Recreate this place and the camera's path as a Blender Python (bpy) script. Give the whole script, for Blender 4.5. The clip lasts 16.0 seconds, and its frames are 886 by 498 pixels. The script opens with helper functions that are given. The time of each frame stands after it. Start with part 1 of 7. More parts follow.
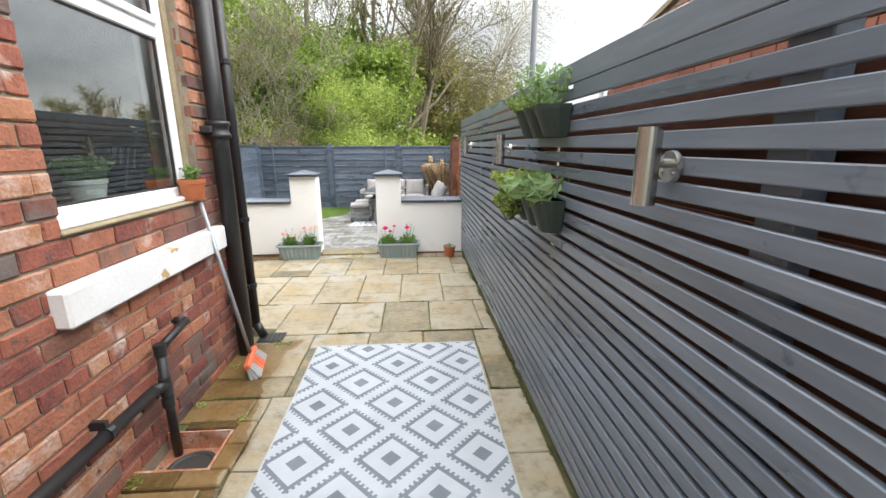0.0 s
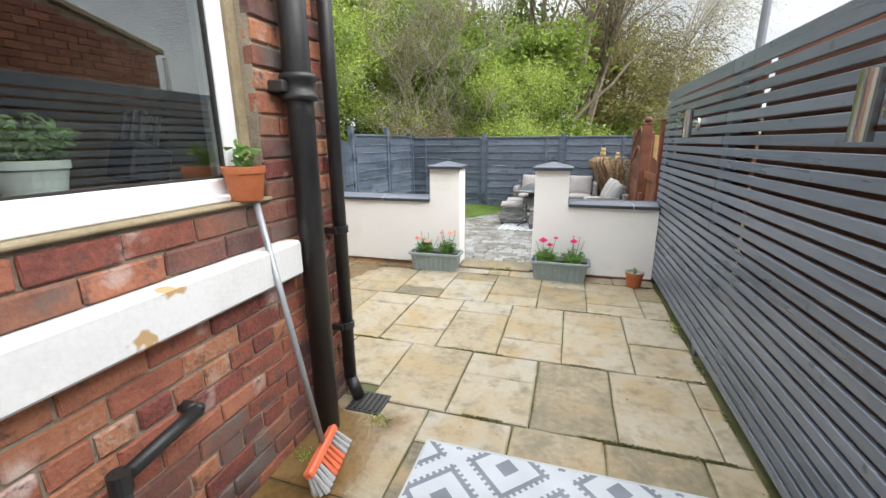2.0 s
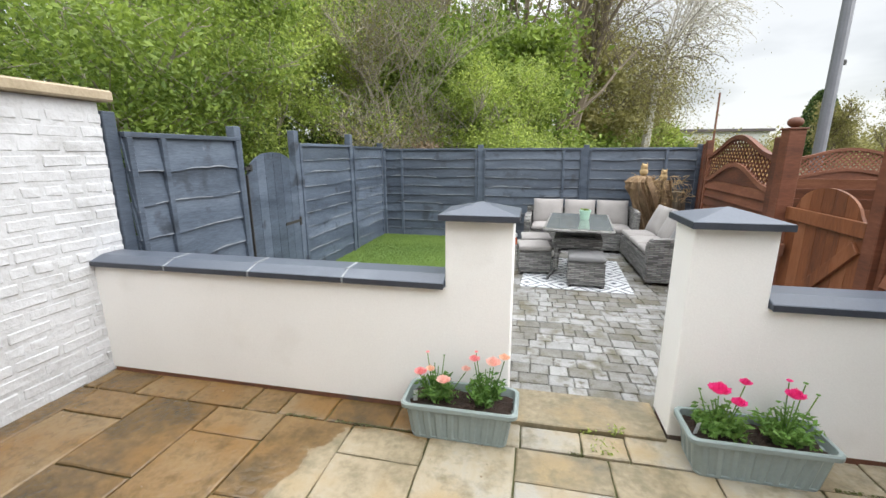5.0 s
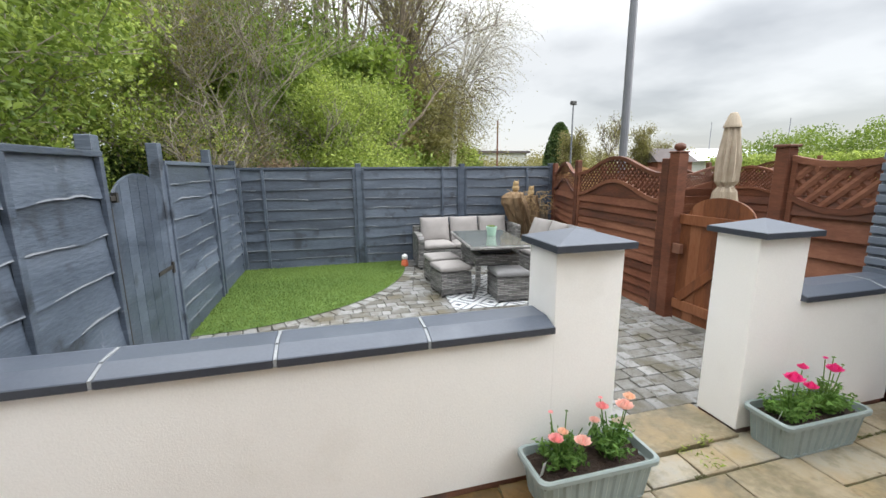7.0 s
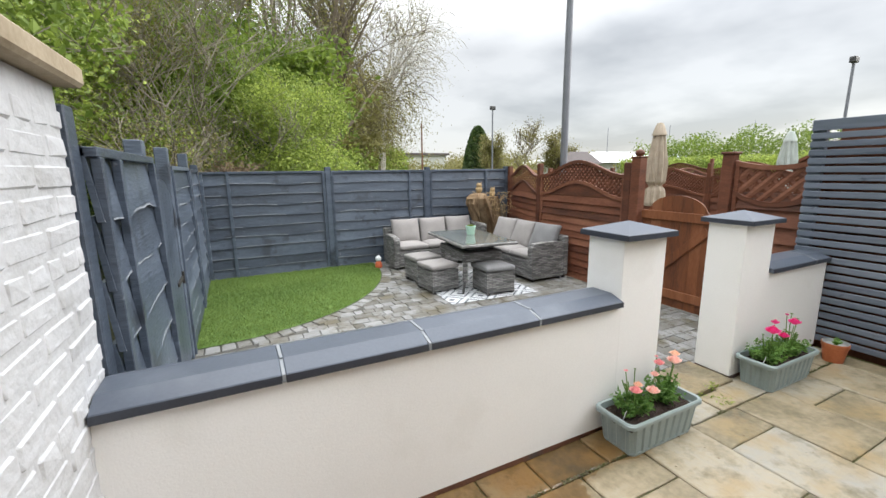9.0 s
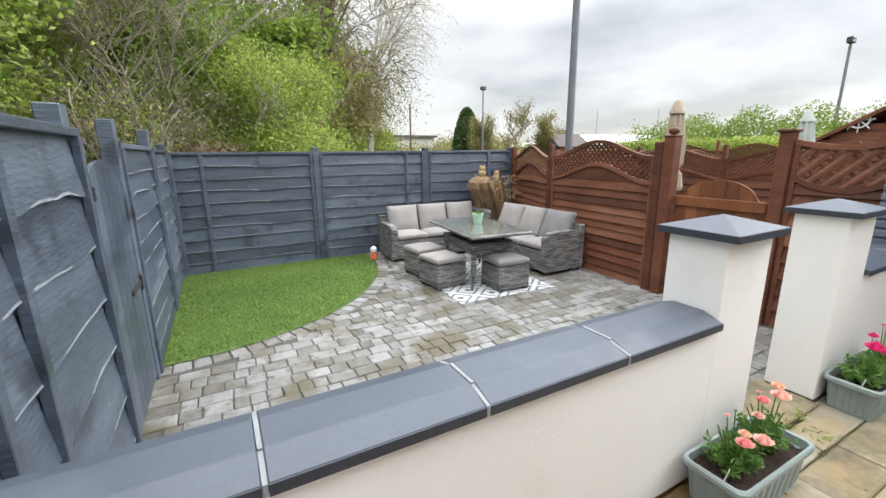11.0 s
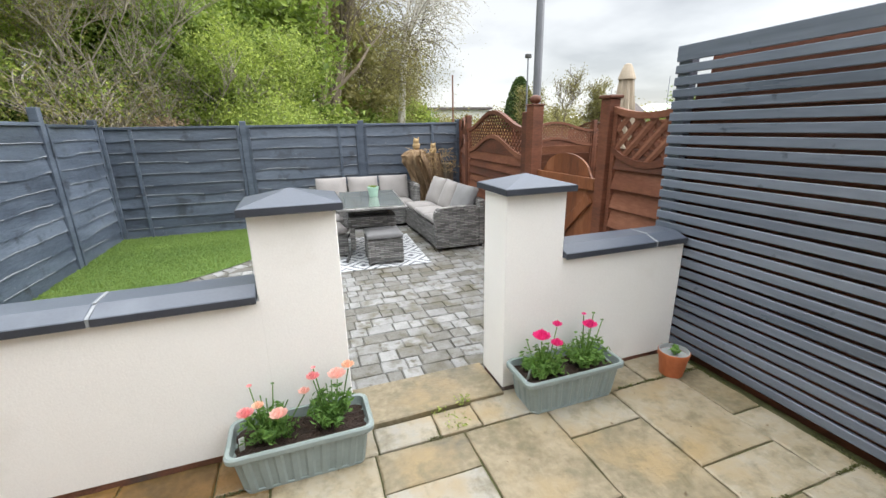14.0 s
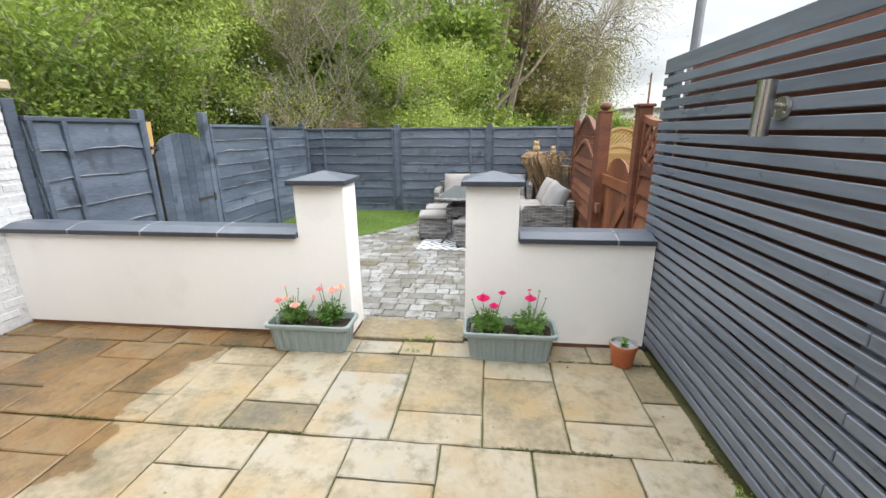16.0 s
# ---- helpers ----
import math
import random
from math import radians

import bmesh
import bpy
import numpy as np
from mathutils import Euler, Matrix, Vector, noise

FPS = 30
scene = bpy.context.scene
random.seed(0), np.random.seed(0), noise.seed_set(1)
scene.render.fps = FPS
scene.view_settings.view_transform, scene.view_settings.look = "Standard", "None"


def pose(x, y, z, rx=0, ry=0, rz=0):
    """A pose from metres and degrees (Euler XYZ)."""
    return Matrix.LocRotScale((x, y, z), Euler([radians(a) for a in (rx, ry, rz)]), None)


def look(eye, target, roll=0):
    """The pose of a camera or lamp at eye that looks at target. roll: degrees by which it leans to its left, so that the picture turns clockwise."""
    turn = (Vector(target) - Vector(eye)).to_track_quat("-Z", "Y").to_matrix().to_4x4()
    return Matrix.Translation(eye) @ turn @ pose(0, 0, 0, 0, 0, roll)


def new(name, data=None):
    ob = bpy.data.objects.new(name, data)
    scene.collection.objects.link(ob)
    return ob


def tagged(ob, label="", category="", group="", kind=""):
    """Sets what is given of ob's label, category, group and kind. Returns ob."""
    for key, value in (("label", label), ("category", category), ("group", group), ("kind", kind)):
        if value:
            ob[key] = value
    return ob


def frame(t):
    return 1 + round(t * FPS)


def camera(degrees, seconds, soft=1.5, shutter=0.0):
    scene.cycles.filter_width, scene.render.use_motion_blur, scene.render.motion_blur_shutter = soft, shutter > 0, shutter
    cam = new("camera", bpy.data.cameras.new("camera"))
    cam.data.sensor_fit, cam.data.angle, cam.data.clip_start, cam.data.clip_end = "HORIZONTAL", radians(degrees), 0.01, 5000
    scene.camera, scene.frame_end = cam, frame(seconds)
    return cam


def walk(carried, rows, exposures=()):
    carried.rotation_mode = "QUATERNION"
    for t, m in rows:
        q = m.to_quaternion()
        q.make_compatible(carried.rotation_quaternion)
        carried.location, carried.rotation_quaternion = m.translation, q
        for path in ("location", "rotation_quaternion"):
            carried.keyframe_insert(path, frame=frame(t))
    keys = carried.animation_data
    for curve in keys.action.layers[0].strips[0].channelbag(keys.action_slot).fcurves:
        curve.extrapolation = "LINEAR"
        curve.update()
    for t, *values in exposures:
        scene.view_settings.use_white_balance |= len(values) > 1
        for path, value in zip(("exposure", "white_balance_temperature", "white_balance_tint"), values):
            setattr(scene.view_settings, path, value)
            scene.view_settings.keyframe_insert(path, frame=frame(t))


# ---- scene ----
cam = camera(94.3, 16.0)
PATH = [
    (0, (0.07, 0.314, 1.503), (0.204, 2.249, 1.016), -0.1),
    (0.5, (0.077, 0.572, 1.511), (-0.159, 2.496, 1.019), -0.2),
    (1, (0.066, 0.836, 1.495), (-0.376, 2.723, 1.001), 0.1),
    (1.5, (-0.038, 1.207, 1.423), (-0.573, 3.069, 0.928), 0.2),
    (2, (-0.12, 1.674, 1.39), (-0.688, 3.524, 0.886), -0.4),
    (2.3, (-0.168, 1.988, 1.373), (-0.741, 3.838, 0.874), -0.4),
    (2.5, (-0.2, 2.186, 1.385), (-0.78, 4.032, 0.876), -0.2),
    (3, (-0.311, 2.653, 1.38), (-0.891, 4.502, 0.888), -0.4),
    (5.5, (-1.513, 4.278, 1.444), (-1.751, 6.213, 0.997), -0.0),
    (6, (-1.836, 4.452, 1.448), (-1.802, 6.406, 1.023), -0.2),
    (6.5, (-2.153, 4.52, 1.477), (-1.864, 6.458, 1.078), -0.3),
    (7, (-2.556, 4.52, 1.453), (-2.043, 6.415, 1.073), -0.4),
    (8, (-3.193, 4.574, 1.46), (-2.412, 6.378, 1.089), -0.5),
    (9, (-3.463, 4.568, 1.48), (-2.587, 6.327, 1.105), -0.7),
    (11.5, (-3.303, 5.284, 1.451), (-2.369, 6.986, 0.973), -0.8),
    (12, (-3.033, 4.975, 1.441), (-2.086, 6.664, 0.941), -1.0),
    (12.5, (-2.715, 4.763, 1.403), (-1.779, 6.452, 0.881), -1.2),
    (13, (-2.292, 4.587, 1.384), (-1.415, 6.301, 0.841), -1.3),
    (13.5, (-1.829, 4.435, 1.419), (-1.062, 6.196, 0.862), -1.3),
    (14, (-1.413, 4.315, 1.42), (-0.781, 6.125, 0.851), -1.1),
    (14.5, (-1.005, 4.145, 1.433), (-0.557, 6.011, 0.869), -0.9),
    (15.2, (-0.58, 3.929, 1.442), (-0.451, 5.843, 0.878), -0.9),
    (16, (-0.321, 3.452, 1.437), (-0.535, 5.363, 0.884), -0.5),
]
walk(cam, [(t, look(eye, target, roll)) for t, eye, target, roll in PATH],
     exposures=((0.0, 0.82), (2.0, 0.66), (3.2, 0.66), (5.5, 0.52), (9.0, 0.42), (12.0, 0.58), (14.0, 0.60), (16.0, 0.68)))

# ---- light: overcast sky, brighter towards the zenith, and a weak wide sun ----
world = bpy.data.worlds.new("overcast_sky")
scene.world = world
world.use_nodes = True
wn, wl = world.node_tree.nodes, world.node_tree.links
wn.clear()
w_out = wn.new("ShaderNodeOutputWorld")
w_bg = wn.new("ShaderNodeBackground")
w_sky = wn.new("ShaderNodeTexSky")
w_sky.sky_type = 'NISHITA'
w_sky.sun_disc = False
w_sky.sun_elevation, w_sky.sun_rotation = radians(30), radians(107)
w_tc = wn.new("ShaderNodeTexCoord")
w_sep = wn.new("ShaderNodeSeparateXYZ")
w_zc = wn.new("ShaderNodeMath"); w_zc.operation = 'MAXIMUM'; w_zc.inputs[1].default_value = 0.0
w_zd = wn.new("ShaderNodeMath"); w_zd.operation = 'ADD'; w_zd.inputs[1].default_value = 0.22
w_div = wn.new("ShaderNodeVectorMath"); w_div.operation = 'DIVIDE'
w_cmb = wn.new("ShaderNodeCombineXYZ")
w_noise = wn.new("ShaderNodeTexNoise")
w_noise.inputs["Scale"].default_value = 0.95
w_noise.inputs["Detail"].default_value = 5.0
w_noise.inputs["Roughness"].default_value = 0.5
w_ramp = wn.new("ShaderNodeValToRGB")
w_ramp.color_ramp.elements[0].position, w_ramp.color_ramp.elements[0].color = 0.39, (0.655, 0.67, 0.685, 1)
w_ramp.color_ramp.elements[1].position, w_ramp.color_ramp.elements[1].color = 0.57, (1.01, 1.02, 1.025, 1)
w_grad = wn.new("ShaderNodeMapRange")
w_grad.inputs[1].default_value, w_grad.inputs[2].default_value = 0.25, 1.0
w_grad.inputs[3].default_value, w_grad.inputs[4].default_value = 0.58, 3.7
w_mul = wn.new("ShaderNodeVectorMath"); w_mul.operation = 'SCALE'
w_skys = wn.new("ShaderNodeVectorMath"); w_skys.operation = 'SCALE'; w_skys.inputs["Scale"].default_value = 0.02
w_add = wn.new("ShaderNodeVectorMath"); w_add.operation = 'ADD'
wl.new(w_tc.outputs["Generated"], w_sep.inputs[0])
wl.new(w_sep.outputs["Z"], w_zc.inputs[0]); wl.new(w_zc.outputs[0], w_zd.inputs[0])
for k in range(3):
    wl.new(w_zd.outputs[0], w_cmb.inputs[k])
wl.new(w_tc.outputs["Generated"], w_div.inputs[0]); wl.new(w_cmb.outputs[0], w_div.inputs[1])
wl.new(w_div.outputs[0], w_noise.inputs["Vector"])
wl.new(w_noise.outputs["Fac"], w_ramp.inputs[0])
wl.new(w_zc.outputs[0], w_grad.inputs[0])
wl.new(w_ramp.outputs[0], w_mul.inputs[0]); wl.new(w_grad.outputs[0], w_mul.inputs["Scale"])
wl.new(w_sky.outputs[0], w_skys.inputs[0])
wl.new(w_mul.outputs[0], w_add.inputs[0]); wl.new(w_skys.outputs[0], w_add.inputs[1])
wl.new(w_add.outputs[0], w_bg.inputs[0])
w_bg.inputs[1].default_value = 1.0
wl.new(w_bg.outputs[0], w_out.inputs[0])

sun_data = bpy.data.lights.new("sun", 'SUN')
sun_data.energy, sun_data.angle, sun_data.color = 2.1, radians(45), (1.0, 0.98, 0.95)
sun = new("sun", sun_data)
sun.matrix_world = look((13, -4, 8), (0, 0, 0))

# ---- materials ----


def ramp_node(nt, stops):
    r = nt.nodes.new("ShaderNodeValToRGB")
    els = r.color_ramp.elements
    while len(els) < len(stops):
        els.new(0.5)
    for e, (p, c) in zip(els, stops):
        e.position, e.color = p, (*c, 1)
    return r


def material(name, stops, scale=6.0, rough=0.7, fine=60.0, bump=0.15, depth=0.004, metal=0.0, piece=0.0, hue=0.0,
             stain=None, stretch=(1, 1, 1), rough_var=0.12, sheen=0.0, translucent=0.0, coat=0.0, stain_at=(0.52, 0.66), stain_scale=1.6, island=False, stain2=None):
    """Large noise picks the colour between stops, fine noise gives grain and bump, piece shifts the value per object."""
    m = bpy.data.materials.new(name)
    m.use_nodes = True
    nt = m.node_tree
    n, l = nt.nodes, nt.links
    bsdf = n["Principled BSDF"]
    geo = n.new("ShaderNodeNewGeometry")
    mp = n.new("ShaderNodeMapping")
    mp.inputs["Scale"].default_value = stretch
    l.new(geo.outputs["Position"], mp.inputs["Vector"])
    big = n.new("ShaderNodeTexNoise")
    big.inputs["Scale"].default_value, big.inputs["Detail"].default_value = scale, 6
    l.new(mp.outputs[0], big.inputs["Vector"])
    small = n.new("ShaderNodeTexNoise")
    small.inputs["Scale"].default_value, small.inputs["Detail"].default_value = fine, 5
    l.new(mp.outputs[0], small.inputs["Vector"])
    mixf = n.new("ShaderNodeMath"); mixf.operation = 'MULTIPLY_ADD'
    l.new(small.outputs["Fac"], mixf.inputs[0]); mixf.inputs[1].default_value = 0.45
    sub = n.new("ShaderNodeMath"); sub.operation = 'MULTIPLY_ADD'
    l.new(big.outputs["Fac"], sub.inputs[0]); sub.inputs[1].default_value = 0.75; sub.inputs[2].default_value = -0.10
    l.new(sub.outputs[0], mixf.inputs[2])
    fac = mixf.outputs[0]
    info = n.new("ShaderNodeObjectInfo")
    if piece:
        pa = n.new("ShaderNodeMath"); pa.operation = 'MULTIPLY_ADD'
        l.new(geo.outputs["Random Per Island"] if island else info.outputs["Random"], pa.inputs[0]); pa.inputs[1].default_value = piece
        off = n.new("ShaderNodeMath"); off.operation = 'ADD'; off.inputs[1].default_value = -piece / 2
        l.new(fac, off.inputs[0]); l.new(off.outputs[0], pa.inputs[2])
        fac = pa.outputs[0]
    r = ramp_node(nt, stops)
    l.new(fac, r.inputs[0])
    col = r.outputs[0]
    if hue:
        hs = n.new("ShaderNodeHueSaturation")
        mr = n.new("ShaderNodeMapRange")
        mr.inputs[3].default_value, mr.inputs[4].default_value = 0.5 - hue, 0.5 + hue
        l.new(info.outputs["Random"], mr.inputs[0]); l.new(mr.outputs[0], hs.inputs["Hue"])
        l.new(col, hs.inputs["Color"]); col = hs.outputs[0]
    if stain:
        sn = n.new("ShaderNodeTexNoise")
        sn.inputs["Scale"].default_value, sn.inputs["Detail"].default_value = stain_scale, 4
        l.new(geo.outputs["Position"], sn.inputs["Vector"])
        sr = n.new("ShaderNodeMapRange")
        sr.inputs[1].default_value, sr.inputs[2].default_value = stain_at
        l.new(sn.outputs["Fac"], sr.inputs[0])
        mx = n.new("ShaderNodeMix"); mx.data_type = 'RGBA'
        l.new(sr.outputs[0], mx.inputs[0]); l.new(col, mx.inputs[6]); mx.inputs[7].default_value = (*stain, 1)
        col = mx.outputs[2]
    if stain2:
        sc, at2, scale2 = stain2
        sn2 = n.new("ShaderNodeTexNoise")
        sn2.inputs["Scale"].default_value, sn2.inputs["Detail"].default_value, sn2.inputs["Roughness"].default_value = scale2, 6, 0.65
        l.new(geo.outputs["Position"], sn2.inputs["Vector"])
        sr2 = n.new("ShaderNodeMapRange")
        sr2.inputs[1].default_value, sr2.inputs[2].default_value = at2
        l.new(sn2.outputs["Fac"], sr2.inputs[0])
        mx2 = n.new("ShaderNodeMix"); mx2.data_type = 'RGBA'
        l.new(sr2.outputs[0], mx2.inputs[0]); l.new(col, mx2.inputs[6]); mx2.inputs[7].default_value = (*sc, 1)
        col = mx2.outputs[2]
    l.new(col, bsdf.inputs["Base Color"])
    rr = n.new("ShaderNodeMapRange")
    rr.inputs[3].default_value, rr.inputs[4].default_value = max(0.02, rough - rough_var), min(1, rough + rough_var)
    l.new(big.outputs["Fac"], rr.inputs[0]); l.new(rr.outputs[0], bsdf.inputs["Roughness"])
    bsdf.inputs["Metallic"].default_value = metal
    bsdf.inputs["Sheen Weight"].default_value = sheen
    bsdf.inputs["Coat Weight"].default_value = coat
    if bump:
        b = n.new("ShaderNodeBump")
        b.inputs["Strength"].default_value, b.inputs["Distance"].default_value = bump, depth
        l.new(small.outputs["Fac"], b.inputs["Height"]); l.new(b.outputs[0], bsdf.inputs["Normal"])
    if translucent:
        tr = n.new("ShaderNodeBsdfTranslucent")
        ms = n.new("ShaderNodeMixShader"); ms.inputs[0].default_value = translucent
        l.new(col, tr.inputs[0]); l.new(bsdf.outputs[0], ms.inputs[1]); l.new(tr.outputs[0], ms.inputs[2])
        l.new(ms.outputs[0], n["Material Output"].inputs[0])
    return m


def leaf_material(name, dark, light):
    """Foliage: value by island, some light through the leaf."""
    m = bpy.data.materials.new(name)
    m.use_nodes = True
    n, l = m.node_tree.nodes, m.node_tree.links
    bsdf = n["Principled BSDF"]
    geo = n.new("ShaderNodeNewGeometry")
    big = n.new("ShaderNodeTexNoise"); big.inputs["Scale"].default_value = 0.8
    l.new(geo.outputs["Position"], big.inputs["Vector"])
    a = n.new("ShaderNodeMath"); a.operation = 'MULTIPLY_ADD'; a.inputs[1].default_value = 0.55
    l.new(geo.outputs["Random Per Island"], a.inputs[0])
    s = n.new("ShaderNodeMath"); s.operation = 'MULTIPLY_ADD'; s.inputs[1].default_value = 0.9; s.inputs[2].default_value = -0.22
    l.new(big.outputs["Fac"], s.inputs[0]); l.new(s.outputs[0], a.inputs[2])
    r = ramp_node(m.node_tree, [(0.1, dark), (0.9, light)])
    l.new(a.outputs[0], r.inputs[0]); l.new(r.outputs[0], bsdf.inputs["Base Color"])
    bsdf.inputs["Roughness"].default_value = 0.55
    tr = n.new("ShaderNodeBsdfTranslucent")
    ms = n.new("ShaderNodeMixShader"); ms.inputs[0].default_value = 0.42
    l.new(r.outputs[0], tr.inputs[0]); l.new(bsdf.outputs[0], ms.inputs[1]); l.new(tr.outputs[0], ms.inputs[2])
    l.new(ms.outputs[0], n["Material Output"].inputs[0])
    return m


def glass_material(name, least, tint):
    m = bpy.data.materials.new(name)
    m.use_nodes = True
    n, l = m.node_tree.nodes, m.node_tree.links
    n.remove(n["Principled BSDF"])
    lw = n.new("ShaderNodeLayerWeight"); lw.inputs["Blend"].default_value = 0.5
    pw = n.new("ShaderNodeMath"); pw.operation = 'POWER'; pw.inputs[1].default_value = 2.6
    l.new(lw.outputs["Facing"], pw.inputs[0])
    fr = n.new("ShaderNodeMath"); fr.operation = 'MULTIPLY_ADD'; fr.inputs[1].default_value = 1 - least; fr.inputs[2].default_value = least
    l.new(pw.outputs[0], fr.inputs[0])
    tp = n.new("ShaderNodeBsdfTransparent"); tp.inputs[0].default_value = (*tint, 1)
    gl = n.new("ShaderNodeBsdfGlossy"); gl.inputs["Roughness"].default_value = 0.01
    ms = n.new("ShaderNodeMixShader")
    l.new(fr.outputs[0], ms.inputs[0]); l.new(tp.outputs[0], ms.inputs[1]); l.new(gl.outputs[0], ms.inputs[2])
    l.new(ms.outputs[0], n["Material Output"].inputs[0])
    return m


def wicker_material(name):
    """Flat grey resin weave: alternating strands as bump and tone."""
    m = bpy.data.materials.new(name)
    m.use_nodes = True
    n, l = m.node_tree.nodes, m.node_tree.links
    bsdf = n["Principled BSDF"]
    tc = n.new("ShaderNodeTexCoord")
    sep = n.new("ShaderNodeSeparateXYZ"); l.new(tc.outputs["Object"], sep.inputs[0])
    h = n.new("ShaderNodeMath"); h.operation = 'ADD'; l.new(sep.outputs["X"], h.inputs[0]); l.new(sep.outputs["Y"], h.inputs[1])
    cb = n.new("ShaderNodeCombineXYZ"); l.new(h.outputs[0], cb.inputs[0]); l.new(sep.outputs["Z"], cb.inputs[1])
    br = n.new("ShaderNodeTexBrick")
    br.inputs["Scale"].default_value = 1.0
    br.inputs["Brick Width"].default_value, br.inputs["Row Height"].default_value = 0.105, 0.021
    br.inputs["Mortar Size"].default_value, br.inputs["Mortar Smooth"].default_value = 0.006, 1.0
    br.inputs["Color1"].default_value, br.inputs["Color2"].default_value = (0.075, 0.074, 0.072, 1), (0.29, 0.284, 0.275, 1)
    br.inputs["Mortar"].default_value = (0.035, 0.034, 0.034, 1)
    l.new(cb.outputs[0], br.inputs["Vector"])
    nz = n.new("ShaderNodeTexNoise"); nz.inputs["Scale"].default_value = 40
    mx = n.new("ShaderNodeMix"); mx.data_type = 'RGBA'; mx.blend_type = 'MULTIPLY'; mx.inputs[0].default_value = 0.6
    l.new(br.outputs["Color"], mx.inputs[6]); l.new(nz.outputs["Color"], mx.inputs[7])
    mul = n.new("ShaderNodeMix"); mul.data_type = 'RGBA'; mul.blend_type = 'ADD'; mul.inputs[0].default_value = 0.45
    l.new(mx.outputs[2], mul.inputs[6]); l.new(br.outputs["Color"], mul.inputs[7])
    l.new(mul.outputs[2], bsdf.inputs["Base Color"])
    bsdf.inputs["Roughness"].default_value = 0.45
    b = n.new("ShaderNodeBump"); b.inputs["Strength"].default_value, b.inputs["Distance"].default_value = 0.9, 0.006; b.invert = True
    l.new(br.outputs["Fac"], b.inputs["Height"]); l.new(b.outputs[0], bsdf.inputs["Normal"])
    return m


def rug_material(name, pitch, origin, angle=0.0, light=(0.44, 0.47, 0.51), dark=(0.12, 0.135, 0.16)):
    """Woven diamonds on a square lattice: stepped border, solid centre, a second light band between."""
    m = bpy.data.materials.new(name)
    m.use_nodes = True
    n, l = m.node_tree.nodes, m.node_tree.links
    bsdf = n["Principled BSDF"]

    def mth(op, a, b=None, c=None):
        q = n.new("ShaderNodeMath"); q.operation = op
        for i, v in enumerate((a, b, c)):
            if v is None:
                continue
            if isinstance(v, (int, float)):
                q.inputs[i].default_value = v
            else:
                l.new(v, q.inputs[i])
        return q.outputs[0]
    tc = n.new("ShaderNodeTexCoord")
    sep = n.new("ShaderNodeSeparateXYZ"); l.new(tc.outputs["Object"], sep.inputs[0])
    px = mth('DIVIDE', mth('SUBTRACT', sep.outputs[0], origin[0]), pitch)
    py = mth('DIVIDE', mth('SUBTRACT', sep.outputs[1], origin[1]), pitch)

    def tri(v):   # distance to the nearest lattice point, 0 to 0.5
        return mth('ABSOLUTE', mth('SUBTRACT', mth('FRACT', mth('ADD', v, 0.5)), 0.5))
    dx, dy = tri(px), tri(py)
    d1 = mth('ADD', dx, dy)                      # 0 at a centre, 1 at the next family's centre
    d = mth('MINIMUM', d1, mth('SUBTRACT', 1.0, d1))
    tooth = mth('LESS_THAN', mth('FRACT', mth('ADD', mth('MULTIPLY', mth('SUBTRACT', dx, dy), 11.0), 0.25)), 0.5)
    edge = mth('MULTIPLY_ADD', tooth, 0.045, 0.375)
    ring = mth('MULTIPLY', mth('GREATER_THAN', d, 0.31), mth('LESS_THAN', d, edge))
    centre = mth('LESS_THAN', d, 0.115)
    f = mth('MAXIMUM', ring, centre)
    nz = n.new("ShaderNodeTexNoise"); nz.inputs["Scale"].default_value = 5
    l.new(tc.outputs["Object"], nz.inputs["Vector"])
    r1 = ramp_node(m.node_tree, [(0.3, tuple(c * 0.88 for c in light)), (0.7, light)])
    r2 = ramp_node(m.node_tree, [(0.3, dark), (0.75, tuple(c * 1.5 for c in dark))])
    l.new(nz.outputs["Fac"], r1.inputs[0]); l.new(nz.outputs["Fac"], r2.inputs[0])
    mx = n.new("ShaderNodeMix"); mx.data_type = 'RGBA'
    l.new(f, mx.inputs[0]); l.new(r1.outputs[0], mx.inputs[6]); l.new(r2.outputs[0], mx.inputs[7])
    l.new(mx.outputs[2], bsdf.inputs["Base Color"])
    bsdf.inputs["Roughness"].default_value = 0.7
    wv = n.new("ShaderNodeTexWave"); wv.inputs["Scale"].default_value = 60; wv.bands_direction = 'Y'
    l.new(tc.outputs["Object"], wv.inputs["Vector"])
    b = n.new("ShaderNodeBump"); b.inputs["Strength"].default_value, b.inputs["Distance"].default_value = 0.35, 0.002
    l.new(wv.outputs["Fac"], b.inputs["Height"]); l.new(b.outputs[0], bsdf.inputs["Normal"])
    return m


M = {}
M["brick_red"] = material("brick_red", [(0.15, (0.16, 0.058, 0.042)), (0.42, (0.315, 0.113, 0.068)), (0.72, (0.42, 0.168, 0.10)), (0.97, (0.54, 0.37, 0.32))],
                          scale=9, fine=70, rough=0.88, bump=0.8, depth=0.009, piece=0.6, hue=0.012, stain=(0.56, 0.42, 0.37), stain_at=(0.60, 0.72), stain_scale=5.5,
                          stain2=((0.13, 0.075, 0.065), (0.56, 0.68), 16))
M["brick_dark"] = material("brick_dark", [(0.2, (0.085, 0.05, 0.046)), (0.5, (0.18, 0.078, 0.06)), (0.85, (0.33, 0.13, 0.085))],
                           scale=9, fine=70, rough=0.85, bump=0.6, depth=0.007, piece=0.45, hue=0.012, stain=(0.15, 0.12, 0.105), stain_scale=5)
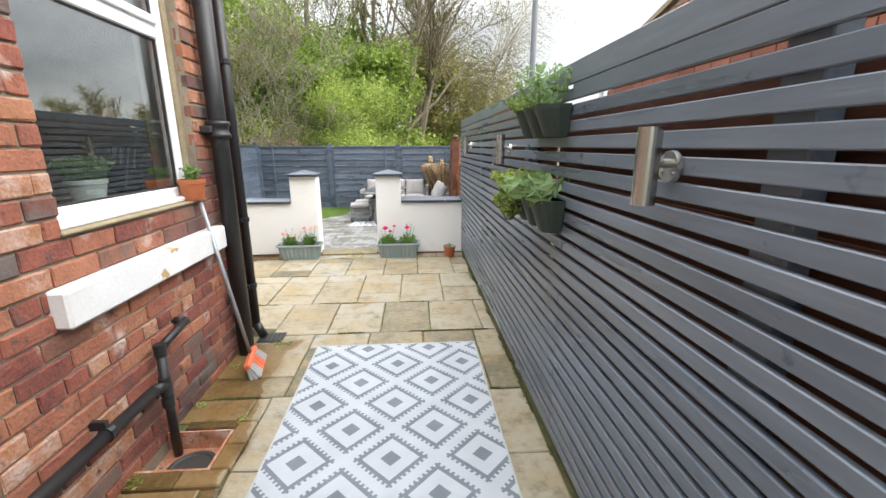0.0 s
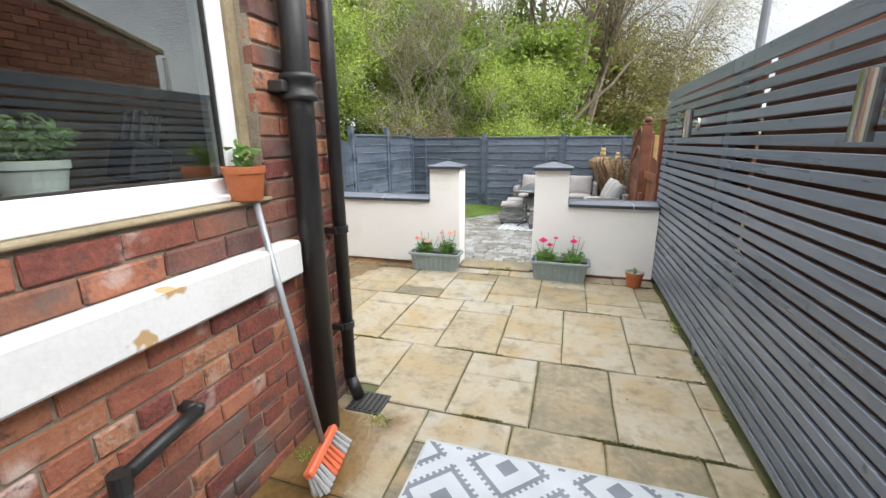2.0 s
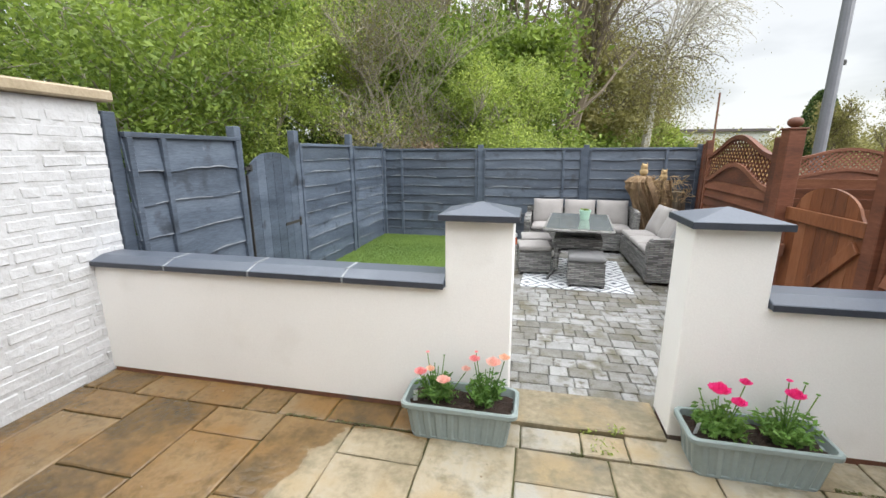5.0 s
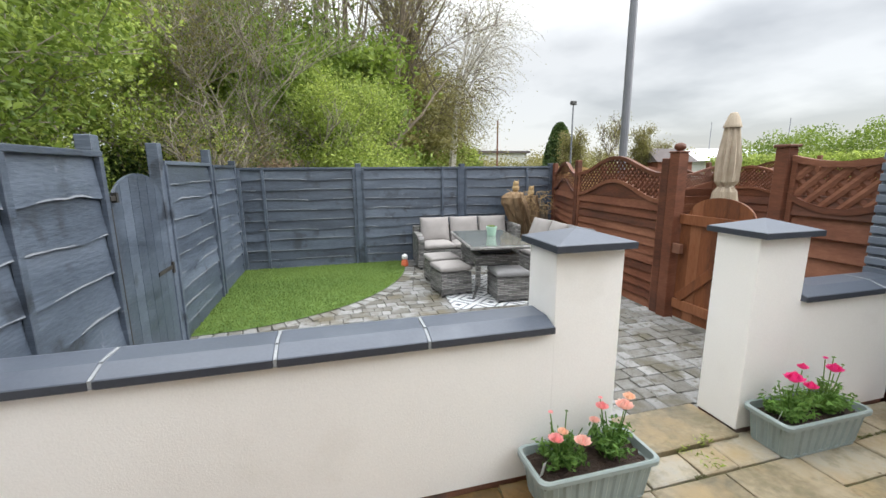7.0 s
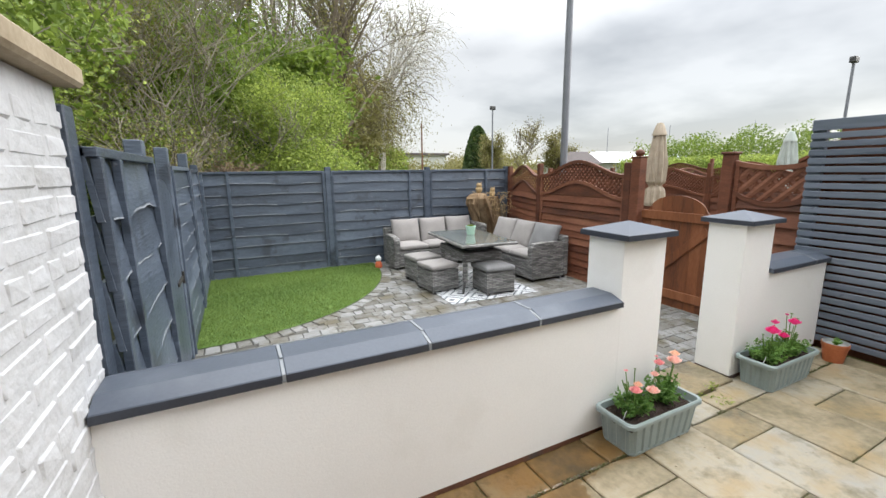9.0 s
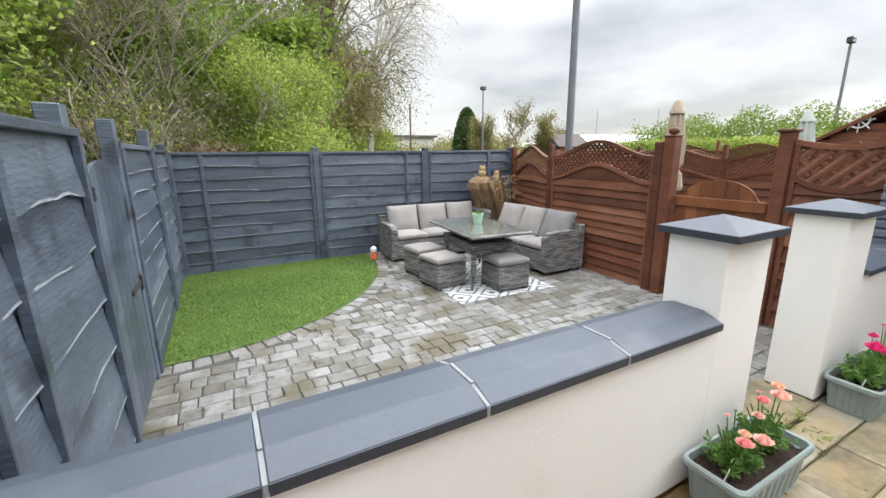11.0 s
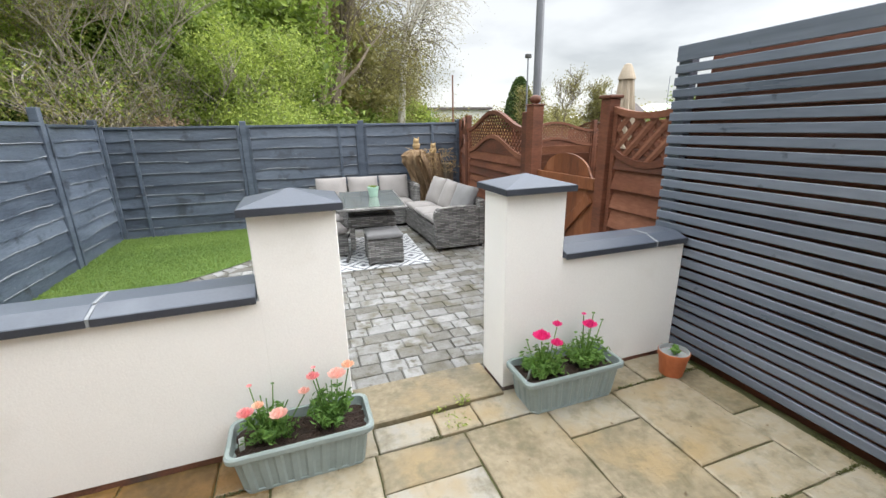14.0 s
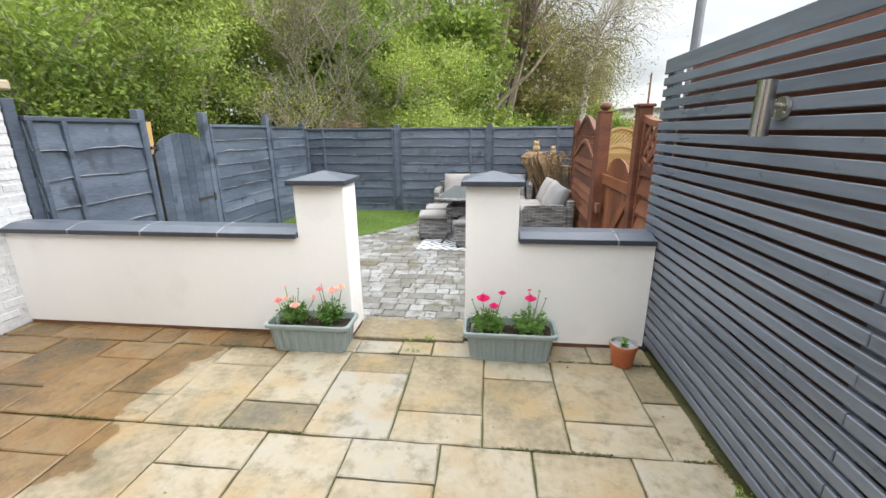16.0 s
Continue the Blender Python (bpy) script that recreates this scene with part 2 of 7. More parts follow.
M["mortar"] = material("mortar", [(0.25, (0.20, 0.165, 0.12)), (0.75, (0.42, 0.36, 0.28))], scale=7, fine=120, rough=0.95, bump=0.7, depth=0.008)
M["brick_far"] = material("brick_far", [(0.2, (0.17, 0.062, 0.042)), (0.8, (0.32, 0.125, 0.078))], scale=5, fine=50, rough=0.9, piece=0.5, bump=0.2)
M["sandstone"] = material("sandstone", [(0.12, (0.105, 0.092, 0.062)), (0.32, (0.20, 0.165, 0.102)), (0.50, (0.302, 0.25, 0.166)), (0.68, (0.335, 0.295, 0.22)), (0.95, (0.30, 0.288, 0.255))],
                          scale=3.2, fine=26, rough=0.50, bump=0.8, depth=0.010, piece=0.60, stain=(0.30, 0.222, 0.115), stain_at=(0.49, 0.68), stain_scale=2.9, rough_var=0.2,
                          stain2=((0.135, 0.118, 0.068), (0.50, 0.74), 8))
def wet_patch(m, dark=0.50, rough=0.16):
    """Rain-wet area at the back of the patio and along the house: darker and glossier, with a soft irregular edge."""
    n, l = m.node_tree.nodes, m.node_tree.links
    bsdf = n["Principled BSDF"]

    def mth(op, a, b=None, c=None):
        q = n.new("ShaderNodeMath"); q.operation = op
        for i, v in enumerate((a, b, c)):
            if v is None:
                continue
            if isinstance(v, (int, float)):
                q.inputs[i].default_value = v
            else:
                l.new(v, q.inputs[i])
        return q.outputs[0]
    geo = n.new("ShaderNodeNewGeometry")
    sep = n.new("ShaderNodeSeparateXYZ"); l.new(geo.outputs["Position"], sep.inputs[0])
    nz = n.new("ShaderNodeTexNoise"); nz.inputs["Scale"].default_value, nz.inputs["Detail"].default_value = 1.7, 5
    l.new(geo.outputs["Position"], nz.inputs["Vector"])
    wob = mth('MULTIPLY_ADD', nz.outputs["Fac"], 1.3, -0.65)
    side = mth('ADD', mth('SUBTRACT', -2.12, sep.outputs[0]), wob)
    strip = mth('ADD', mth('MINIMUM', mth('SUBTRACT', sep.outputs[1], 5.80), mth('SUBTRACT', -1.5, sep.outputs[0])), mth('MULTIPLY', wob, 0.4))
    by_house = mth('ADD', mth('MINIMUM', mth('SUBTRACT', -0.84, sep.outputs[0]), mth('SUBTRACT', 3.4, sep.outputs[1])), mth('MULTIPLY', wob, 0.35))
    open_patio = mth('MINIMUM', mth('MAXIMUM', side, strip), mth('SUBTRACT', sep.outputs[1], 3.3))
    mr = n.new("ShaderNodeMapRange"); mr.interpolation_type = 'SMOOTHSTEP'
    mr.inputs[1].default_value, mr.inputs[2].default_value = -0.02, 0.07
    l.new(mth('MAXIMUM', open_patio, by_house), mr.inputs[0])
    wet = mr.outputs[0]
    base = bsdf.inputs["Base Color"].links[0].from_socket
    mx = n.new("ShaderNodeMix"); mx.data_type = 'RGBA'; mx.blend_type = 'MULTIPLY'
    l.new(wet, mx.inputs[0]); l.new(base, mx.inputs[6]); mx.inputs[7].default_value = (dark * 1.22, dark * 0.92, dark * 0.58, 1)
    l.new(mx.outputs[2], bsdf.inputs["Base Color"])
    r0 = bsdf.inputs["Roughness"].links[0].from_socket
    mr2 = n.new("ShaderNodeMix")
    l.new(wet, mr2.inputs[0]); l.new(r0, mr2.inputs[2]); mr2.inputs[3].default_value = rough
    l.new(mr2.outputs[0], bsdf.inputs["Roughness"])


wet_patch(M["sandstone"])
M["slab_bed"] = material("slab_bed", [(0.25, (0.045, 0.045, 0.02)), (0.5, (0.085, 0.09, 0.032)), (0.75, (0.12, 0.11, 0.055))], scale=9, fine=90, rough=0.95, bump=0.6, depth=0.006)
M["cobble"] = material("cobble", [(0.1, (0.075, 0.070, 0.056)), (0.36, (0.165, 0.16, 0.145)), (0.6, (0.235, 0.237, 0.235)), (0.9, (0.34, 0.34, 0.335))],
                       scale=9, fine=70, rough=0.6, bump=0.5, depth=0.005, piece=0.5, stain=(0.11, 0.10, 0.07), stain_at=(0.52, 0.66), stain_scale=5, stain2=((0.09, 0.08, 0.055), (0.54, 0.68), 14))
M["cobble_far"] = material("cobble_far", [(0.1, (0.075, 0.070, 0.056)), (0.36, (0.165, 0.16, 0.145)), (0.6, (0.235, 0.237, 0.235)), (0.9, (0.34, 0.34, 0.335))],
                       scale=9, fine=70, rough=0.6, bump=0.5, depth=0.005, piece=0.5, stain=(0.115, 0.10, 0.066), stain_at=(0.50, 0.66), stain_scale=2.2, island=True, stain2=((0.09, 0.08, 0.055), (0.54, 0.68), 12))
M["cobble_bed"] = material("cobble_bed", [(0.25, (0.05, 0.05, 0.045)), (0.75, (0.12, 0.115, 0.10))], scale=12, fine=120, rough=0.95, bump=0.5)
M["render_white"] = material("render_white", [(0.2, (0.79, 0.78, 0.765)), (0.6, (0.865, 0.858, 0.842)), (0.9, (0.88, 0.875, 0.862))], scale=1.3, fine=140, rough=0.85, bump=0.3, depth=0.003, stain=(0.76, 0.745, 0.715), stain_at=(0.6, 0.8), stain_scale=2.2)
M["paint_white"] = material("paint_white", [(0.15, (0.36, 0.36, 0.36)), (0.5, (0.50, 0.51, 0.53)), (0.9, (0.57, 0.58, 0.60))], scale=5, fine=22, rough=0.6, bump=0.9, depth=0.012, piece=0.1)
M["ledge_white"] = material("ledge_white", [(0.2, (0.68, 0.68, 0.67)), (0.6, (0.80, 0.80, 0.80))], scale=4, fine=60, rough=0.55, bump=0.2, depth=0.004,
                            stain=(0.52, 0.34, 0.17), stain_at=(0.665, 0.685), stain_scale=4.2)
M["slate"] = material("slate_paint", [(0.2, (0.062, 0.075, 0.10)), (0.8, (0.095, 0.112, 0.145))], scale=3, fine=80, rough=0.42, bump=0.15, depth=0.003, stain=(0.17, 0.19, 0.225), stain_at=(0.62, 0.85))
# darker copy of the slate paint: shade on upright faces put into the colour
M["slate_shaded"] = material("slate_shaded", [(0.2, (0.028, 0.033, 0.045)), (0.8, (0.05, 0.057, 0.075))], scale=6, fine=80, rough=0.5, bump=0.2)
M["joint_white"] = material("joint_white", [(0.2, (0.17, 0.19, 0.21)), (0.8, (0.34, 0.355, 0.37))], scale=20, fine=150, rough=0.9)
M["slat"] = material("slat_paint", [(0.15, (0.076, 0.092, 0.120)), (0.5, (0.136, 0.160, 0.202)), (0.9, (0.20, 0.23, 0.28))], scale=4, fine=30, rough=0.30, bump=0.4, depth=0.003,
                     stretch=(1, 0.16, 1.6), piece=0.25, stain=(0.055, 0.065, 0.084), stain_at=(0.66, 0.76), stain_scale=12, stain2=((0.45, 0.45, 0.45), (0.74, 0.765), 30))
M["fence_grey"] = material("fence_grey", [(0.15, (0.027, 0.036, 0.052)), (0.5, (0.064, 0.083, 0.114)), (0.9, (0.132, 0.163, 0.213))], scale=3.5, fine=32, rough=0.40, bump=0.7, depth=0.006,
                           stretch=(0.4, 0.4, 2.2), piece=0.3, stain=(0.032, 0.040, 0.054), stain_at=(0.60, 0.72), stain_scale=5, stain2=((0.20, 0.22, 0.26), (0.66, 0.76), 14))
M["fence_grey_edge"] = material("fence_grey_edge", [(0.25, (0.10, 0.12, 0.15)), (0.8, (0.30, 0.32, 0.35))], scale=8, fine=60, rough=0.85)
M["fence_brown"] = material("fence_brown", [(0.15, (0.058, 0.018, 0.009)), (0.5, (0.145, 0.048, 0.023)), (0.9, (0.26, 0.11, 0.062))], scale=4, fine=36, rough=0.62, bump=0.4, depth=0.003,
                            stretch=(0.5, 0.5, 2.0), piece=0.4)
M["gate_brown"] = material("gate_brown", [(0.15, (0.085, 0.026, 0.010)), (0.5, (0.20, 0.066, 0.022)), (0.9, (0.30, 0.125, 0.06))], scale=5, fine=36, rough=0.6, bump=0.4, depth=0.003,
                           stretch=(2.0, 2.0, 0.35), piece=0.35)
M["fence_tan"] = material("fence_tan", [(0.2, (0.30, 0.17, 0.06)), (0.8, (0.52, 0.34, 0.14))], scale=4, fine=40, rough=0.7, bump=0.3, stretch=(0.5, 0.5, 2.0), piece=0.3)
M["pvc_white"] = material("pvc_white", [(0.2, (0.76, 0.77, 0.79)), (0.8, (0.83, 0.84, 0.86))], scale=2, fine=30, rough=0.3, bump=0.03)
M["sealant"] = material("sealant", [(0.2, (0.20, 0.155, 0.085)), (0.8, (0.40, 0.33, 0.22))], scale=12, fine=80, rough=0.9, bump=0.5)
M["pipe_black"] = material("pipe_black", [(0.2, (0.010, 0.010, 0.011)), (0.8, (0.028, 0.028, 0.030))], scale=6, fine=50, rough=0.42, bump=0.1, stain=(0.06, 0.055, 0.05), stain_at=(0.66, 0.82), stain_scale=9)
M["iron"] = material("iron", [(0.2, (0.012, 0.012, 0.012)), (0.8, (0.05, 0.045, 0.04))], scale=9, fine=60, rough=0.6, bump=0.3)
M["terracotta"] = material("terracotta", [(0.2, (0.33, 0.085, 0.03)), (0.8, (0.50, 0.16, 0.06))], scale=8, fine=50, rough=0.6, bump=0.12)
M["plastic_grey"] = material("plastic_grey", [(0.2, (0.32, 0.34, 0.34)), (0.8, (0.45, 0.47, 0.47))], scale=5, fine=40, rough=0.45, bump=0.05)
M["planter_green"] = material("planter_green", [(0.2, (0.215, 0.265, 0.262)), (0.8, (0.29, 0.345, 0.34))], scale=4, fine=50, rough=0.4, bump=0.05, stain=(0.25, 0.30, 0.29), stain_at=(0.62, 0.9))
M["trough_green"] = material("trough_green", [(0.2, (0.022, 0.036, 0.030)), (0.8, (0.042, 0.06, 0.052))], scale=4, fine=50, rough=0.5, bump=0.05)
M["soil"] = material("soil", [(0.2, (0.018, 0.011, 0.008)), (0.8, (0.07, 0.042, 0.03))], scale=25, fine=120, rough=1.0, bump=1.0, depth=0.02)
M["steel"] = material("steel", [(0.2, (0.48, 0.47, 0.45)), (0.8, (0.62, 0.61, 0.59))], scale=3, fine=80, rough=0.28, metal=1.0, bump=0.05, stretch=(1, 1, 0.05))
M["orange"] = material("orange_plastic", [(0.2, (0.60, 0.12, 0.05)), (0.8, (0.75, 0.19, 0.09))], scale=6, fine=40, rough=0.45, bump=0.03)
M["bristle_orange"] = material("bristle_orange", [(0.2, (0.55, 0.10, 0.04)), (0.8, (0.78, 0.20, 0.09))], scale=40, fine=200, rough=0.6, stretch=(1, 8, 1))
M["bristle_grey"] = material("bristle_grey", [(0.2, (0.22, 0.22, 0.22)), (0.8, (0.5, 0.5, 0.5))], scale=40, fine=200, rough=0.6, stretch=(1, 8, 1))
M["handle_grey"] = material("handle_grey", [(0.2, (0.26, 0.28, 0.30)), (0.8, (0.40, 0.42, 0.44))], scale=6, fine=60, rough=0.35, metal=0.3, bump=0.03)
M["wicker"] = wicker_material("wicker")
M["cushion"] = material("cushion", [(0.2, (0.25, 0.235, 0.228)), (0.8, (0.345, 0.325, 0.315))], scale=7, fine=220, rough=0.95, bump=0.2, depth=0.002, sheen=0.15, piece=0.25)
M["cushion_dark"] = material("cushion_dark", [(0.2, (0.165, 0.165, 0.17)), (0.8, (0.25, 0.25, 0.257))], scale=7, fine=220, rough=0.95, bump=0.2, depth=0.002, sheen=0.15)
M["table_glass"] = material("table_glass", [(0.2, (0.11, 0.125, 0.12)), (0.8, (0.19, 0.205, 0.195))], scale=3, fine=20, rough=0.12, bump=0.0, coat=0.6, rough_var=0.06)
M["frame_dark"] = material("frame_dark", [(0.2, (0.03, 0.03, 0.03)), (0.8, (0.06, 0.06, 0.06))], scale=5, fine=60, rough=0.5)
M["mint"] = material("mint_ceramic", [(0.2, (0.40, 0.62, 0.50)), (0.8, (0.48, 0.70, 0.58))], scale=5, fine=40, rough=0.35, bump=0.03)
M["bark_log"] = material("bark_log", [(0.15, (0.075, 0.048, 0.028)), (0.5, (0.25, 0.165, 0.092)), (0.9, (0.46, 0.34, 0.21))], scale=9, fine=40, rough=0.95, bump=1.0, depth=0.02, stretch=(1.6, 1.6, 0.35))
M["owl"] = material("carved_wood", [(0.2, (0.30, 0.20, 0.09)), (0.8, (0.50, 0.37, 0.20))], scale=18, fine=80, rough=0.9, bump=0.6, depth=0.01)
M["bark"] = material("bark", [(0.2, (0.07, 0.055, 0.038)), (0.8, (0.22, 0.18, 0.13))], scale=5, fine=30, rough=0.95, bump=0.8, depth=0.02)
M["twig"] = material("twig", [(0.2, (0.16, 0.14, 0.11)), (0.8, (0.36, 0.325, 0.26))], scale=5, fine=30, rough=0.95)
M["birch_bark"] = material("birch_bark", [(0.30, (0.05, 0.045, 0.04)), (0.42, (0.50, 0.48, 0.44)), (0.9, (0.72, 0.70, 0.66))], scale=3, fine=14, rough=0.85, bump=0.3)
M["grass_base"] = material("grass_base", [(0.2, (0.06, 0.125, 0.02)), (0.8, (0.14, 0.235, 0.05))], scale=6, fine=120, rough=0.95, bump=0.8, depth=0.01)
M["ground"] = material("ground", [(0.2, (0.035, 0.05, 0.018)), (0.8, (0.10, 0.095, 0.045))], scale=0.5, fine=8, rough=1.0, bump=0.8, depth=0.05)
M["parasol"] = material("parasol_cloth", [(0.2, (0.33, 0.27, 0.20)), (0.8, (0.52, 0.45, 0.36))], scale=7, fine=90, rough=0.95, bump=0.3)
M["parasol_pale"] = material("parasol_pale", [(0.2, (0.38, 0.43, 0.40)), (0.8, (0.55, 0.60, 0.57))], scale=7, fine=90, rough=0.95, bump=0.3)
M["pole_grey"] = material("galvanised", [(0.2, (0.14, 0.15, 0.17)), (0.8, (0.22, 0.23, 0.26))], scale=4, fine=40, rough=0.55, metal=0.2)
M["rust"] = material("rusty_pole", [(0.2, (0.12, 0.05, 0.03)), (0.8, (0.22, 0.10, 0.06))], scale=4, fine=40, rough=0.8)
M["roof"] = material("roof_tile", [(0.2, (0.06, 0.05, 0.05)), (0.8, (0.13, 0.11, 0.11))], scale=4, fine=30, rough=0.8, bump=0.4)
M["far_white"] = material("sheet_roof", [(0.2, (0.60, 0.63, 0.66)), (0.8, (0.74, 0.76, 0.78))], scale=0.6, fine=6, rough=0.6)
M["plaster"] = material("plaster", [(0.2, (0.50, 0.52, 0.49)), (0.8, (0.62, 0.64, 0.61))], scale=2, fine=40, rough=0.9)
M["worktop"] = material("worktop", [(0.2, (0.14, 0.09, 0.055)), (0.8, (0.24, 0.16, 0.10))], scale=6, fine=40, rough=0.5)
M["knife_block"] = material("knife_block", [(0.2, (0.012, 0.012, 0.014)), (0.8, (0.03, 0.03, 0.034))], scale=6, fine=40, rough=0.4)
M["pot_pale"] = material("pot_pale", [(0.2, (0.66, 0.73, 0.71)), (0.8, (0.76, 0.82, 0.80))], scale=5, fine=40, rough=0.4)
M["stone_cap"] = material("stone_cap", [(0.2, (0.24, 0.19, 0.12)), (0.8, (0.44, 0.37, 0.27))], scale=6, fine=60, rough=0.9, bump=0.5)
M["leaf_bright"] = leaf_material("leaf_bright", (0.09, 0.15, 0.024), (0.50, 0.60, 0.13))
M["leaf_mid"] = leaf_material("leaf_mid", (0.075, 0.135, 0.020), (0.28, 0.375, 0.06))
M["leaf_dark"] = leaf_material("leaf_dark", (0.022, 0.05, 0.013), (0.10, 0.16, 0.038))
M["leaf_olive"] = leaf_material("leaf_olive", (0.13, 0.13, 0.04), (0.34, 0.31, 0.11))
M["leaf_tan"] = leaf_material("leaf_tan", (0.12, 0.085, 0.05), (0.33, 0.25, 0.16))
M["leaf_pot"] = leaf_material("leaf_pot", (0.07, 0.165, 0.03), (0.23, 0.41, 0.09))
M["leaf_sage"] = leaf_material("leaf_sage", (0.15, 0.25, 0.08), (0.36, 0.50, 0.24))
M["leaf_grass"] = leaf_material("leaf_grass", (0.09, 0.155, 0.03), (0.25, 0.345, 0.085))
M["leaf_moss"] = leaf_material("leaf_moss", (0.05, 0.055, 0.016), (0.15, 0.165, 0.045))
M["petal_peach"] = leaf_material("petal_peach", (0.90, 0.55, 0.48), (0.96, 0.80, 0.73))
M["petal_rose"] = leaf_material("petal_rose", (0.87, 0.36, 0.38), (0.95, 0.60, 0.57))
M["petal_pink"] = leaf_material("petal_pink", (0.80, 0.015, 0.20), (0.92, 0.10, 0.40))
M["petal_yellow"] = leaf_material("petal_yellow", (0.90, 0.58, 0.42), (0.96, 0.78, 0.62))
M["glass"] = glass_material("window_glass", 0.19, (0.90, 0.93, 0.91))
M["rug"] = rug_material("rug_weave", 0.457, (-0.07, 2.50))
M["rug_garden"] = rug_material("rug_garden_weave", 0.40, (0.05, 0.03), light=(0.66, 0.68, 0.70), dark=(0.09, 0.10, 0.12))

# ---- mesh helpers ----


def bm_box(bm, x0, x1, y0, y1, z0, z1, bevel=0.0, m=None):
    r = bmesh.ops.create_cube(bm, size=1)
    vs = r["verts"]
    for v in vs:
        v.co = Vector((x0 if v.co.x < 0 else x1, y0 if v.co.y < 0 else y1, z0 if v.co.z < 0 else z1))
    if bevel:
        es = list({e for v in vs for e in v.link_edges})
        r = bmesh.ops.bevel(bm, geom=es, offset=bevel, segments=1, affect='EDGES', profile=0.5)
        vs = list({v for f in r["faces"] for v in f.verts} | {v for v in vs if v.is_valid})
    if m is not None:
        bmesh.ops.transform(bm, matrix=m, verts=vs)
    return vs


def bm_cyl(bm, p0, p1, r0, r1=None, seg=12, caps=True):
    p0, p1 = Vector(p0), Vector(p1)
    r1 = r0 if r1 is None else r1
    d = p1 - p0
    mtx = Matrix.Translation((p0 + p1) / 2) @ d.to_track_quat('Z', 'Y').to_matrix().to_4x4()
    return bmesh.ops.create_cone(bm, cap_ends=caps, segments=seg, radius1=r0, radius2=r1, depth=d.length, matrix=mtx)["verts"]


def bm_lathe(bm, prof, seg=20, centre=(0, 0, 0)):
    """Turn a profile of (radius, z) about the z axis."""
    rings = []
    for r, z in prof:
        rings.append([bm.verts.new((centre[0] + r * math.cos(2 * math.pi * k / seg), centre[1] + r * math.sin(2 * math.pi * k / seg), centre[2] + z)) for k in range(seg)])
    for a, b in zip(rings, rings[1:]):
        for k in range(seg):
            bm.faces.new((a[k], a[(k + 1) % seg], b[(k + 1) % seg], b[k]))
    bm.faces.new(list(reversed(rings[0])))
    bm.faces.new(rings[-1])


def bm_tube(bm, pts, r, seg=10):
    """A bent pipe through the points, with round joints."""
    for a, b in zip(pts, pts[1:]):
        bm_cyl(bm, a, b, r, seg=seg)
    for p in pts[1:-1]:
        bmesh.ops.create_uvsphere(bm, u_segments=seg, v_segments=6, radius=r * 1.02, matrix=Matrix.Translation(p))


def mesh_of(name, bm, mat, smooth=False):
    bmesh.ops.recalc_face_normals(bm, faces=bm.faces)
    me = bpy.data.meshes.new(name)
    bm.to_mesh(me)
    bm.free()
    if smooth:
        for p in me.polygons:
            p.use_smooth = True
    me.materials.append(mat)
    return me


def part(name, bm, mat, parent=None, label="", smooth=False, kind=""):
    ob = new(name, mesh_of(name, bm, mat, smooth))
    if parent is not None:
        ob.parent = parent
    return tagged(ob, label, kind=kind)


def thing(name, label, category, group="", kind="", at=(0, 0, 0)):
    ob = new(name)
    ob.empty_display_size = 0.1
    ob.location = at
    return tagged(ob, label, category, group, kind)


def box_part(name, dims, mat, parent, bevel=0.004, label="", m=None, smooth=False):
    bm = bmesh.new()
    bm_box(bm, *dims, bevel=bevel, m=m)
    return part(name, bm, mat, parent, label, smooth)


def piece(name, me, parent, loc, rot=0.0, scale=(1, 1, 1), tilt=(0, 0)):
    ob = new(name, me)
    ob.parent = parent
    ob.location, ob.rotation_euler, ob.scale = loc, (tilt[0], tilt[1], rot), scale
    return ob


def pydata(name, verts, faces, mat, parent=None, label="", kind=""):
    me = bpy.data.meshes.new(name)
    me.from_pydata(verts, [], faces)
    me.materials.append(mat)
    ob = new(name, me)
    if parent is not None:
        ob.parent = parent
    return tagged(ob, label, kind=kind)


def leaves(centres, normals_spread, size, rng, aspect=0.55):
    """Folded diamond leaves at the centres, turned at random: arrays of corners and quads."""
    n = len(centres)
    c = np.asarray(centres)
    a = rng.normal(size=(n, 3)); a[:, 2] *= normals_spread
    a /= np.linalg.norm(a, axis=1)[:, None]
    b = rng.normal(size=(n, 3))
    b -= (b * a).sum(1)[:, None] * a
    b /= np.linalg.norm(b, axis=1)[:, None]
    s = size * rng.uniform(0.6, 1.3, size=(n, 1))
    up = np.cross(a, b) * s * 0.12
    v = np.stack([c - a * s * 0.5, c - b * s * aspect * 0.5 + up, c + a * s * 0.5, c + b * s * aspect * 0.5 + up], axis=1).reshape(-1, 3)
    f = np.arange(n * 4).reshape(-1, 4)
    return v, f


FLOOR2 = -0.10      # level of the paved garden below the patio
WALL = -1.28        # face of the house bricks

rng = np.random.default_rng(7)
rnd = random.Random(5)

# ---- setting: ground, patio bed, house shell ----
bm = bmesh.new()
bm_box(bm, -700, 700, -700, 700, -0.6, -0.26)
tagged(part("ground", bm, M["ground"]), "dark earth and rough grass under the woods", "ground", kind="structure")

patio = thing("patio", "buff and grey sandstone paving, partly wet", "patio", kind="structure")
bm = bmesh.new()
for x0, x1, y0, y1 in ((-0.93, 0.80, -3.0, 3.62), (WALL, -0.93, -3.0, 2.03), (WALL, -0.93, 2.33, 3.62), (-4.2, 0.80, 3.62, 6.075), (-1.285, -0.455, 6.075, 6.36)):
    bm_box(bm, x0, x1, y0, y1, -0.25, -0.014)
part("bed", bm, M["slab_bed"], patio)

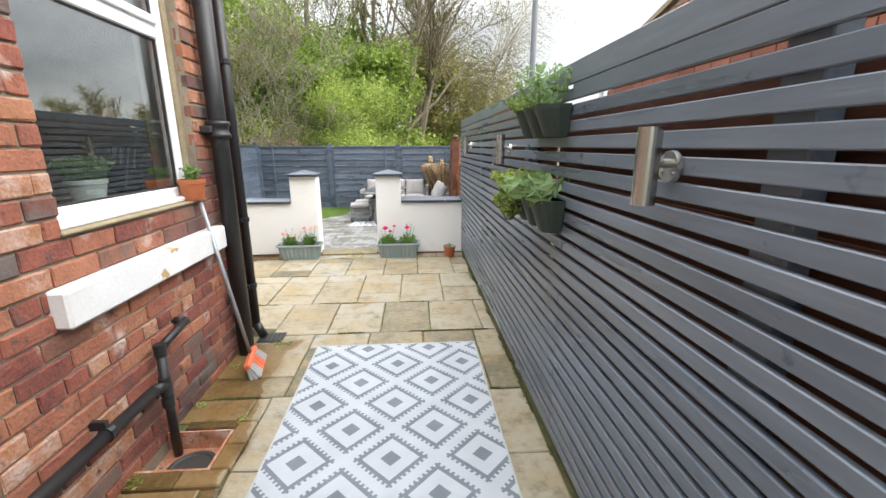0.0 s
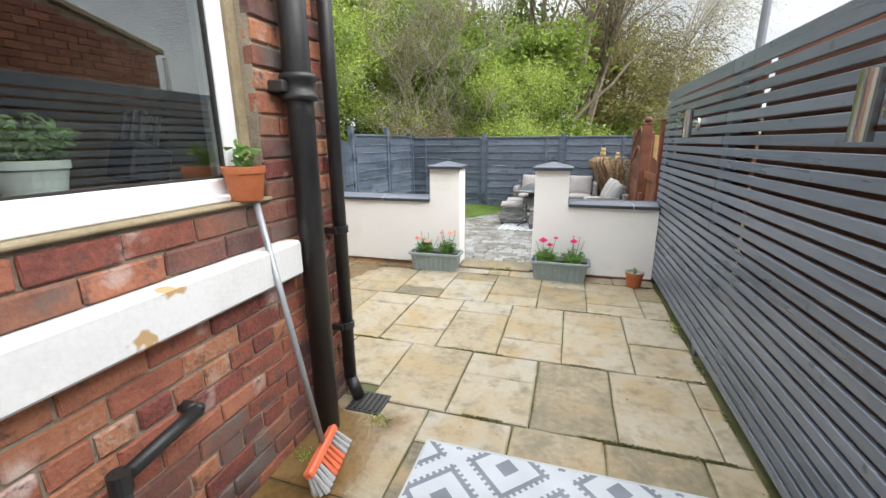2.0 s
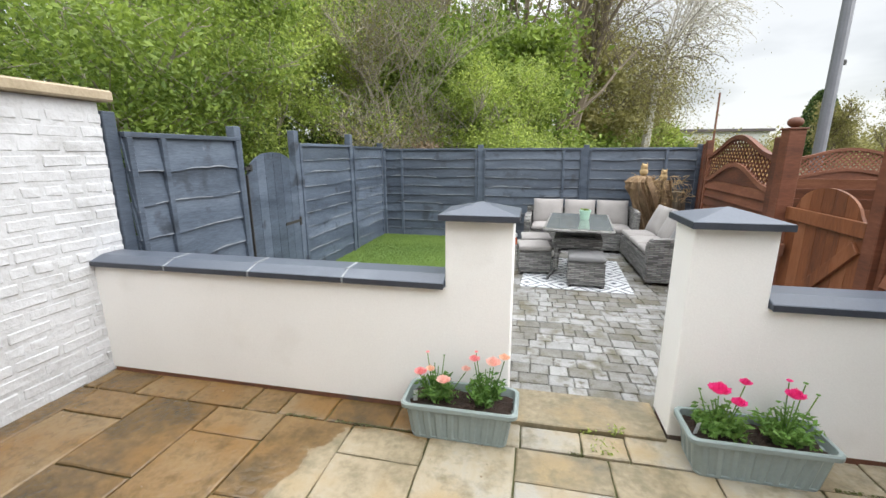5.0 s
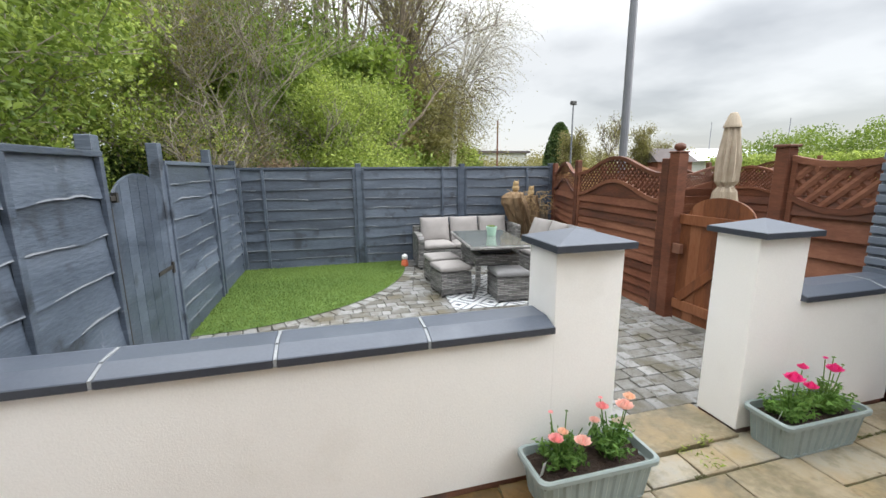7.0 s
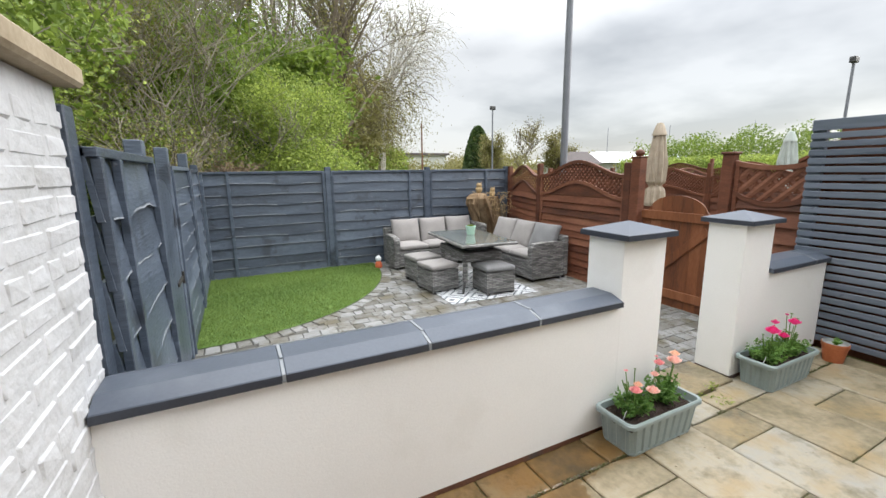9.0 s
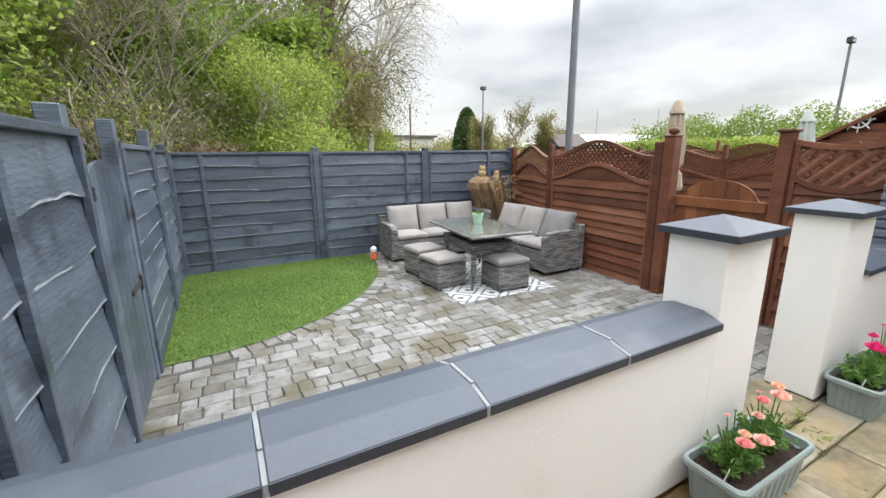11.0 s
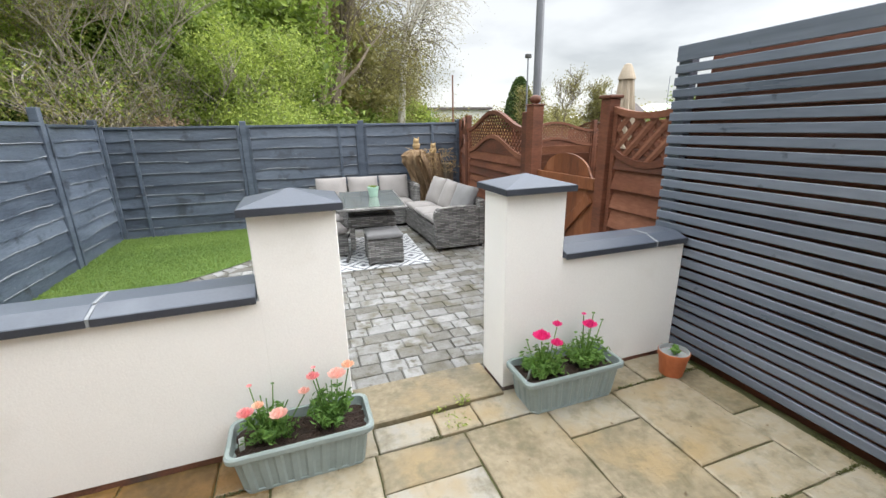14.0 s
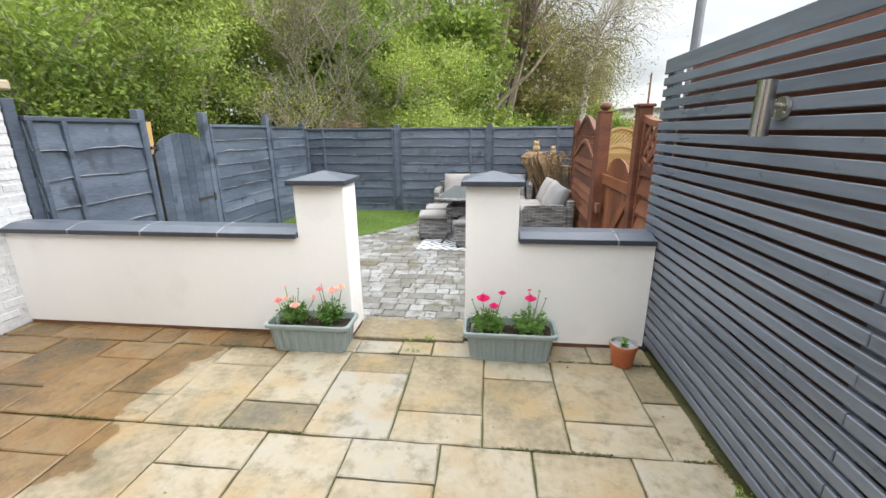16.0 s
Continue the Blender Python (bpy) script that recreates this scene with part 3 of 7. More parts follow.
paved = thing("garden_floor", "grey tumbled block paving with darker damp blocks", "paving", kind="structure")
bm = bmesh.new()
bm_box(bm, -4.1, 1.75, 6.32, 11.7, -0.25, FLOOR2 - 0.012)
part("bed", bm, M["cobble_bed"], paved)

# house: hollow brick shell with a window opening
WY0, WY1, WZ0, WZ1 = 1.96, 3.06, 1.18, 2.62
house = thing("wall_house", "weathered red and purple brick house wall", "wall", kind="structure")
bm = bmesh.new()
B = WALL - 0.011
# wall tops are out of view; 3.4 m is set to let sky light onto the slats
for y0, y1, z0, z1 in ((-4, WY0, -0.3, 3.4), (WY1, 3.61, -0.3, 3.4), (WY0, WY1, -0.3, WZ0), (WY0, WY1, WZ1, 3.4)):
    bm_box(bm, B - 0.26, B, y0, y1, z0, z1)
bm_box(bm, -4.6, B - 0.26, 3.35, 3.61, -0.3, 3.4)
bm_box(bm, -4.6, -4.4, -4, 3.35, -0.3, 3.4)
bm_box(bm, -4.4, B - 0.26, -4.2, -4, -0.3, 3.4)
part("masonry", bm, M["mortar"], house)
bm = bmesh.new()
bm_box(bm, -4.4, B - 0.26, -4, 3.35, -0.3, 0.1)
bm_box(bm, -4.4, B - 0.26, -4, 3.35, 2.75, 2.85)
bm_box(bm, -4.39, -4.36, -4, 3.34, 0.1, 2.75)
part("room", bm, M["plaster"], house)
bm = bmesh.new()
for y in (WY0 + 0.003, WY1 - 0.003):
    bm_box(bm, B - 0.262, B - 0.13, y - 0.003, y + 0.003, WZ0, WZ1)
part("plaster_reveal", bm, M["plaster"], house)
# flat deck added out of view to close the shell and block light from above
roof = thing("unseen_roof", "unseen flat deck added over the house shell", "roof", kind="structure")
bm = bmesh.new()
bm_box(bm, -4.8, -1.14, -4.4, 3.76, 3.4, 3.5)
part("roof_deck", bm, M["roof"], roof)

# bricks of the house wall
def brick_mesh(name, lx, ly, lz, mat, bevel=0.006, lump=0.0):
    bm = bmesh.new()
    bm_box(bm, -lx / 2, lx / 2, -ly / 2, ly / 2, -lz / 2, lz / 2, bevel=bevel)
    if lump:
        for v in bm.verts:
            v.co += Vector((rnd.uniform(-1, 1), rnd.uniform(-1, 1), rnd.uniform(-1, 1))) * lump
    return mesh_of(name, bm, mat)


def lay_bricks(parent, axis_x, y_from, y_to, z_from, z_to, gauge, length, mats, hole=None, headers=4, lump=0.0025, proud=0.006, dark=None, bevel=0.006):
    meshes = {}
    course = 0
    z = z_from
    while z + gauge <= z_to + 0.001:
        head = course % headers == headers - 1
        unit = (length + 0.01) / (2 if head else 1)
        y = y_from - unit * (0.5 if course % 2 else (0.25 if head else 0.0)) - rnd.uniform(0, 0.02)
        row = []
        while y < y_to - 0.02:
            a, b = max(y, y_from), min(y + unit - 0.010, y_to)
            y += unit
            if hole and z + gauge > hole[2] + 0.02 and z < hole[3] - 0.02:
                row += [(a, min(b, hole[0]))] if a < hole[0] else []
                row += [(max(a, hole[1]), b)] if b > hole[1] else []
            else:
                row.append((a, b))
        spans = []
        for p, q in row:          # a sliver joins the brick beside it
            if spans and p - spans[-1][1] < 0.02 and min(q - p, spans[-1][1] - spans[-1][0]) < 0.06:
                spans[-1] = (spans[-1][0], q)
            elif q > p:
                spans.append((p, q))
        for p, q in spans:
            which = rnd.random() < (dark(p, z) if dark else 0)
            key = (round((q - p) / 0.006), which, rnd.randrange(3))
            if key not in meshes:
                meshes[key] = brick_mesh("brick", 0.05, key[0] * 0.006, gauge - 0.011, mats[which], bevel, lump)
            piece("brick", meshes[key], parent, (axis_x - 0.025 + rnd.uniform(-proud, proud) * 0.5, (p + q) / 2, z + gauge / 2 + rnd.uniform(-0.0015, 0.0015)), tilt=(rnd.uniform(-0.006, 0.006), 0))
        z += gauge
        course += 1


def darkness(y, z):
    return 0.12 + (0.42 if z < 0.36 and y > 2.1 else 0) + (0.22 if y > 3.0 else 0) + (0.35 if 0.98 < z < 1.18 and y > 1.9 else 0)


# window
win = thing("window_1", "white plastic kitchen window, closed", "window", kind="structure")
XF = WALL - 0.075
def frame_bar(y0, y1, z0, z1, name="window_frame", x0=XF - 0.06, x1=XF, mat=None, bevel=0.006):
    return box_part(name, (x0, x1, y0, y1, z0, z1), mat or M["pvc_white"], win, bevel)
frame_bar(WY0, WY0 + 0.07, WZ0 + 0.004, WZ1)
frame_bar(2.945, 3.015, WZ0 + 0.004, WZ1)
frame_bar(WY0 + 0.07, 2.945, WZ0 + 0.004, WZ0 + 0.085)
frame_bar(WY0 + 0.07, 2.945, 2.085, 2.165)
frame_bar(WY0 + 0.07, 2.945, WZ1 - 0.07, WZ1)
for z0, z1, y0, y1 in ((WZ0 + 0.085, 2.085, WY0 + 0.07, 2.945), (2.165, WZ1 - 0.07, WY0 + 0.07, 2.945)):
    for a, b, c, d in ((y0, y0 + 0.008, z0, z1), (y1 - 0.008, y1, z0, z1), (y0 + 0.008, y1 - 0.008, z0, z0 + 0.008), (y0 + 0.008, y1 - 0.008, z1 - 0.008, z1)):
        frame_bar(a, b, c, d, "gasket", XF - 0.03, XF - 0.012, M["iron"], 0)
    ob = frame_bar(y0 + 0.008, y1 - 0.008, z0 + 0.008, z1 - 0.008, "pane", XF - 0.026, XF - 0.020, M["glass"], 0)
    ob.visible_shadow = False
    tagged(ob, "reflective double glazing")
frame_bar(WY0 + 0.08, 2.94, 2.155, 2.20, "opening_light", XF - 0.03, XF + 0.018)
frame_bar(WY0 - 0.0, 3.02, WZ0 + 0.002, WZ0 + 0.03, "window_sill", XF + 0.0, XF + 0.045)
bm = bmesh.new()
bm_box(bm, XF - 0.05, XF + 0.012, 3.015, WY1 - 0.001, WZ0 + 0.03, WZ1)
part("timber_strip", bm, M["sealant"], win)
bm = bmesh.new()
bm_box(bm, B - 0.13, WALL + 0.012, WY0 - 0.015, WY1 + 0.01, WZ0 - 0.013, WZ0 + 0.002, bevel=0.005)
part("mortar_sill", bm, M["sealant"], win)
box_part("window_board", (B - 0.5, B - 0.135, WY0 + 0.01, WY1 - 0.01, WZ0 - 0.03, WZ0 + 0.06), M["worktop"], win)

# painted stone ledge below the window
ledge = thing("stone_ledge", "white painted stone ledge with flaking patches on the brick wall", "ledge", kind="structure")
bm = bmesh.new()
bm_box(bm, WALL - 0.05, -1.215, 1.83, 3.155, 0.83, 0.985, bevel=0.012)
part("ledge_block", bm, M["ledge_white"], ledge)

# pipes
soil_pipe = thing("soil_pipe", "black cast soil pipe up the brick wall", "pipe")
bm = bmesh.new()
bm_cyl(bm, (-1.205, 3.215, 0.0), (-1.205, 3.215, 3.38), 0.055, seg=20)
part("pipe", bm, M["pipe_black"], soil_pipe, smooth=True)
bm = bmesh.new()
bm_lathe(bm, [(0.058, 0), (0.072, 0.004), (0.076, 0.015), (0.070, 0.028), (0.064, 0.034), (0.064, 0.07), (0.070, 0.076), (0.076, 0.09), (0.070, 0.104), (0.058, 0.108)], 22, (-1.205, 3.215, 1.555))
part("collar", bm, M["pipe_black"], soil_pipe, smooth=True)
box_part("bracket", (WALL - 0.01, -1.21, 3.12, 3.17, 1.585, 1.63), M["iron"], soil_pipe, 0.006)
rain = thing("downpipe", "slim black plastic downpipe with clips", "pipe")
bm = bmesh.new()
bm_tube(bm, [(-1.225, 3.485, 3.36), (-1.225, 3.485, 0.12), (-1.17, 3.47, 0.01)], 0.034, 16)
part("pipe", bm, M["pipe_black"], rain, smooth=True)
for z in (0.945, 0.42, 2.05):
    bm = bmesh.new()
    bm_lathe(bm, [(0.034, 0), (0.042, 0.003), (0.042, 0.035), (0.034, 0.038)], 16, (-1.225, 3.485, z))
    bm_box(bm, WALL - 0.01, -1.22, 3.43, 3.455, z + 0.005, z + 0.033)
    part("clip", bm, M["pipe_black"], rain, smooth=False)
waste = thing("waste_pipe", "black plastic waste pipes running into a gully", "pipe")
bm = bmesh.new()
bm_tube(bm, [(WALL - 0.01, 2.55, 0.555), (-1.225, 2.55, 0.555), (-1.222, 2.29, 0.515), (-1.215, 2.275, -0.16)], 0.022, 12)
part("branch", bm, M["pipe_black"], waste, smooth=True)
bm = bmesh.new()
bm_tube(bm, [(-1.22, 2.28, 0.315), (-1.225, 2.20, 0.335), (-1.225, 0.2, 0.36)], 0.028, 12)
part("run", bm, M["pipe_black"], waste, smooth=True)
for p0, p1 in (((-1.2215, 2.285, 0.36), (-1.221, 2.283, 0.26)), ((-1.222, 2.291, 0.54), (-1.2215, 2.289, 0.48)), ((-1.218, 2.278, 0.25), (-1.217, 2.276, 0.20))):
    bm = bmesh.new()
    bm_cyl(bm, p0, p1, 0.029, seg=14)
    part("socket", bm, M["pipe_black"], waste, smooth=False)
bm = bmesh.new()
bm_cyl(bm, (-1.225, 1.90, 0.3385), (-1.225, 1.87, 0.339), 0.034, seg=14)
bm_box(bm, WALL - 0.01, -1.22, 1.875, 1.895, 0.36, 0.40)
part("clip", bm, M["pipe_black"], waste)

gully = thing("drain_gully", "open brick drain gully with an iron cover", "drain")
bm = bmesh.new()
for x0, x1, y0, y1 in ((WALL, -0.934, 2.316, 2.326), (WALL, -0.934, 2.034, 2.046), (-0.946, -0.934, 2.046, 2.316)):
    bm_box(bm, x0, x1, y0, y1, -0.25, 0.006)
bm_box(bm, WALL, -0.946, 2.046, 2.316, -0.25, -0.10)
part("pit", bm, M["brick_red"], gully)
bm = bmesh.new()
bm_lathe(bm, [(0.12, 0), (0.12, 0.014), (0.10, 0.02), (0.09, 0.012), (0.0, 0.012)], 24, (-1.09, 2.16, -0.098))
part("cover", bm, M["iron"], gully)
for x0, x1, y0, y1 in ((-1.27, -1.05, 1.93, 2.03), (-1.045, -0.84, 1.93, 2.03), (-0.93, -0.83, 2.035, 2.20), (-0.93, -0.83, 2.205, 2.38), (-1.20, -0.935, 2.335, 2.40)):
    box_part("edging_brick", (x0, x1, y0, y1, -0.1, 0.012), M["sandstone"], gully, 0.006)
grate = thing("drain_grate", "small black plastic drain grate in the paving", "drain")
bm = bmesh.new()
bm_box(bm, -1.20, -1.00, 3.36, 3.54, -0.10, 0.004, bevel=0.004)
part("rim", bm, M["iron"], grate)
for k in range(6):
    box_part("bar", (-1.185 + k * 0.03, -1.17 + k * 0.03, 3.375, 3.525, 0.004, 0.012), M["pipe_black"], grate, 0.002)

# broom
broom = thing("broom", "grey handled broom with orange head leaning on the wall", "broom")
bm = bmesh.new()
bm_cyl(bm, (-1.255, 2.955, 1.17), (-1.085, 2.985, 0.12), 0.0125, seg=12)
part("handle", bm, M["handle_grey"], broom, smooth=True)
hm = pose(-1.07, 2.97, 0.075, 0, -28, 12)
box_part("head", (-0.022, 0.022, -0.15, 0.15, 0.0, 0.035), M["orange"], broom, 0.008, m=hm)
for k in range(10):
    y0 = -0.145 + k * 0.029
    bm = bmesh.new()
    for i in range(3):
        bm_cyl(bm, (-0.012 + i * 0.012, y0 + 0.014, 0.002), (-0.03 + i * 0.03, y0 + 0.014 + (k - 4.5) * 0.003, -0.085), 0.008, 0.014, seg=6)
    bmesh.ops.transform(bm, matrix=hm, verts=bm.verts)
    part("bristle_tuft", bm, M["bristle_orange"] if 3 <= k <= 6 else M["bristle_grey"], broom)

# ---- low rendered wall with pillars ----
FY, BY = 6.075, 6.325


def coping(parent, x0, x1, ends=(0, 0)):
    bm = bmesh.new()
    ys = [(FY - 0.025, 0.735), (FY - 0.025, 0.765), (FY + 0.06, 0.795), (BY - 0.06, 0.795), (BY + 0.025, 0.765), (BY + 0.025, 0.735)]
    a = [bm.verts.new((x0, y, z)) for y, z in ys]
    b = [bm.verts.new((x1, y, z)) for y, z in ys]
    for i in range(6):
        bm.faces.new((a[i], a[(i + 1) % 6], b[(i + 1) % 6], b[i]))
    bm.faces.new(a), bm.faces.new(list(reversed(b)))
    bmesh.ops.bevel(bm, geom=list(bm.edges), offset=0.004, segments=1, affect='EDGES')
    ob = part("coping_slab", bm, M["slate"], parent)
    # thin dark strip paints the shaded front face of the coping
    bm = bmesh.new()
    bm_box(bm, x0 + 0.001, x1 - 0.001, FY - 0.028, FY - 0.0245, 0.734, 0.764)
    part("coping_edge", bm, M["slate_shaded"], parent)
    return ob


def low_wall(name, label, x0, x1, joints):
    w = thing(name, label, "wall", kind="structure")
    bm = bmesh.new()
    bm_box(bm, x0, x1, FY + 0.012, BY - 0.012, -0.25, 0.72)
    part("brick_base", bm, M["brick_dark"], w)
    bm = bmesh.new()
    bm_box(bm, x0 - (0.012 if x0 > -1 else 0), x1 + (0.012 if x1 < 0 else 0), FY, BY, 0.022, 0.735)
    part("render_coat", bm, M["render_white"], w)
    edges = [x0] + joints + [x1]
    for a, b in zip(edges, edges[1:]):
        coping(w, a + 0.006, b - 0.006)
    for j in joints:
        bm = bmesh.new()
        for y0, y1, z0, z1 in ((FY - 0.027, FY + 0.06, 0.736, 0.79), (FY + 0.06, BY - 0.06, 0.76, 0.7965), (BY - 0.06, BY + 0.02, 0.74, 0.79)):
            vs = bm_box(bm, j - 0.0058, j + 0.0058, y0, y1, z0, z1)
            for v in vs:
                if v.co.z > 0.75 and abs(v.co.y - (FY - 0.027)) < 0.002:
                    v.co.z = 0.767
                if v.co.z > 0.75 and abs(v.co.y - (BY + 0.02)) < 0.002:
                    v.co.z = 0.767
        part("coping_joint", bm, M["joint_white"], w)
    return w


def pillar(name, label, x0, x1):
    p = thing(name, label, "pillar", kind="structure")
    bm = bmesh.new()
    bm_box(bm, x0 + 0.01, x1 - 0.01, FY + 0.002, BY - 0.002, -0.25, 1.05)
    part("brick_base", bm, M["brick_dark"], p)
    bm = bmesh.new()
    bm_box(bm, x0, x1, FY - 0.0006, BY + 0.0006, 0.022, 1.10, bevel=0.004)
    part("render_coat", bm, M["render_white"], p)
    bm = bmesh.new()
    cx, cy = (x0 + x1) / 2, (FY + BY) / 2
    o = 0.026
    q = [(x0 - o, FY - o - 0.02), (x1 + o, FY - o - 0.02), (x1 + o, BY + o + 0.02), (x0 - o, BY + o + 0.02)]
    lo = [bm.verts.new((x, y, 1.10)) for x, y in q]
    hi = [bm.verts.new((x, y, 1.132)) for x, y in q]
    top = bm.verts.new((cx, cy, 1.185))
    bm.faces.new(list(reversed(lo)))
    for i in range(4):
        bm.faces.new((lo[i], lo[(i + 1) % 4], hi[(i + 1) % 4], hi[i]))
        bm.faces.new((hi[i], hi[(i + 1) % 4], top))
    bmesh.ops.bevel(bm, geom=list(bm.edges), offset=0.003, segments=1, affect='EDGES')
    cap = part("cap", bm, M["slate"], p, "blue grey painted pyramid cap")
    # dark strips paint shade onto the cap's front and side faces
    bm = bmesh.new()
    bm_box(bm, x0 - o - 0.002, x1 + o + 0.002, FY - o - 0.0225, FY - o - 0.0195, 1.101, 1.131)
    part("cap_edge", bm, M["slate_shaded"], p)
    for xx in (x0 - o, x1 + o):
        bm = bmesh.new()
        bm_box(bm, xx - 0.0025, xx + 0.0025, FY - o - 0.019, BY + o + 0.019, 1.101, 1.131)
        part("cap_edge", bm, M["slate_shaded"], p)
    return p


low_wall("wall_low_1", "low white rendered garden wall with slate blue copings", -3.935, -1.622, [-3.37, -2.79, -2.20])
low_wall("wall_low_2", "short white rendered garden wall beside the slatted fence", -0.122, 0.735, [0.50])
pillar("pillar_1", "white rendered gate pillar with pyramid cap", -1.622, -1.275)
pillar("pillar_2", "white rendered gate pillar beside the planter", -0.465, -0.122)

# white painted brick wall
white = thing("wall_white", "white painted rough brick wall with stone coping", "wall", kind="structure")
bm = bmesh.new()
bm_box(bm, -4.2, -3.935, 3.62, 6.29, -0.25, 1.75)
part("masonry", bm, M["paint_white"], white)
for y0, y1 in ((3.62, 4.5), (4.51, 5.4), (5.41, 6.36)):
    box_part("coping_stone", (-4.26, -3.87, y0, y1, 1.755, 1.825), M["stone_cap"], white, 0.012)

# ---- slatted fence along the patio ----
slatted = thing("slatted_fence", "dark grey painted horizontal slatted fence", "fence")
SX = 0.738
bm = bmesh.new()
slat_rows = [(1.7555, 1.84)]
z = 1.7365
while z > 0.05:
    slat_rows.append((z - 0.0458, z))
    z -= 0.0652
for k, (z0, z1) in enumerate(slat_rows):
    for y0, y1 in (((-3.0, 2.10), (2.103, 6.305)) if k % 2 else ((-3.0, 4.60), (4.603, 6.305))):
        bm = bmesh.new()
        sx = SX + rnd.uniform(-0.0015, 0.0015)
        # the second row is a broader board along the house
        bm_box(bm, sx, SX + 0.02, y0, y1, z0, 1.7525 if k == 1 and y0 < 0 else z1, bevel=0.003)
        part("slat", bm, M["slat"], slatted)
for y in (6.26, 4.6, 2.85, 1.05, -0.8):
    box_part("post", (SX + 0.0215, SX + 0.075, y - 0.045, y + 0.045, -0.2, 1.83), M["slat"], slatted, 0.003)

# ---- waney-edged grey fences ----


def board(bm, length, z0, z1, waves, seg=14):
    """A lapped board with an uneven, worn lower edge standing proud, along +x, front to -y."""
    for i in range(seg):
        a, b = length * i / seg, length * (i + 1) / seg
        za, zb = z0 + waves[i], z0 + waves[i + 1]
        ra, rb = 0.004 + abs(waves[i]) * 0.7, 0.004 + abs(waves[i + 1]) * 0.7
        v = [bm.verts.new(c) for c in ((a, -0.036, za), (b, -0.036, zb), (b, -0.034, zb + rb), (a, -0.034, za + ra), (b, -0.006, z1), (a, -0.006, z1),
                                       (a, -0.014, za), (b, -0.014, zb), (b, 0.010, z1), (a, 0.010, z1))]
        for f in ((0, 1, 2, 3), (3, 2, 4, 5), (7, 6, 9, 8), (1, 0, 6, 7), (5, 4, 8, 9)):
            face = bm.faces.new([v[j] for j in f])
            face.material_index = 1 if f == (0, 1, 2, 3) and waves[i] > -0.004 else 0
        if i == 0:
            bm.faces.new((v[0], v[3], v[5], v[9], v[6]))
        if i == seg - 1:
            bm.faces.new((v[1], v[7], v[8], v[4], v[2]))
    bmesh.ops.remove_doubles(bm, verts=bm.verts, dist=0.0004)


def waney_panel(parent, m, length, z_bot, z_top, n, battens):
    pan = new("panel")
    pan.parent = parent
    pan.matrix_local = m
    step = (z_top - z_bot - 0.03) / n
    for k in range(n):
        bm = bmesh.new()
        ph, am, fr = rnd.uniform(0, 6), rnd.uniform(0.004, 0.015), rnd.uniform(0.35, 0.75)
        wv = [am * math.sin(ph + i * fr) + 0.4 * am * math.sin(2 * ph + i * fr * 2.3) + rnd.uniform(-0.003, 0.003) for i in range(15)]
        board(bm, length, z_bot + k * step + rnd.uniform(-0.014, 0.006) * (k > 0), z_bot + (k + 1) * step + 0.03, wv)
        part("board", bm, M["fence_grey"], pan).data.materials.append(M["fence_grey_edge"])
    box_part("top_rail", (0, length, -0.046, 0.02, z_top - 0.035, z_top), M["fence_grey"], pan, 0.003)
    for b in battens:
        box_part("batten", (b - 0.022, b + 0.022, -0.052, -0.020, z_bot, z_top - 0.036), M["fence_grey"], pan, 0.003)
    return pan


def fence_post(parent, x, y, z1, w=0.09, mat=None, z0=-0.25):
    return box_part("post", (x - w / 2, x + w / 2, y - w / 2, y + w / 2, z0, z1), mat or M["fence_grey"], parent, 0.005)


left_fence = thing("garden_fence", "slate grey waney edge lap fence with posts", "fence")
for y, z in ((6.345, 1.70), (7.565, 1.675), (8.57, 1.685), (10.10, 1.70), (11.44, 1.60)):
    fence_post(left_fence, -3.965, y, z)
for y0, y1, top, n, bats in ((6.39, 7.52, 1.575, 7, (0.30, 0.03, 1.10)), (8.615, 10.055, 1.545, 10, (0.02, 1.42)), (10.145, 11.395, 1.53, 10, (0.02,))):
    waney_panel(left_fence, pose(-3.955 + (0.035 if y0 < 7 else 0), y0, 0, 0, 0, 90), y1 - y0, FLOOR2 - 0.02, top, n, bats)
back_fence = thing("garden_fence", "slate grey waney edge lap fence before the woods", "fence")
for x, z in ((-2.10, 1.56), (-0.32, 1.55), (1.42, 1.55)):
    fence_post(back_fence, x, 11.50, z)
for x0, x1, bats in ((-3.915, -2.145, (0.36, 0.02, 1.74)), (-2.055, -0.365, (0.02, 1.38, 1.67)), (-0.275, 1.375, (0.02, 1.2))):
    waney_panel(back_fence, pose(x0, 11.50, 0), x1 - x0, FLOOR2 - 0.02, 1.50, 10, bats)

# arched boarded gate in the left fence
gate = thing("garden_gate", "grey painted arched board gate, shut", "gate")
gy0, gy1 = 7.66, 8.52
n = 6
for k in range(n):
    a, b = gy0 + (gy1 - gy0) * k / n + 0.002, gy0 + (gy1 - gy0) * (k + 1) / n - 0.002
    def arch(y):
        u = (y - (gy0 + gy1) / 2) / ((gy1 - gy0) / 2)
        return 1.20 + 0.24 * math.sqrt(max(0.0, 1 - u * u))
    bm = bmesh.new()
    pts = [a + (b - a) * i / 4 for i in range(5)]
    fr = [bm.verts.new((-3.93, y, arch(y))) for y in pts] + [bm.verts.new((-3.93, b, -0.06)), bm.verts.new((-3.93, a, -0.06))]
    f = bm.faces.new(fr)
    ex = bmesh.ops.extrude_face_region(bm, geom=[f])
    for v in ex["geom"]:
        if isinstance(v, bmesh.types.BMVert):
            v.co.x -= 0.02
    part("board", bm, M["fence_grey"], gate)
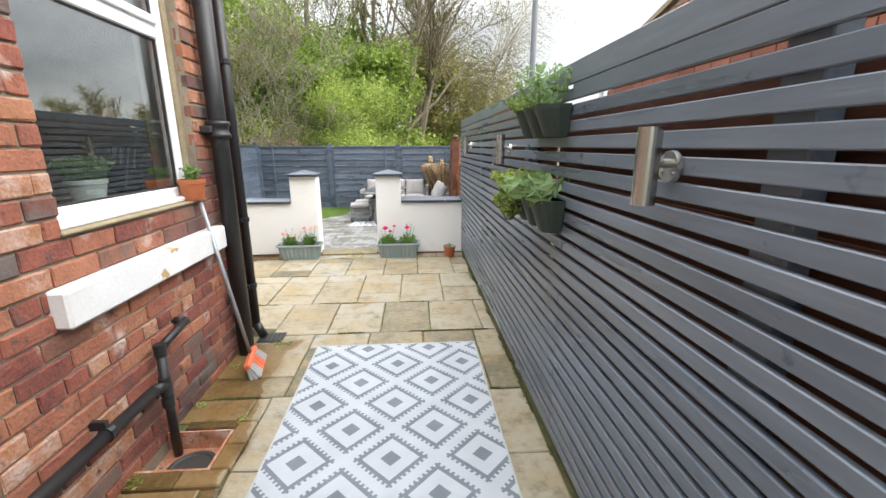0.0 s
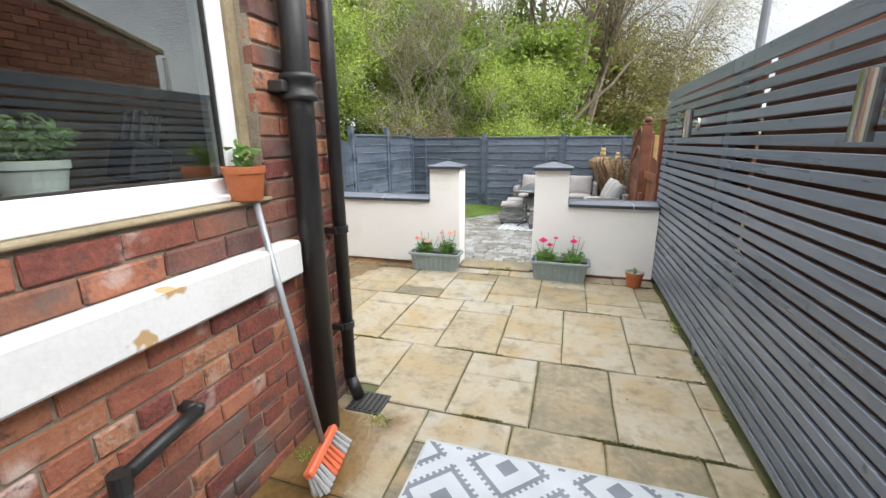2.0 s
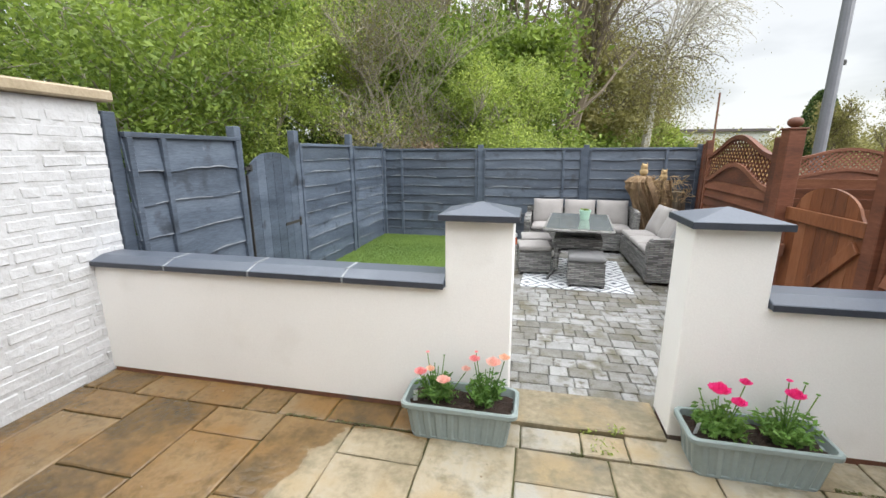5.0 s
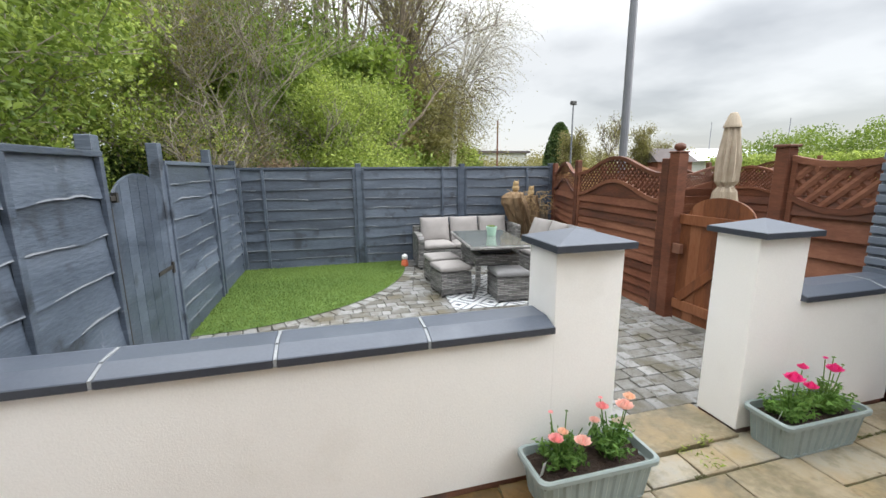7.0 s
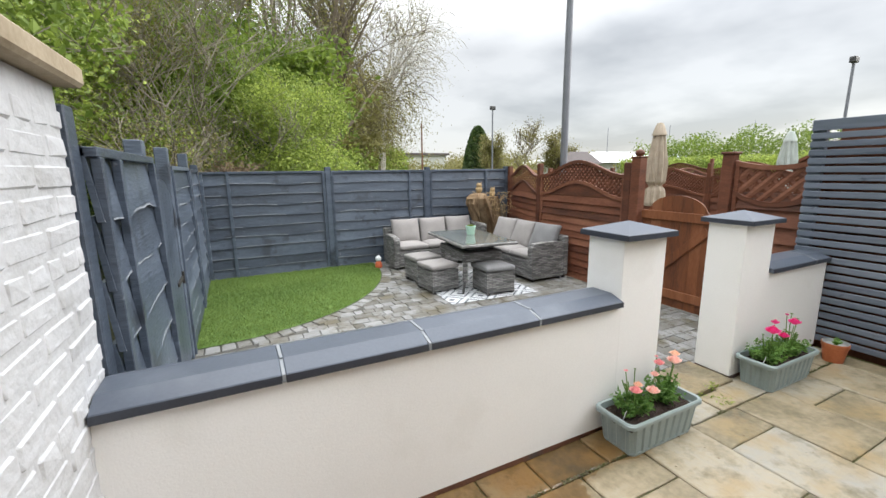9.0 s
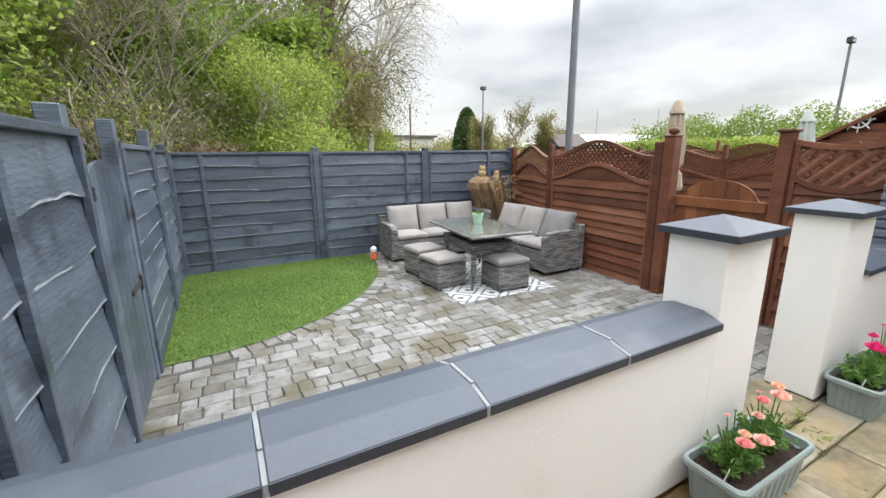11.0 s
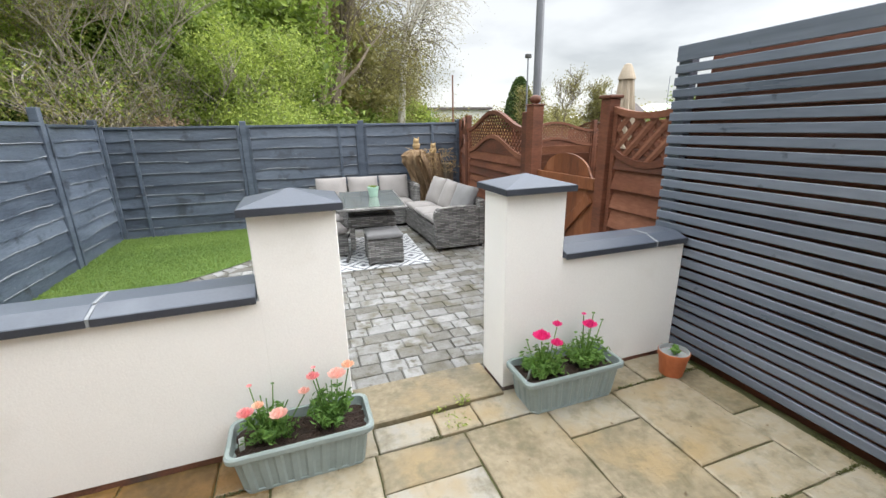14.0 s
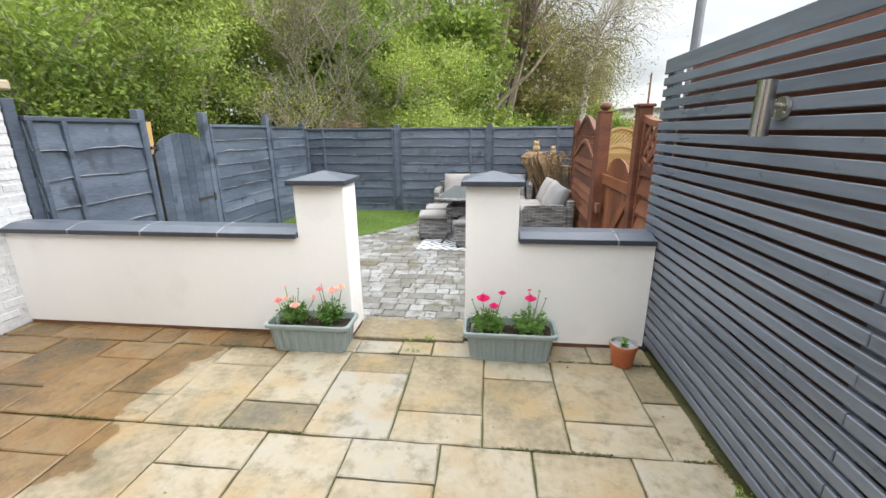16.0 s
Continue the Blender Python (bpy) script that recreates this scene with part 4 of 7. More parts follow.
for z in (0.15, 1.0):
    box_part("ledge", (-3.985, -3.951, gy0 + 0.02, gy1 - 0.02, z, z + 0.09), M["fence_grey"], gate)
bm = bmesh.new()
bm_box(bm, -3.928, -3.918, 8.22, 8.54, 0.62, 0.65)
bm_box(bm, -3.928, -3.912, 8.51, 8.54, 0.58, 0.68)
part("hinge", bm, M["iron"], gate, "black iron strap hinge")
bm = bmesh.new()
bm_box(bm, -3.928, -3.90, 7.60, 7.70, 1.27, 1.30)
bm_box(bm, -3.928, -3.895, 7.66, 7.69, 1.255, 1.32)
part("latch", bm, M["iron"], gate, "black iron latch")
box_part("edge_strip", (-3.985, -3.925, 7.645, 7.657, -0.06, 1.22), M["iron"], gate, 0.002)

plank = thing("timber_post", "raw tan timber post behind the grey gate", "post", at=(-4.62, 8.28, -0.26))
box_part("shaft", (-0.045, 0.045, -0.05, 0.05, 0.0, 1.84), M["fence_tan"], plank, 0.004, m=pose(0, 0, 0, 0, 3, 0))

# ---- brown fences with wavy lattice tops ----


def curve_z(u, kind):
    if kind == "omega":
        return 0.5 - 0.5 * math.cos(2 * math.pi * u)
    return -(1 - (2 * u - 1) ** 2)


def lattice_panel(parent, m, length, z_bot, z_mid, amp_mid, z_top, amp_top, kind, mat, boards=8, slat=0.028, step=0.075):
    pan = new("panel")
    pan.parent = parent
    pan.matrix_local = m

    def zt(x): return z_top + amp_top * curve_z(x / length, kind)
    def zm(x): return z_mid + amp_mid * curve_z(x / length, kind)
    for rail in (zt, zm):
        bm = bmesh.new()
        N = 20
        prev = None
        for i in range(N + 1):
            x = length * i / N
            c = [bm.verts.new((x, y, rail(x) + z)) for y, z in ((-0.024, -0.022), (0.024, -0.022), (0.024, 0.022), (-0.024, 0.022))]
            if prev:
                for j in range(4):
                    bm.faces.new((prev[j], prev[(j + 1) % 4], c[(j + 1) % 4], c[j]))
            else:
                bm.faces.new(c)
            prev = c
        bm.faces.new(list(reversed(prev)))
        part("rail", bm, mat, pan)
    for x in (0.02, length - 0.02):
        box_part("stile", (x - 0.02, x + 0.02, -0.022, 0.022, z_bot, zt(x) - 0.02), mat, pan, 0.003)
    # solid boards up to the middle rail
    full = z_mid + min(0.0, amp_mid) if kind != "omega" else z_mid
    h = (full - z_bot) / boards
    for k in range(boards):
        # each board leans out over the one below
        box_part("board", (0.04, length - 0.04, -0.005, 0.005, -h / 2 - 0.003, h / 2 + 0.004), mat, pan, 0.002,
                 m=Matrix.Translation((0, 0.004 * (k % 2), z_bot + (k + 0.5) * h)) @ Matrix.Rotation(radians(13), 4, 'X'))
    bm = bmesh.new()
    N = 16
    for i in range(N):
        x0, x1 = 0.04 + (length - 0.08) * i / N, 0.04 + (length - 0.08) * (i + 1) / N
        if zm(x0) - full > 0.004 or zm(x1) - full > 0.004:
            v = [bm.verts.new(c) for c in ((x0, -0.004, full), (x1, -0.004, full), (x1, -0.004, max(full, zm(x1))), (x0, -0.004, max(full, zm(x0))),
                                           (x0, 0.004, full), (x1, 0.004, full), (x1, 0.004, max(full, zm(x1))), (x0, 0.004, max(full, zm(x0))))]
            bm.faces.new(v[:4]), bm.faces.new(list(reversed(v[4:]))), bm.faces.new((v[3], v[2], v[6], v[7])), bm.faces.new((v[0], v[4], v[5], v[1]))
    if bm.verts:
        bmesh.ops.remove_doubles(bm, verts=bm.verts, dist=0.0005)
        part("infill", bm, mat, pan)
    else:
        bm.free()
    # diagonal lattice
    for sgn, y in ((1, -0.006), (-1, 0.006)):
        bm = bmesh.new()
        s = -1.2
        while s < length + 1.2:
            run = []
            for i in range(61):
                zz = -0.1 + i * (z_top + max(0, amp_top) - z_mid + 0.5) / 60 + z_mid - 0.3
                x = s + sgn * (zz - z_mid)
                if 0.03 < x < length - 0.03 and zm(x) < zz < zt(x):
                    run.append((x, zz))
            if len(run) > 1:
                bm_cyl(bm, (run[0][0], y, run[0][1]), (run[-1][0], y, run[-1][1]), slat * 0.55, seg=4)
            s += step
        if bm.verts:
            for v in bm.verts:
                v.co.y = y + (v.co.y - y) * 0.3
            part("lattice", bm, mat, pan)
        else:
            bm.free()
    return pan


def along(p, q):
    d = Vector(q) - Vector(p)
    return pose(p[0], p[1], 0, 0, 0, math.degrees(math.atan2(d.y, d.x))), d.length


brown = thing("lattice_fence", "red brown stained fence with wavy lattice tops", "fence")
RB, R1, R0, R2 = (0.83, 7.96), (0.94, 9.87), (1.46, 11.40), (0.87, 6.97)
for p, z, w in ((RB, 1.60, 0.12), (R1, 1.57, 0.075), (R0, 1.55, 0.075), (R2, 1.60, 0.10)):
    fence_post(brown, p[0], p[1], z, w, M["fence_brown"])
fence_post(brown, RB[0] + 0.01, RB[1] + 0.13, 1.55, 0.10, M["fence_brown"])
box_part("post_cap", (R2[0] - 0.065, R2[0] + 0.065, R2[1] - 0.065, R2[1] + 0.065, 1.60, 1.625), M["fence_brown"], brown, 0.006)
box_part("post_cap", (RB[0] - 0.07, RB[0] + 0.07, RB[1] - 0.07, RB[1] + 0.07, 1.60, 1.615), M["fence_brown"], brown, 0.005)
bm = bmesh.new()
bm_lathe(bm, [(0.02, 0), (0.03, 0.008), (0.05, 0.025), (0.055, 0.045), (0.045, 0.068), (0.02, 0.082)], 16, (RB[0], RB[1], 1.615))
part("finial", bm, M["fence_brown"], brown, "turned ball finial", smooth=True)
m, L = along((RB[0] + 0.02, RB[1] + 0.19), R1)
lattice_panel(brown, m, L - 0.04, FLOOR2, 1.10, 0.20, 1.38, 0.20, "omega", M["fence_brown"], 12)
m, L = along((R1[0], R1[1] + 0.04), R0)
lattice_panel(brown, m, L - 0.04, FLOOR2, 1.10, 0.18, 1.36, 0.18, "omega", M["fence_brown"], 12)
lattice_panel(brown, pose(0.875, 6.25, 0, 0, 0, 90), R2[1] - 6.31, FLOOR2, 1.24, 0.10, 1.52, 0.05, "concave", M["fence_brown"], 9, slat=0.045, step=0.13)
side = thing("boarded_fence", "tall red brown boarded fence behind the slats", "fence")
for k in range(5):
    y1 = 6.20 - k * 1.86
    fence_post(side, 0.895, y1, 1.64, 0.09, M["fence_brown"])
    for i in range(12 if k < 2 else 11):
        bm = bmesh.new()
        bm_box(bm, 0.824 + 0.008 * (i % 2), 0.836 + 0.008 * (i % 2), y1 - 1.81, y1 - 0.05, FLOOR2 + i * 0.159, FLOOR2 + i * 0.159 + 0.163, bevel=0.002)
        part("board", bm, M["fence_brown"], side)

# brown ledged and braced gate
bgate = thing("side_gate", "red brown arched timber side gate, shut", "gate")
by0, by1 = 7.04, 7.885
n = 7
for k in range(n):
    a, b = by0 + (by1 - by0) * k / n + 0.0015, by0 + (by1 - by0) * (k + 1) / n - 0.0015
    def arch2(y):
        u = (y - (by0 + by1) / 2) / ((by1 - by0) / 2)
        return 0.99 + 0.19 * math.sqrt(max(0.0, 1 - (u / 0.80) ** 2))
    bm = bmesh.new()
    pts = [a + (b - a) * i / 4 for i in range(5)]
    f = bm.faces.new([bm.verts.new((0.862, y, arch2(y))) for y in pts] + [bm.verts.new((0.862, b, FLOOR2 + 0.02)), bm.verts.new((0.862, a, FLOOR2 + 0.02))])
    ex = bmesh.ops.extrude_face_region(bm, geom=[f])
    for v in ex["geom"]:
        if isinstance(v, bmesh.types.BMVert):
            v.co.x += 0.018
    part("board", bm, M["gate_brown"], bgate)
for z in (0.02, 0.90):
    box_part("ledge", (0.836, 0.861, by0, by1, z, z + 0.10), M["gate_brown"], bgate)
bm = bmesh.new()
d = Vector((0, by1 - by0 - 0.12, 0.70))
bm_box(bm, -0.0115, 0.0115, -d.length / 2, d.length / 2, -0.045, 0.045, bevel=0.003,
       m=Matrix.Translation((0.849, (by0 + by1) / 2, 0.48)) @ Euler((-math.atan2(d.z, d.y), 0, 0)).to_matrix().to_4x4())
part("brace", bm, M["gate_brown"], bgate)
bm = bmesh.new()
bm_box(bm, 0.79, 0.834, 7.80, 7.90, 0.60, 0.70, bevel=0.004)
part("lock", bm, M["rust"], bgate, "old rim lock")

# ---- patio things ----
rug = thing("patio_rug", "white and grey diamond pattern outdoor rug on the patio", "rug")
bm = bmesh.new()
bm_box(bm, -0.688, 0.512, 1.40, 3.255, 0.002, 0.009, bevel=0.002)
part("weave", bm, M["rug"], rug)
for x0, x1, y0, y1 in ((-0.694, -0.684, 1.40, 3.255), (0.508, 0.518, 1.40, 3.255), (-0.684, 0.508, 3.249, 3.259)):
    box_part("hem", (x0, x1, y0, y1, 0.0015, 0.0115), M["plastic_grey"], rug, 0.002)


def planter(label, x, y, w, h, d):
    """Ribbed plastic trough with a rolled rim."""
    t = thing("planter", label, "planter", "flower troughs by the pillars", at=(x, y, 0))
    bm = bmesh.new()
    def ring(hw, hd, z, ribs=False, n=144):
        """Rounded rectangle walked evenly along its edge, with flutes pressed in when ribbed."""
        r = 0.3 * hd
        sx, sy, arc = 2 * (hw - r), 2 * (hd - r), r * math.pi / 2
        total = 2 * (sx + sy) + 4 * arc
        vs = []
        for k in range(n):
            s, px, py = total * k / n, 0.0, 0.0
            flute = 0.007 if ribs and (k // 3) % 2 else 0.0
            for q, (ln, ox, oy) in enumerate(((sx, hw - r, hd - r), (sy, -(hw - r), hd - r), (sx, -(hw - r), -(hd - r)), (sy, hw - r, -(hd - r)))):
                nx, ny = ((0, 1), (-1, 0), (0, -1), (1, 0))[q]
                if s <= ln:
                    px, py = ox - ny * s + nx * (r - flute), oy + nx * s + ny * (r - flute)
                    break
                s -= ln
                if s <= arc:
                    a = math.atan2(ny, nx) + s / r
                    cx, cy = ox - ny * ln, oy + nx * ln
                    px, py = cx + (r - flute) * math.cos(a), cy + (r - flute) * math.sin(a)
                    break
                s -= arc
            vs.append(bm.verts.new((px, py, z)))
        return vs
    rows = [ring(w * 0.41, d * 0.39, 0.0), ring(w * 0.415, d * 0.395, 0.012), ring(w * 0.42, d * 0.40, 0.014, True), ring(w * 0.455, d * 0.445, h * 0.78, True), ring(w * 0.46, d * 0.45, h * 0.80),
            ring(w * 0.47, d * 0.46, h - 0.03), ring(w * 0.5, d * 0.5, h - 0.028), ring(w * 0.502, d * 0.502, h - 0.008), ring(w * 0.49, d * 0.48, h), ring(w * 0.468, d * 0.44, h - 0.003), ring(w * 0.455, d * 0.42, h - 0.05)]
    for a, b in zip(rows, rows[1:]):
        for k in range(144):
            bm.faces.new((a[k], a[(k + 1) % 144], b[(k + 1) % 144], b[k]))
    bm.faces.new(list(reversed(rows[0])))
    part("trough", bm, M["planter_green"], t, smooth=False)
    bm = bmesh.new()
    bmesh.ops.create_grid(bm, x_segments=26, y_segments=10, size=0.5)
    for v in bm.verts:
        v.co = Vector((v.co.x * w * 0.91, v.co.y * d * 0.84, h - 0.045 + 0.014 * noise.noise(Vector((v.co.x * 9, v.co.y * 9, x)))))
    part("soil", bm, M["soil"], t)
    box_part("plant_label", (-0.011, 0.011, -0.001, 0.001, -0.055, 0.035), M["pvc_white"], t, 0.0008, m=pose(-w * 0.40, -d * 0.12, h - 0.01, 12, 0, 24))
    return t


def ranunculus(label, x, y, z, height, spread, blooms, seed):
    """A bushy stem and leaf clump with layered round blooms."""
    g = np.random.default_rng(seed)
    t = thing("ranunculus", label, "flower", "flowers in the troughs", at=(x, y, z))
    blooms = [(bx * 1.15, by * 1.15, bz * 1.08 + 0.01, r, mat) for bx, by, bz, r, mat in blooms]
    c = []
    for k in range(66):
        a, r = g.uniform(0, 2 * math.pi), spread * math.sqrt(g.uniform(0, 1))
        base = np.array([0.25 * r * math.cos(a), 0.25 * r * math.sin(a), 0.0])
        tip = np.array([r * math.cos(a), r * math.sin(a), height * g.uniform(0.25, 0.8) * (1 - 0.35 * r / spread)])
        for s in np.linspace(0.35, 1, 9):
            c.append(base + (tip - base) * s + g.normal(0, 0.008, 3))
    v, f = leaves(np.array(c), 0.5, 0.034, g, 0.42)
    pydata("foliage", v.tolist(), f.tolist(), M["leaf_pot"], t, kind="stuff")
    bm = bmesh.new()
    for k in range(14):
        a, r = g.uniform(0, 2 * math.pi), spread * g.uniform(0.2, 0.8)
        bm_cyl(bm, (0, 0, 0), (r * math.cos(a), r * math.sin(a), height * g.uniform(0.4, 0.8)), 0.0028, seg=5)
    for bx, by, bz, r, mat in blooms:
        bm_cyl(bm, (bx * 0.3, by * 0.3, 0), (bx, by, bz - r * 0.5), 0.0032, 0.0026, seg=5)
    part("stem", bm, M["leaf_pot"], t, kind="stuff")
    for bx, by, bz, r, mat in blooms:
        bm = bmesh.new()
        r = r * (1.16 if r > 0.018 else 1.0)
        layers = 6 if r > 0.018 else 2
        for L in range(layers):
            rr, n = r * (1 - 0.17 * L), 9 - L
            for k in range(n):
                a = 2 * math.pi * (k + 0.5 * L) / n + g.uniform(-0.1, 0.1)
                lift = 0.35 + 0.28 * L
                up = r * (0.25 + 0.5 * lift)
                ca, sa = math.cos(a), math.sin(a)
                wd = rr * 0.42
                p = [(0.15 * rr * ca, 0.15 * rr * sa, -0.2 * r), (0.75 * rr * ca - wd * sa, 0.75 * rr * sa + wd * ca, up * 0.55), (rr * ca * (1.0 - 0.10 * L), rr * sa * (1.0 - 0.10 * L), up), (0.75 * rr * ca + wd * sa, 0.75 * rr * sa - wd * ca, up * 0.55)]
                vs = [bm.verts.new(Vector(q) + Vector((bx, by, bz))) for q in p]
                bm.faces.new(vs)
        part("bloom", bm, M[mat], t)
    return t


planter("sage grey plastic trough of peach ranunculus by the wall", -1.51, 5.93, 0.59, 0.205, 0.255)
planter("sage grey plastic trough of pink ranunculus by the pillar", -0.165, 5.935, 0.60, 0.205, 0.255)
ranunculus("peach and pink ranunculus in bloom", -1.64, 5.93, 0.165, 0.22, 0.115,
           [(-0.06, -0.05, 0.155, 0.030, "petal_rose"), (-0.02, -0.03, 0.165, 0.022, "petal_yellow"), (0.045, -0.06, 0.13, 0.033, "petal_peach"), (-0.045, 0.02, 0.225, 0.012, "petal_rose"), (0.03, 0.03, 0.21, 0.008, "leaf_pot"), (0.135, 0.0, 0.165, 0.022, "petal_peach")], 3)
ranunculus("tall peach ranunculus in bloom", -1.38, 5.94, 0.165, 0.235, 0.105,
           [(0.03, -0.02, 0.215, 0.036, "petal_peach"), (0.075, 0.01, 0.23, 0.026, "petal_yellow"), (-0.055, 0.0, 0.215, 0.026, "petal_rose"), (-0.05, 0.02, 0.245, 0.011, "petal_rose")], 4)
ranunculus("hot pink ranunculus in bloom", -0.305, 5.93, 0.165, 0.215, 0.12,
           [(-0.03, -0.02, 0.20, 0.042, "petal_pink"), (0.03, -0.05, 0.17, 0.030, "petal_pink"), (0.075, 0.02, 0.225, 0.024, "petal_pink"), (-0.09, 0.0, 0.19, 0.009, "leaf_pot")], 5)
ranunculus("hot pink ranunculus with buds", -0.04, 5.94, 0.165, 0.225, 0.125,
           [(0.0, -0.02, 0.205, 0.036, "petal_pink"), (-0.005, 0.02, 0.25, 0.014, "petal_pink"), (0.05, 0.02, 0.245, 0.011, "leaf_pot"), (0.085, 0.0, 0.21, 0.010, "leaf_pot")], 6)


def flower_pot(name, label, x, y, z, r, h, mat, inner=None):
    t = thing(name, label, "pot", at=(x, y, z))
    bm = bmesh.new()
    bm_lathe(bm, [(r * 0.72, 0), (r * 0.74, 0.004), (r * 0.92, h * 0.78), (r * 0.99, h * 0.80), (r, h * 0.985), (r * 0.985, h), (r * 0.92, h), (r * 0.90, h * 0.84), (r * 0.86, h * 0.80)], 24)
    part("pot_body", bm, mat, t, smooth=False)
    bm = bmesh.new()
    bmesh.ops.create_circle(bm, cap_ends=True, segments=20, radius=r * 0.90, matrix=Matrix.Translation((0, 0, h * 0.82)))
    part("soil", bm, M["soil"], t)
    if inner:
        bm = bmesh.new()
        bm_lathe(bm, [(r * 0.93, h * 0.83), (r * 0.955, h * 1.01), (r * 0.90, h * 1.01), (r * 0.895, h * 0.78)], 24)
        part("inner_pot", bm, inner, t)
    return t


def tuft(name, label, x, y, z, r, h, n, size, mat, seed, cat="plant", spread=0.6, aspect=0.5):
    g = np.random.default_rng(seed)
    t = thing(name, label, cat, at=(x, y, z))
    a = g.uniform(0, 2 * math.pi, n); u = np.sqrt(g.uniform(0, 1, n)); w = g.uniform(0.15, 1, n)
    c = np.stack([r * u * np.cos(a) * np.sqrt(w), r * u * np.sin(a) * np.sqrt(w), h * w * (1 - 0.25 * u)], 1)
    v, f = leaves(c, spread, size, g, aspect)
    pydata("foliage", v.tolist(), f.tolist(), M[mat], t)
    bm = bmesh.new()
    for k in range(max(3, n // 14)):
        q = c[g.integers(n)]
        bm_cyl(bm, (q[0] * 0.2, q[1] * 0.2, -0.01), tuple(q), max(0.0016, size * 0.05), seg=5)
    part("stem", bm, M["leaf_mid"], t, kind="stuff")
    return t


flower_pot("seedling_pot", "orange plastic pot with grey liner on the paving", 0.545, 5.875, 0.0, 0.085, 0.15, M["terracotta"], M["plastic_grey"])
tuft("seedling", "small green seedling in the orange pot", 0.545, 5.875, 0.12, 0.035, 0.085, 14, 0.045, "leaf_pot", 21)
flower_pot("terracotta_pot", "terracotta plant pot on the window ledge", -1.285, 2.945, 1.183, 0.077, 0.125, M["terracotta"])
tuft("succulent", "young jade plant in the terracotta pot", -1.285, 2.945, 1.29, 0.055, 0.115, 34, 0.048, "leaf_pot", 22)
flower_pot("kitchen_pot", "pale green pot behind the window glass", -1.50, 2.42, 1.24, 0.085, 0.11, M["pot_pale"])
tuft("kitchen_plant", "bushy variegated plant behind the window", -1.50, 2.42, 1.32, 0.135, 0.16, 420, 0.032, "leaf_sage", 23)
kb = thing("knife_block", "dark knife block on the kitchen window board", "knife block", at=(-1.55, 2.74, 1.24))
box_part("block", (-0.06, 0.06, -0.07, 0.07, 0, 0.13), M["knife_block"], kb, 0.008, m=pose(0, 0, 0.02, -18, 0, 0))
for k in range(6):
    box_part("knife_handle", (-0.05 + (k % 3) * 0.04, -0.03 + (k % 3) * 0.04, -0.05 + (k // 3) * 0.05, -0.03 + (k // 3) * 0.05, 0.13, 0.24), M["frame_dark"], kb, 0.004, m=pose(0, 0, 0.02, -18, 0, 0))


def wall_lamp(y, z):
    t = thing("wall_lamp", "brushed steel up and down wall lamp on the slatted fence", "lamp", "fence lamps", at=(0.0, 0.0, 0.0))
    t.location = (0.736, y, z)
    bm = bmesh.new()
    bm_lathe(bm, [(0.024, -0.098), (0.030, -0.098), (0.030, 0.098), (0.024, 0.098), (0.024, 0.085)], 24, (-0.070, 0, 0))
    part("tube", bm, M["steel"], t, smooth=False)
    for zz in (-0.094, 0.084):
        bm = bmesh.new()
        bm_cyl(bm, (-0.070, 0, zz), (-0.070, 0, zz + 0.008), 0.0235, seg=20)
        part("lens", bm, M["frame_dark"], t)
    bm = bmesh.new()
    bm_cyl(bm, (-0.014, 0, 0), (0.0, 0, 0), 0.040, 0.042, seg=26)
    bm_cyl(bm, (-0.048, 0, 0.008), (-0.012, 0, 0.008), 0.012, seg=12)
    part("wall_plate", bm, M["steel"], t)
    for s in (-1, 1):
        bm = bmesh.new()
        bm_cyl(bm, (-0.018, 0.022 * s, -0.016), (-0.013, 0.022 * s, -0.016), 0.006, seg=8)
        part("screw", bm, M["steel"], t)
    return t


for y, z in ((1.35, 1.45), (3.19, 1.48), (5.15, 1.505)):
    wall_lamp(y, z)


def fence_trough(y0, y1, z0, z1, name, label):
    """Dark green half-round trough of three joined cups, hung on the fence."""
    t = thing(name, label, "planter", "troughs hung on the fence")
    n = 3
    w = (y1 - y0) / n
    for k in range(n):
        bm = bmesh.new()
        rows = []
        for z, s in ((z0, 0.62), (z0 + 0.012, 0.66), (z1 - 0.02, 0.97), (z1, 1.0), (z1, 0.93), (z1 - 0.05, 0.88)):
            cy = y0 + (k + 0.5) * w
            ring = []
            for i in range(13):
                a = math.pi * i / 12
                ring.append(bm.verts.new((0.732 - 0.135 * s * math.sin(a) ** 0.7, cy - w * 0.52 * s * math.cos(a), z)))
            rows.append(ring)
        for a, b in zip(rows, rows[1:]):
            for i in range(12):
                bm.faces.new((a[i], a[i + 1], b[i + 1], b[i]))
            bm.faces.new((a[12], a[0], b[0], b[12]))
        bm.faces.new(list(reversed(rows[0])))
        part("cup", bm, M["trough_green"], t)
        bm = bmesh.new()
        ring = [bm.verts.new((0.73 - 0.112 * math.sin(math.pi * i / 12) ** 0.7, y0 + (k + 0.5) * w - w * 0.44 * math.cos(math.pi * i / 12), z1 - 0.03)) for i in range(13)]
        bm.faces.new(ring)
        part("soil", bm, M["soil"], t)
    return t


fence_trough(2.08, 2.58, 1.54, 1.675, "fence_trough", "dark green plastic herb trough hung high on the fence")
fence_trough(2.08, 2.58, 1.115, 1.265, "fence_trough", "dark green plastic herb trough hung on the slatted fence")
tuft("herb", "leafy parsley in the high trough", 0.64, 2.20, 1.645, 0.14, 0.22, 330, 0.036, "leaf_sage", 31)
tuft("herb", "fine feathery herb in the high trough", 0.64, 2.48, 1.645, 0.11, 0.12, 500, 0.020, "leaf_mid", 32)
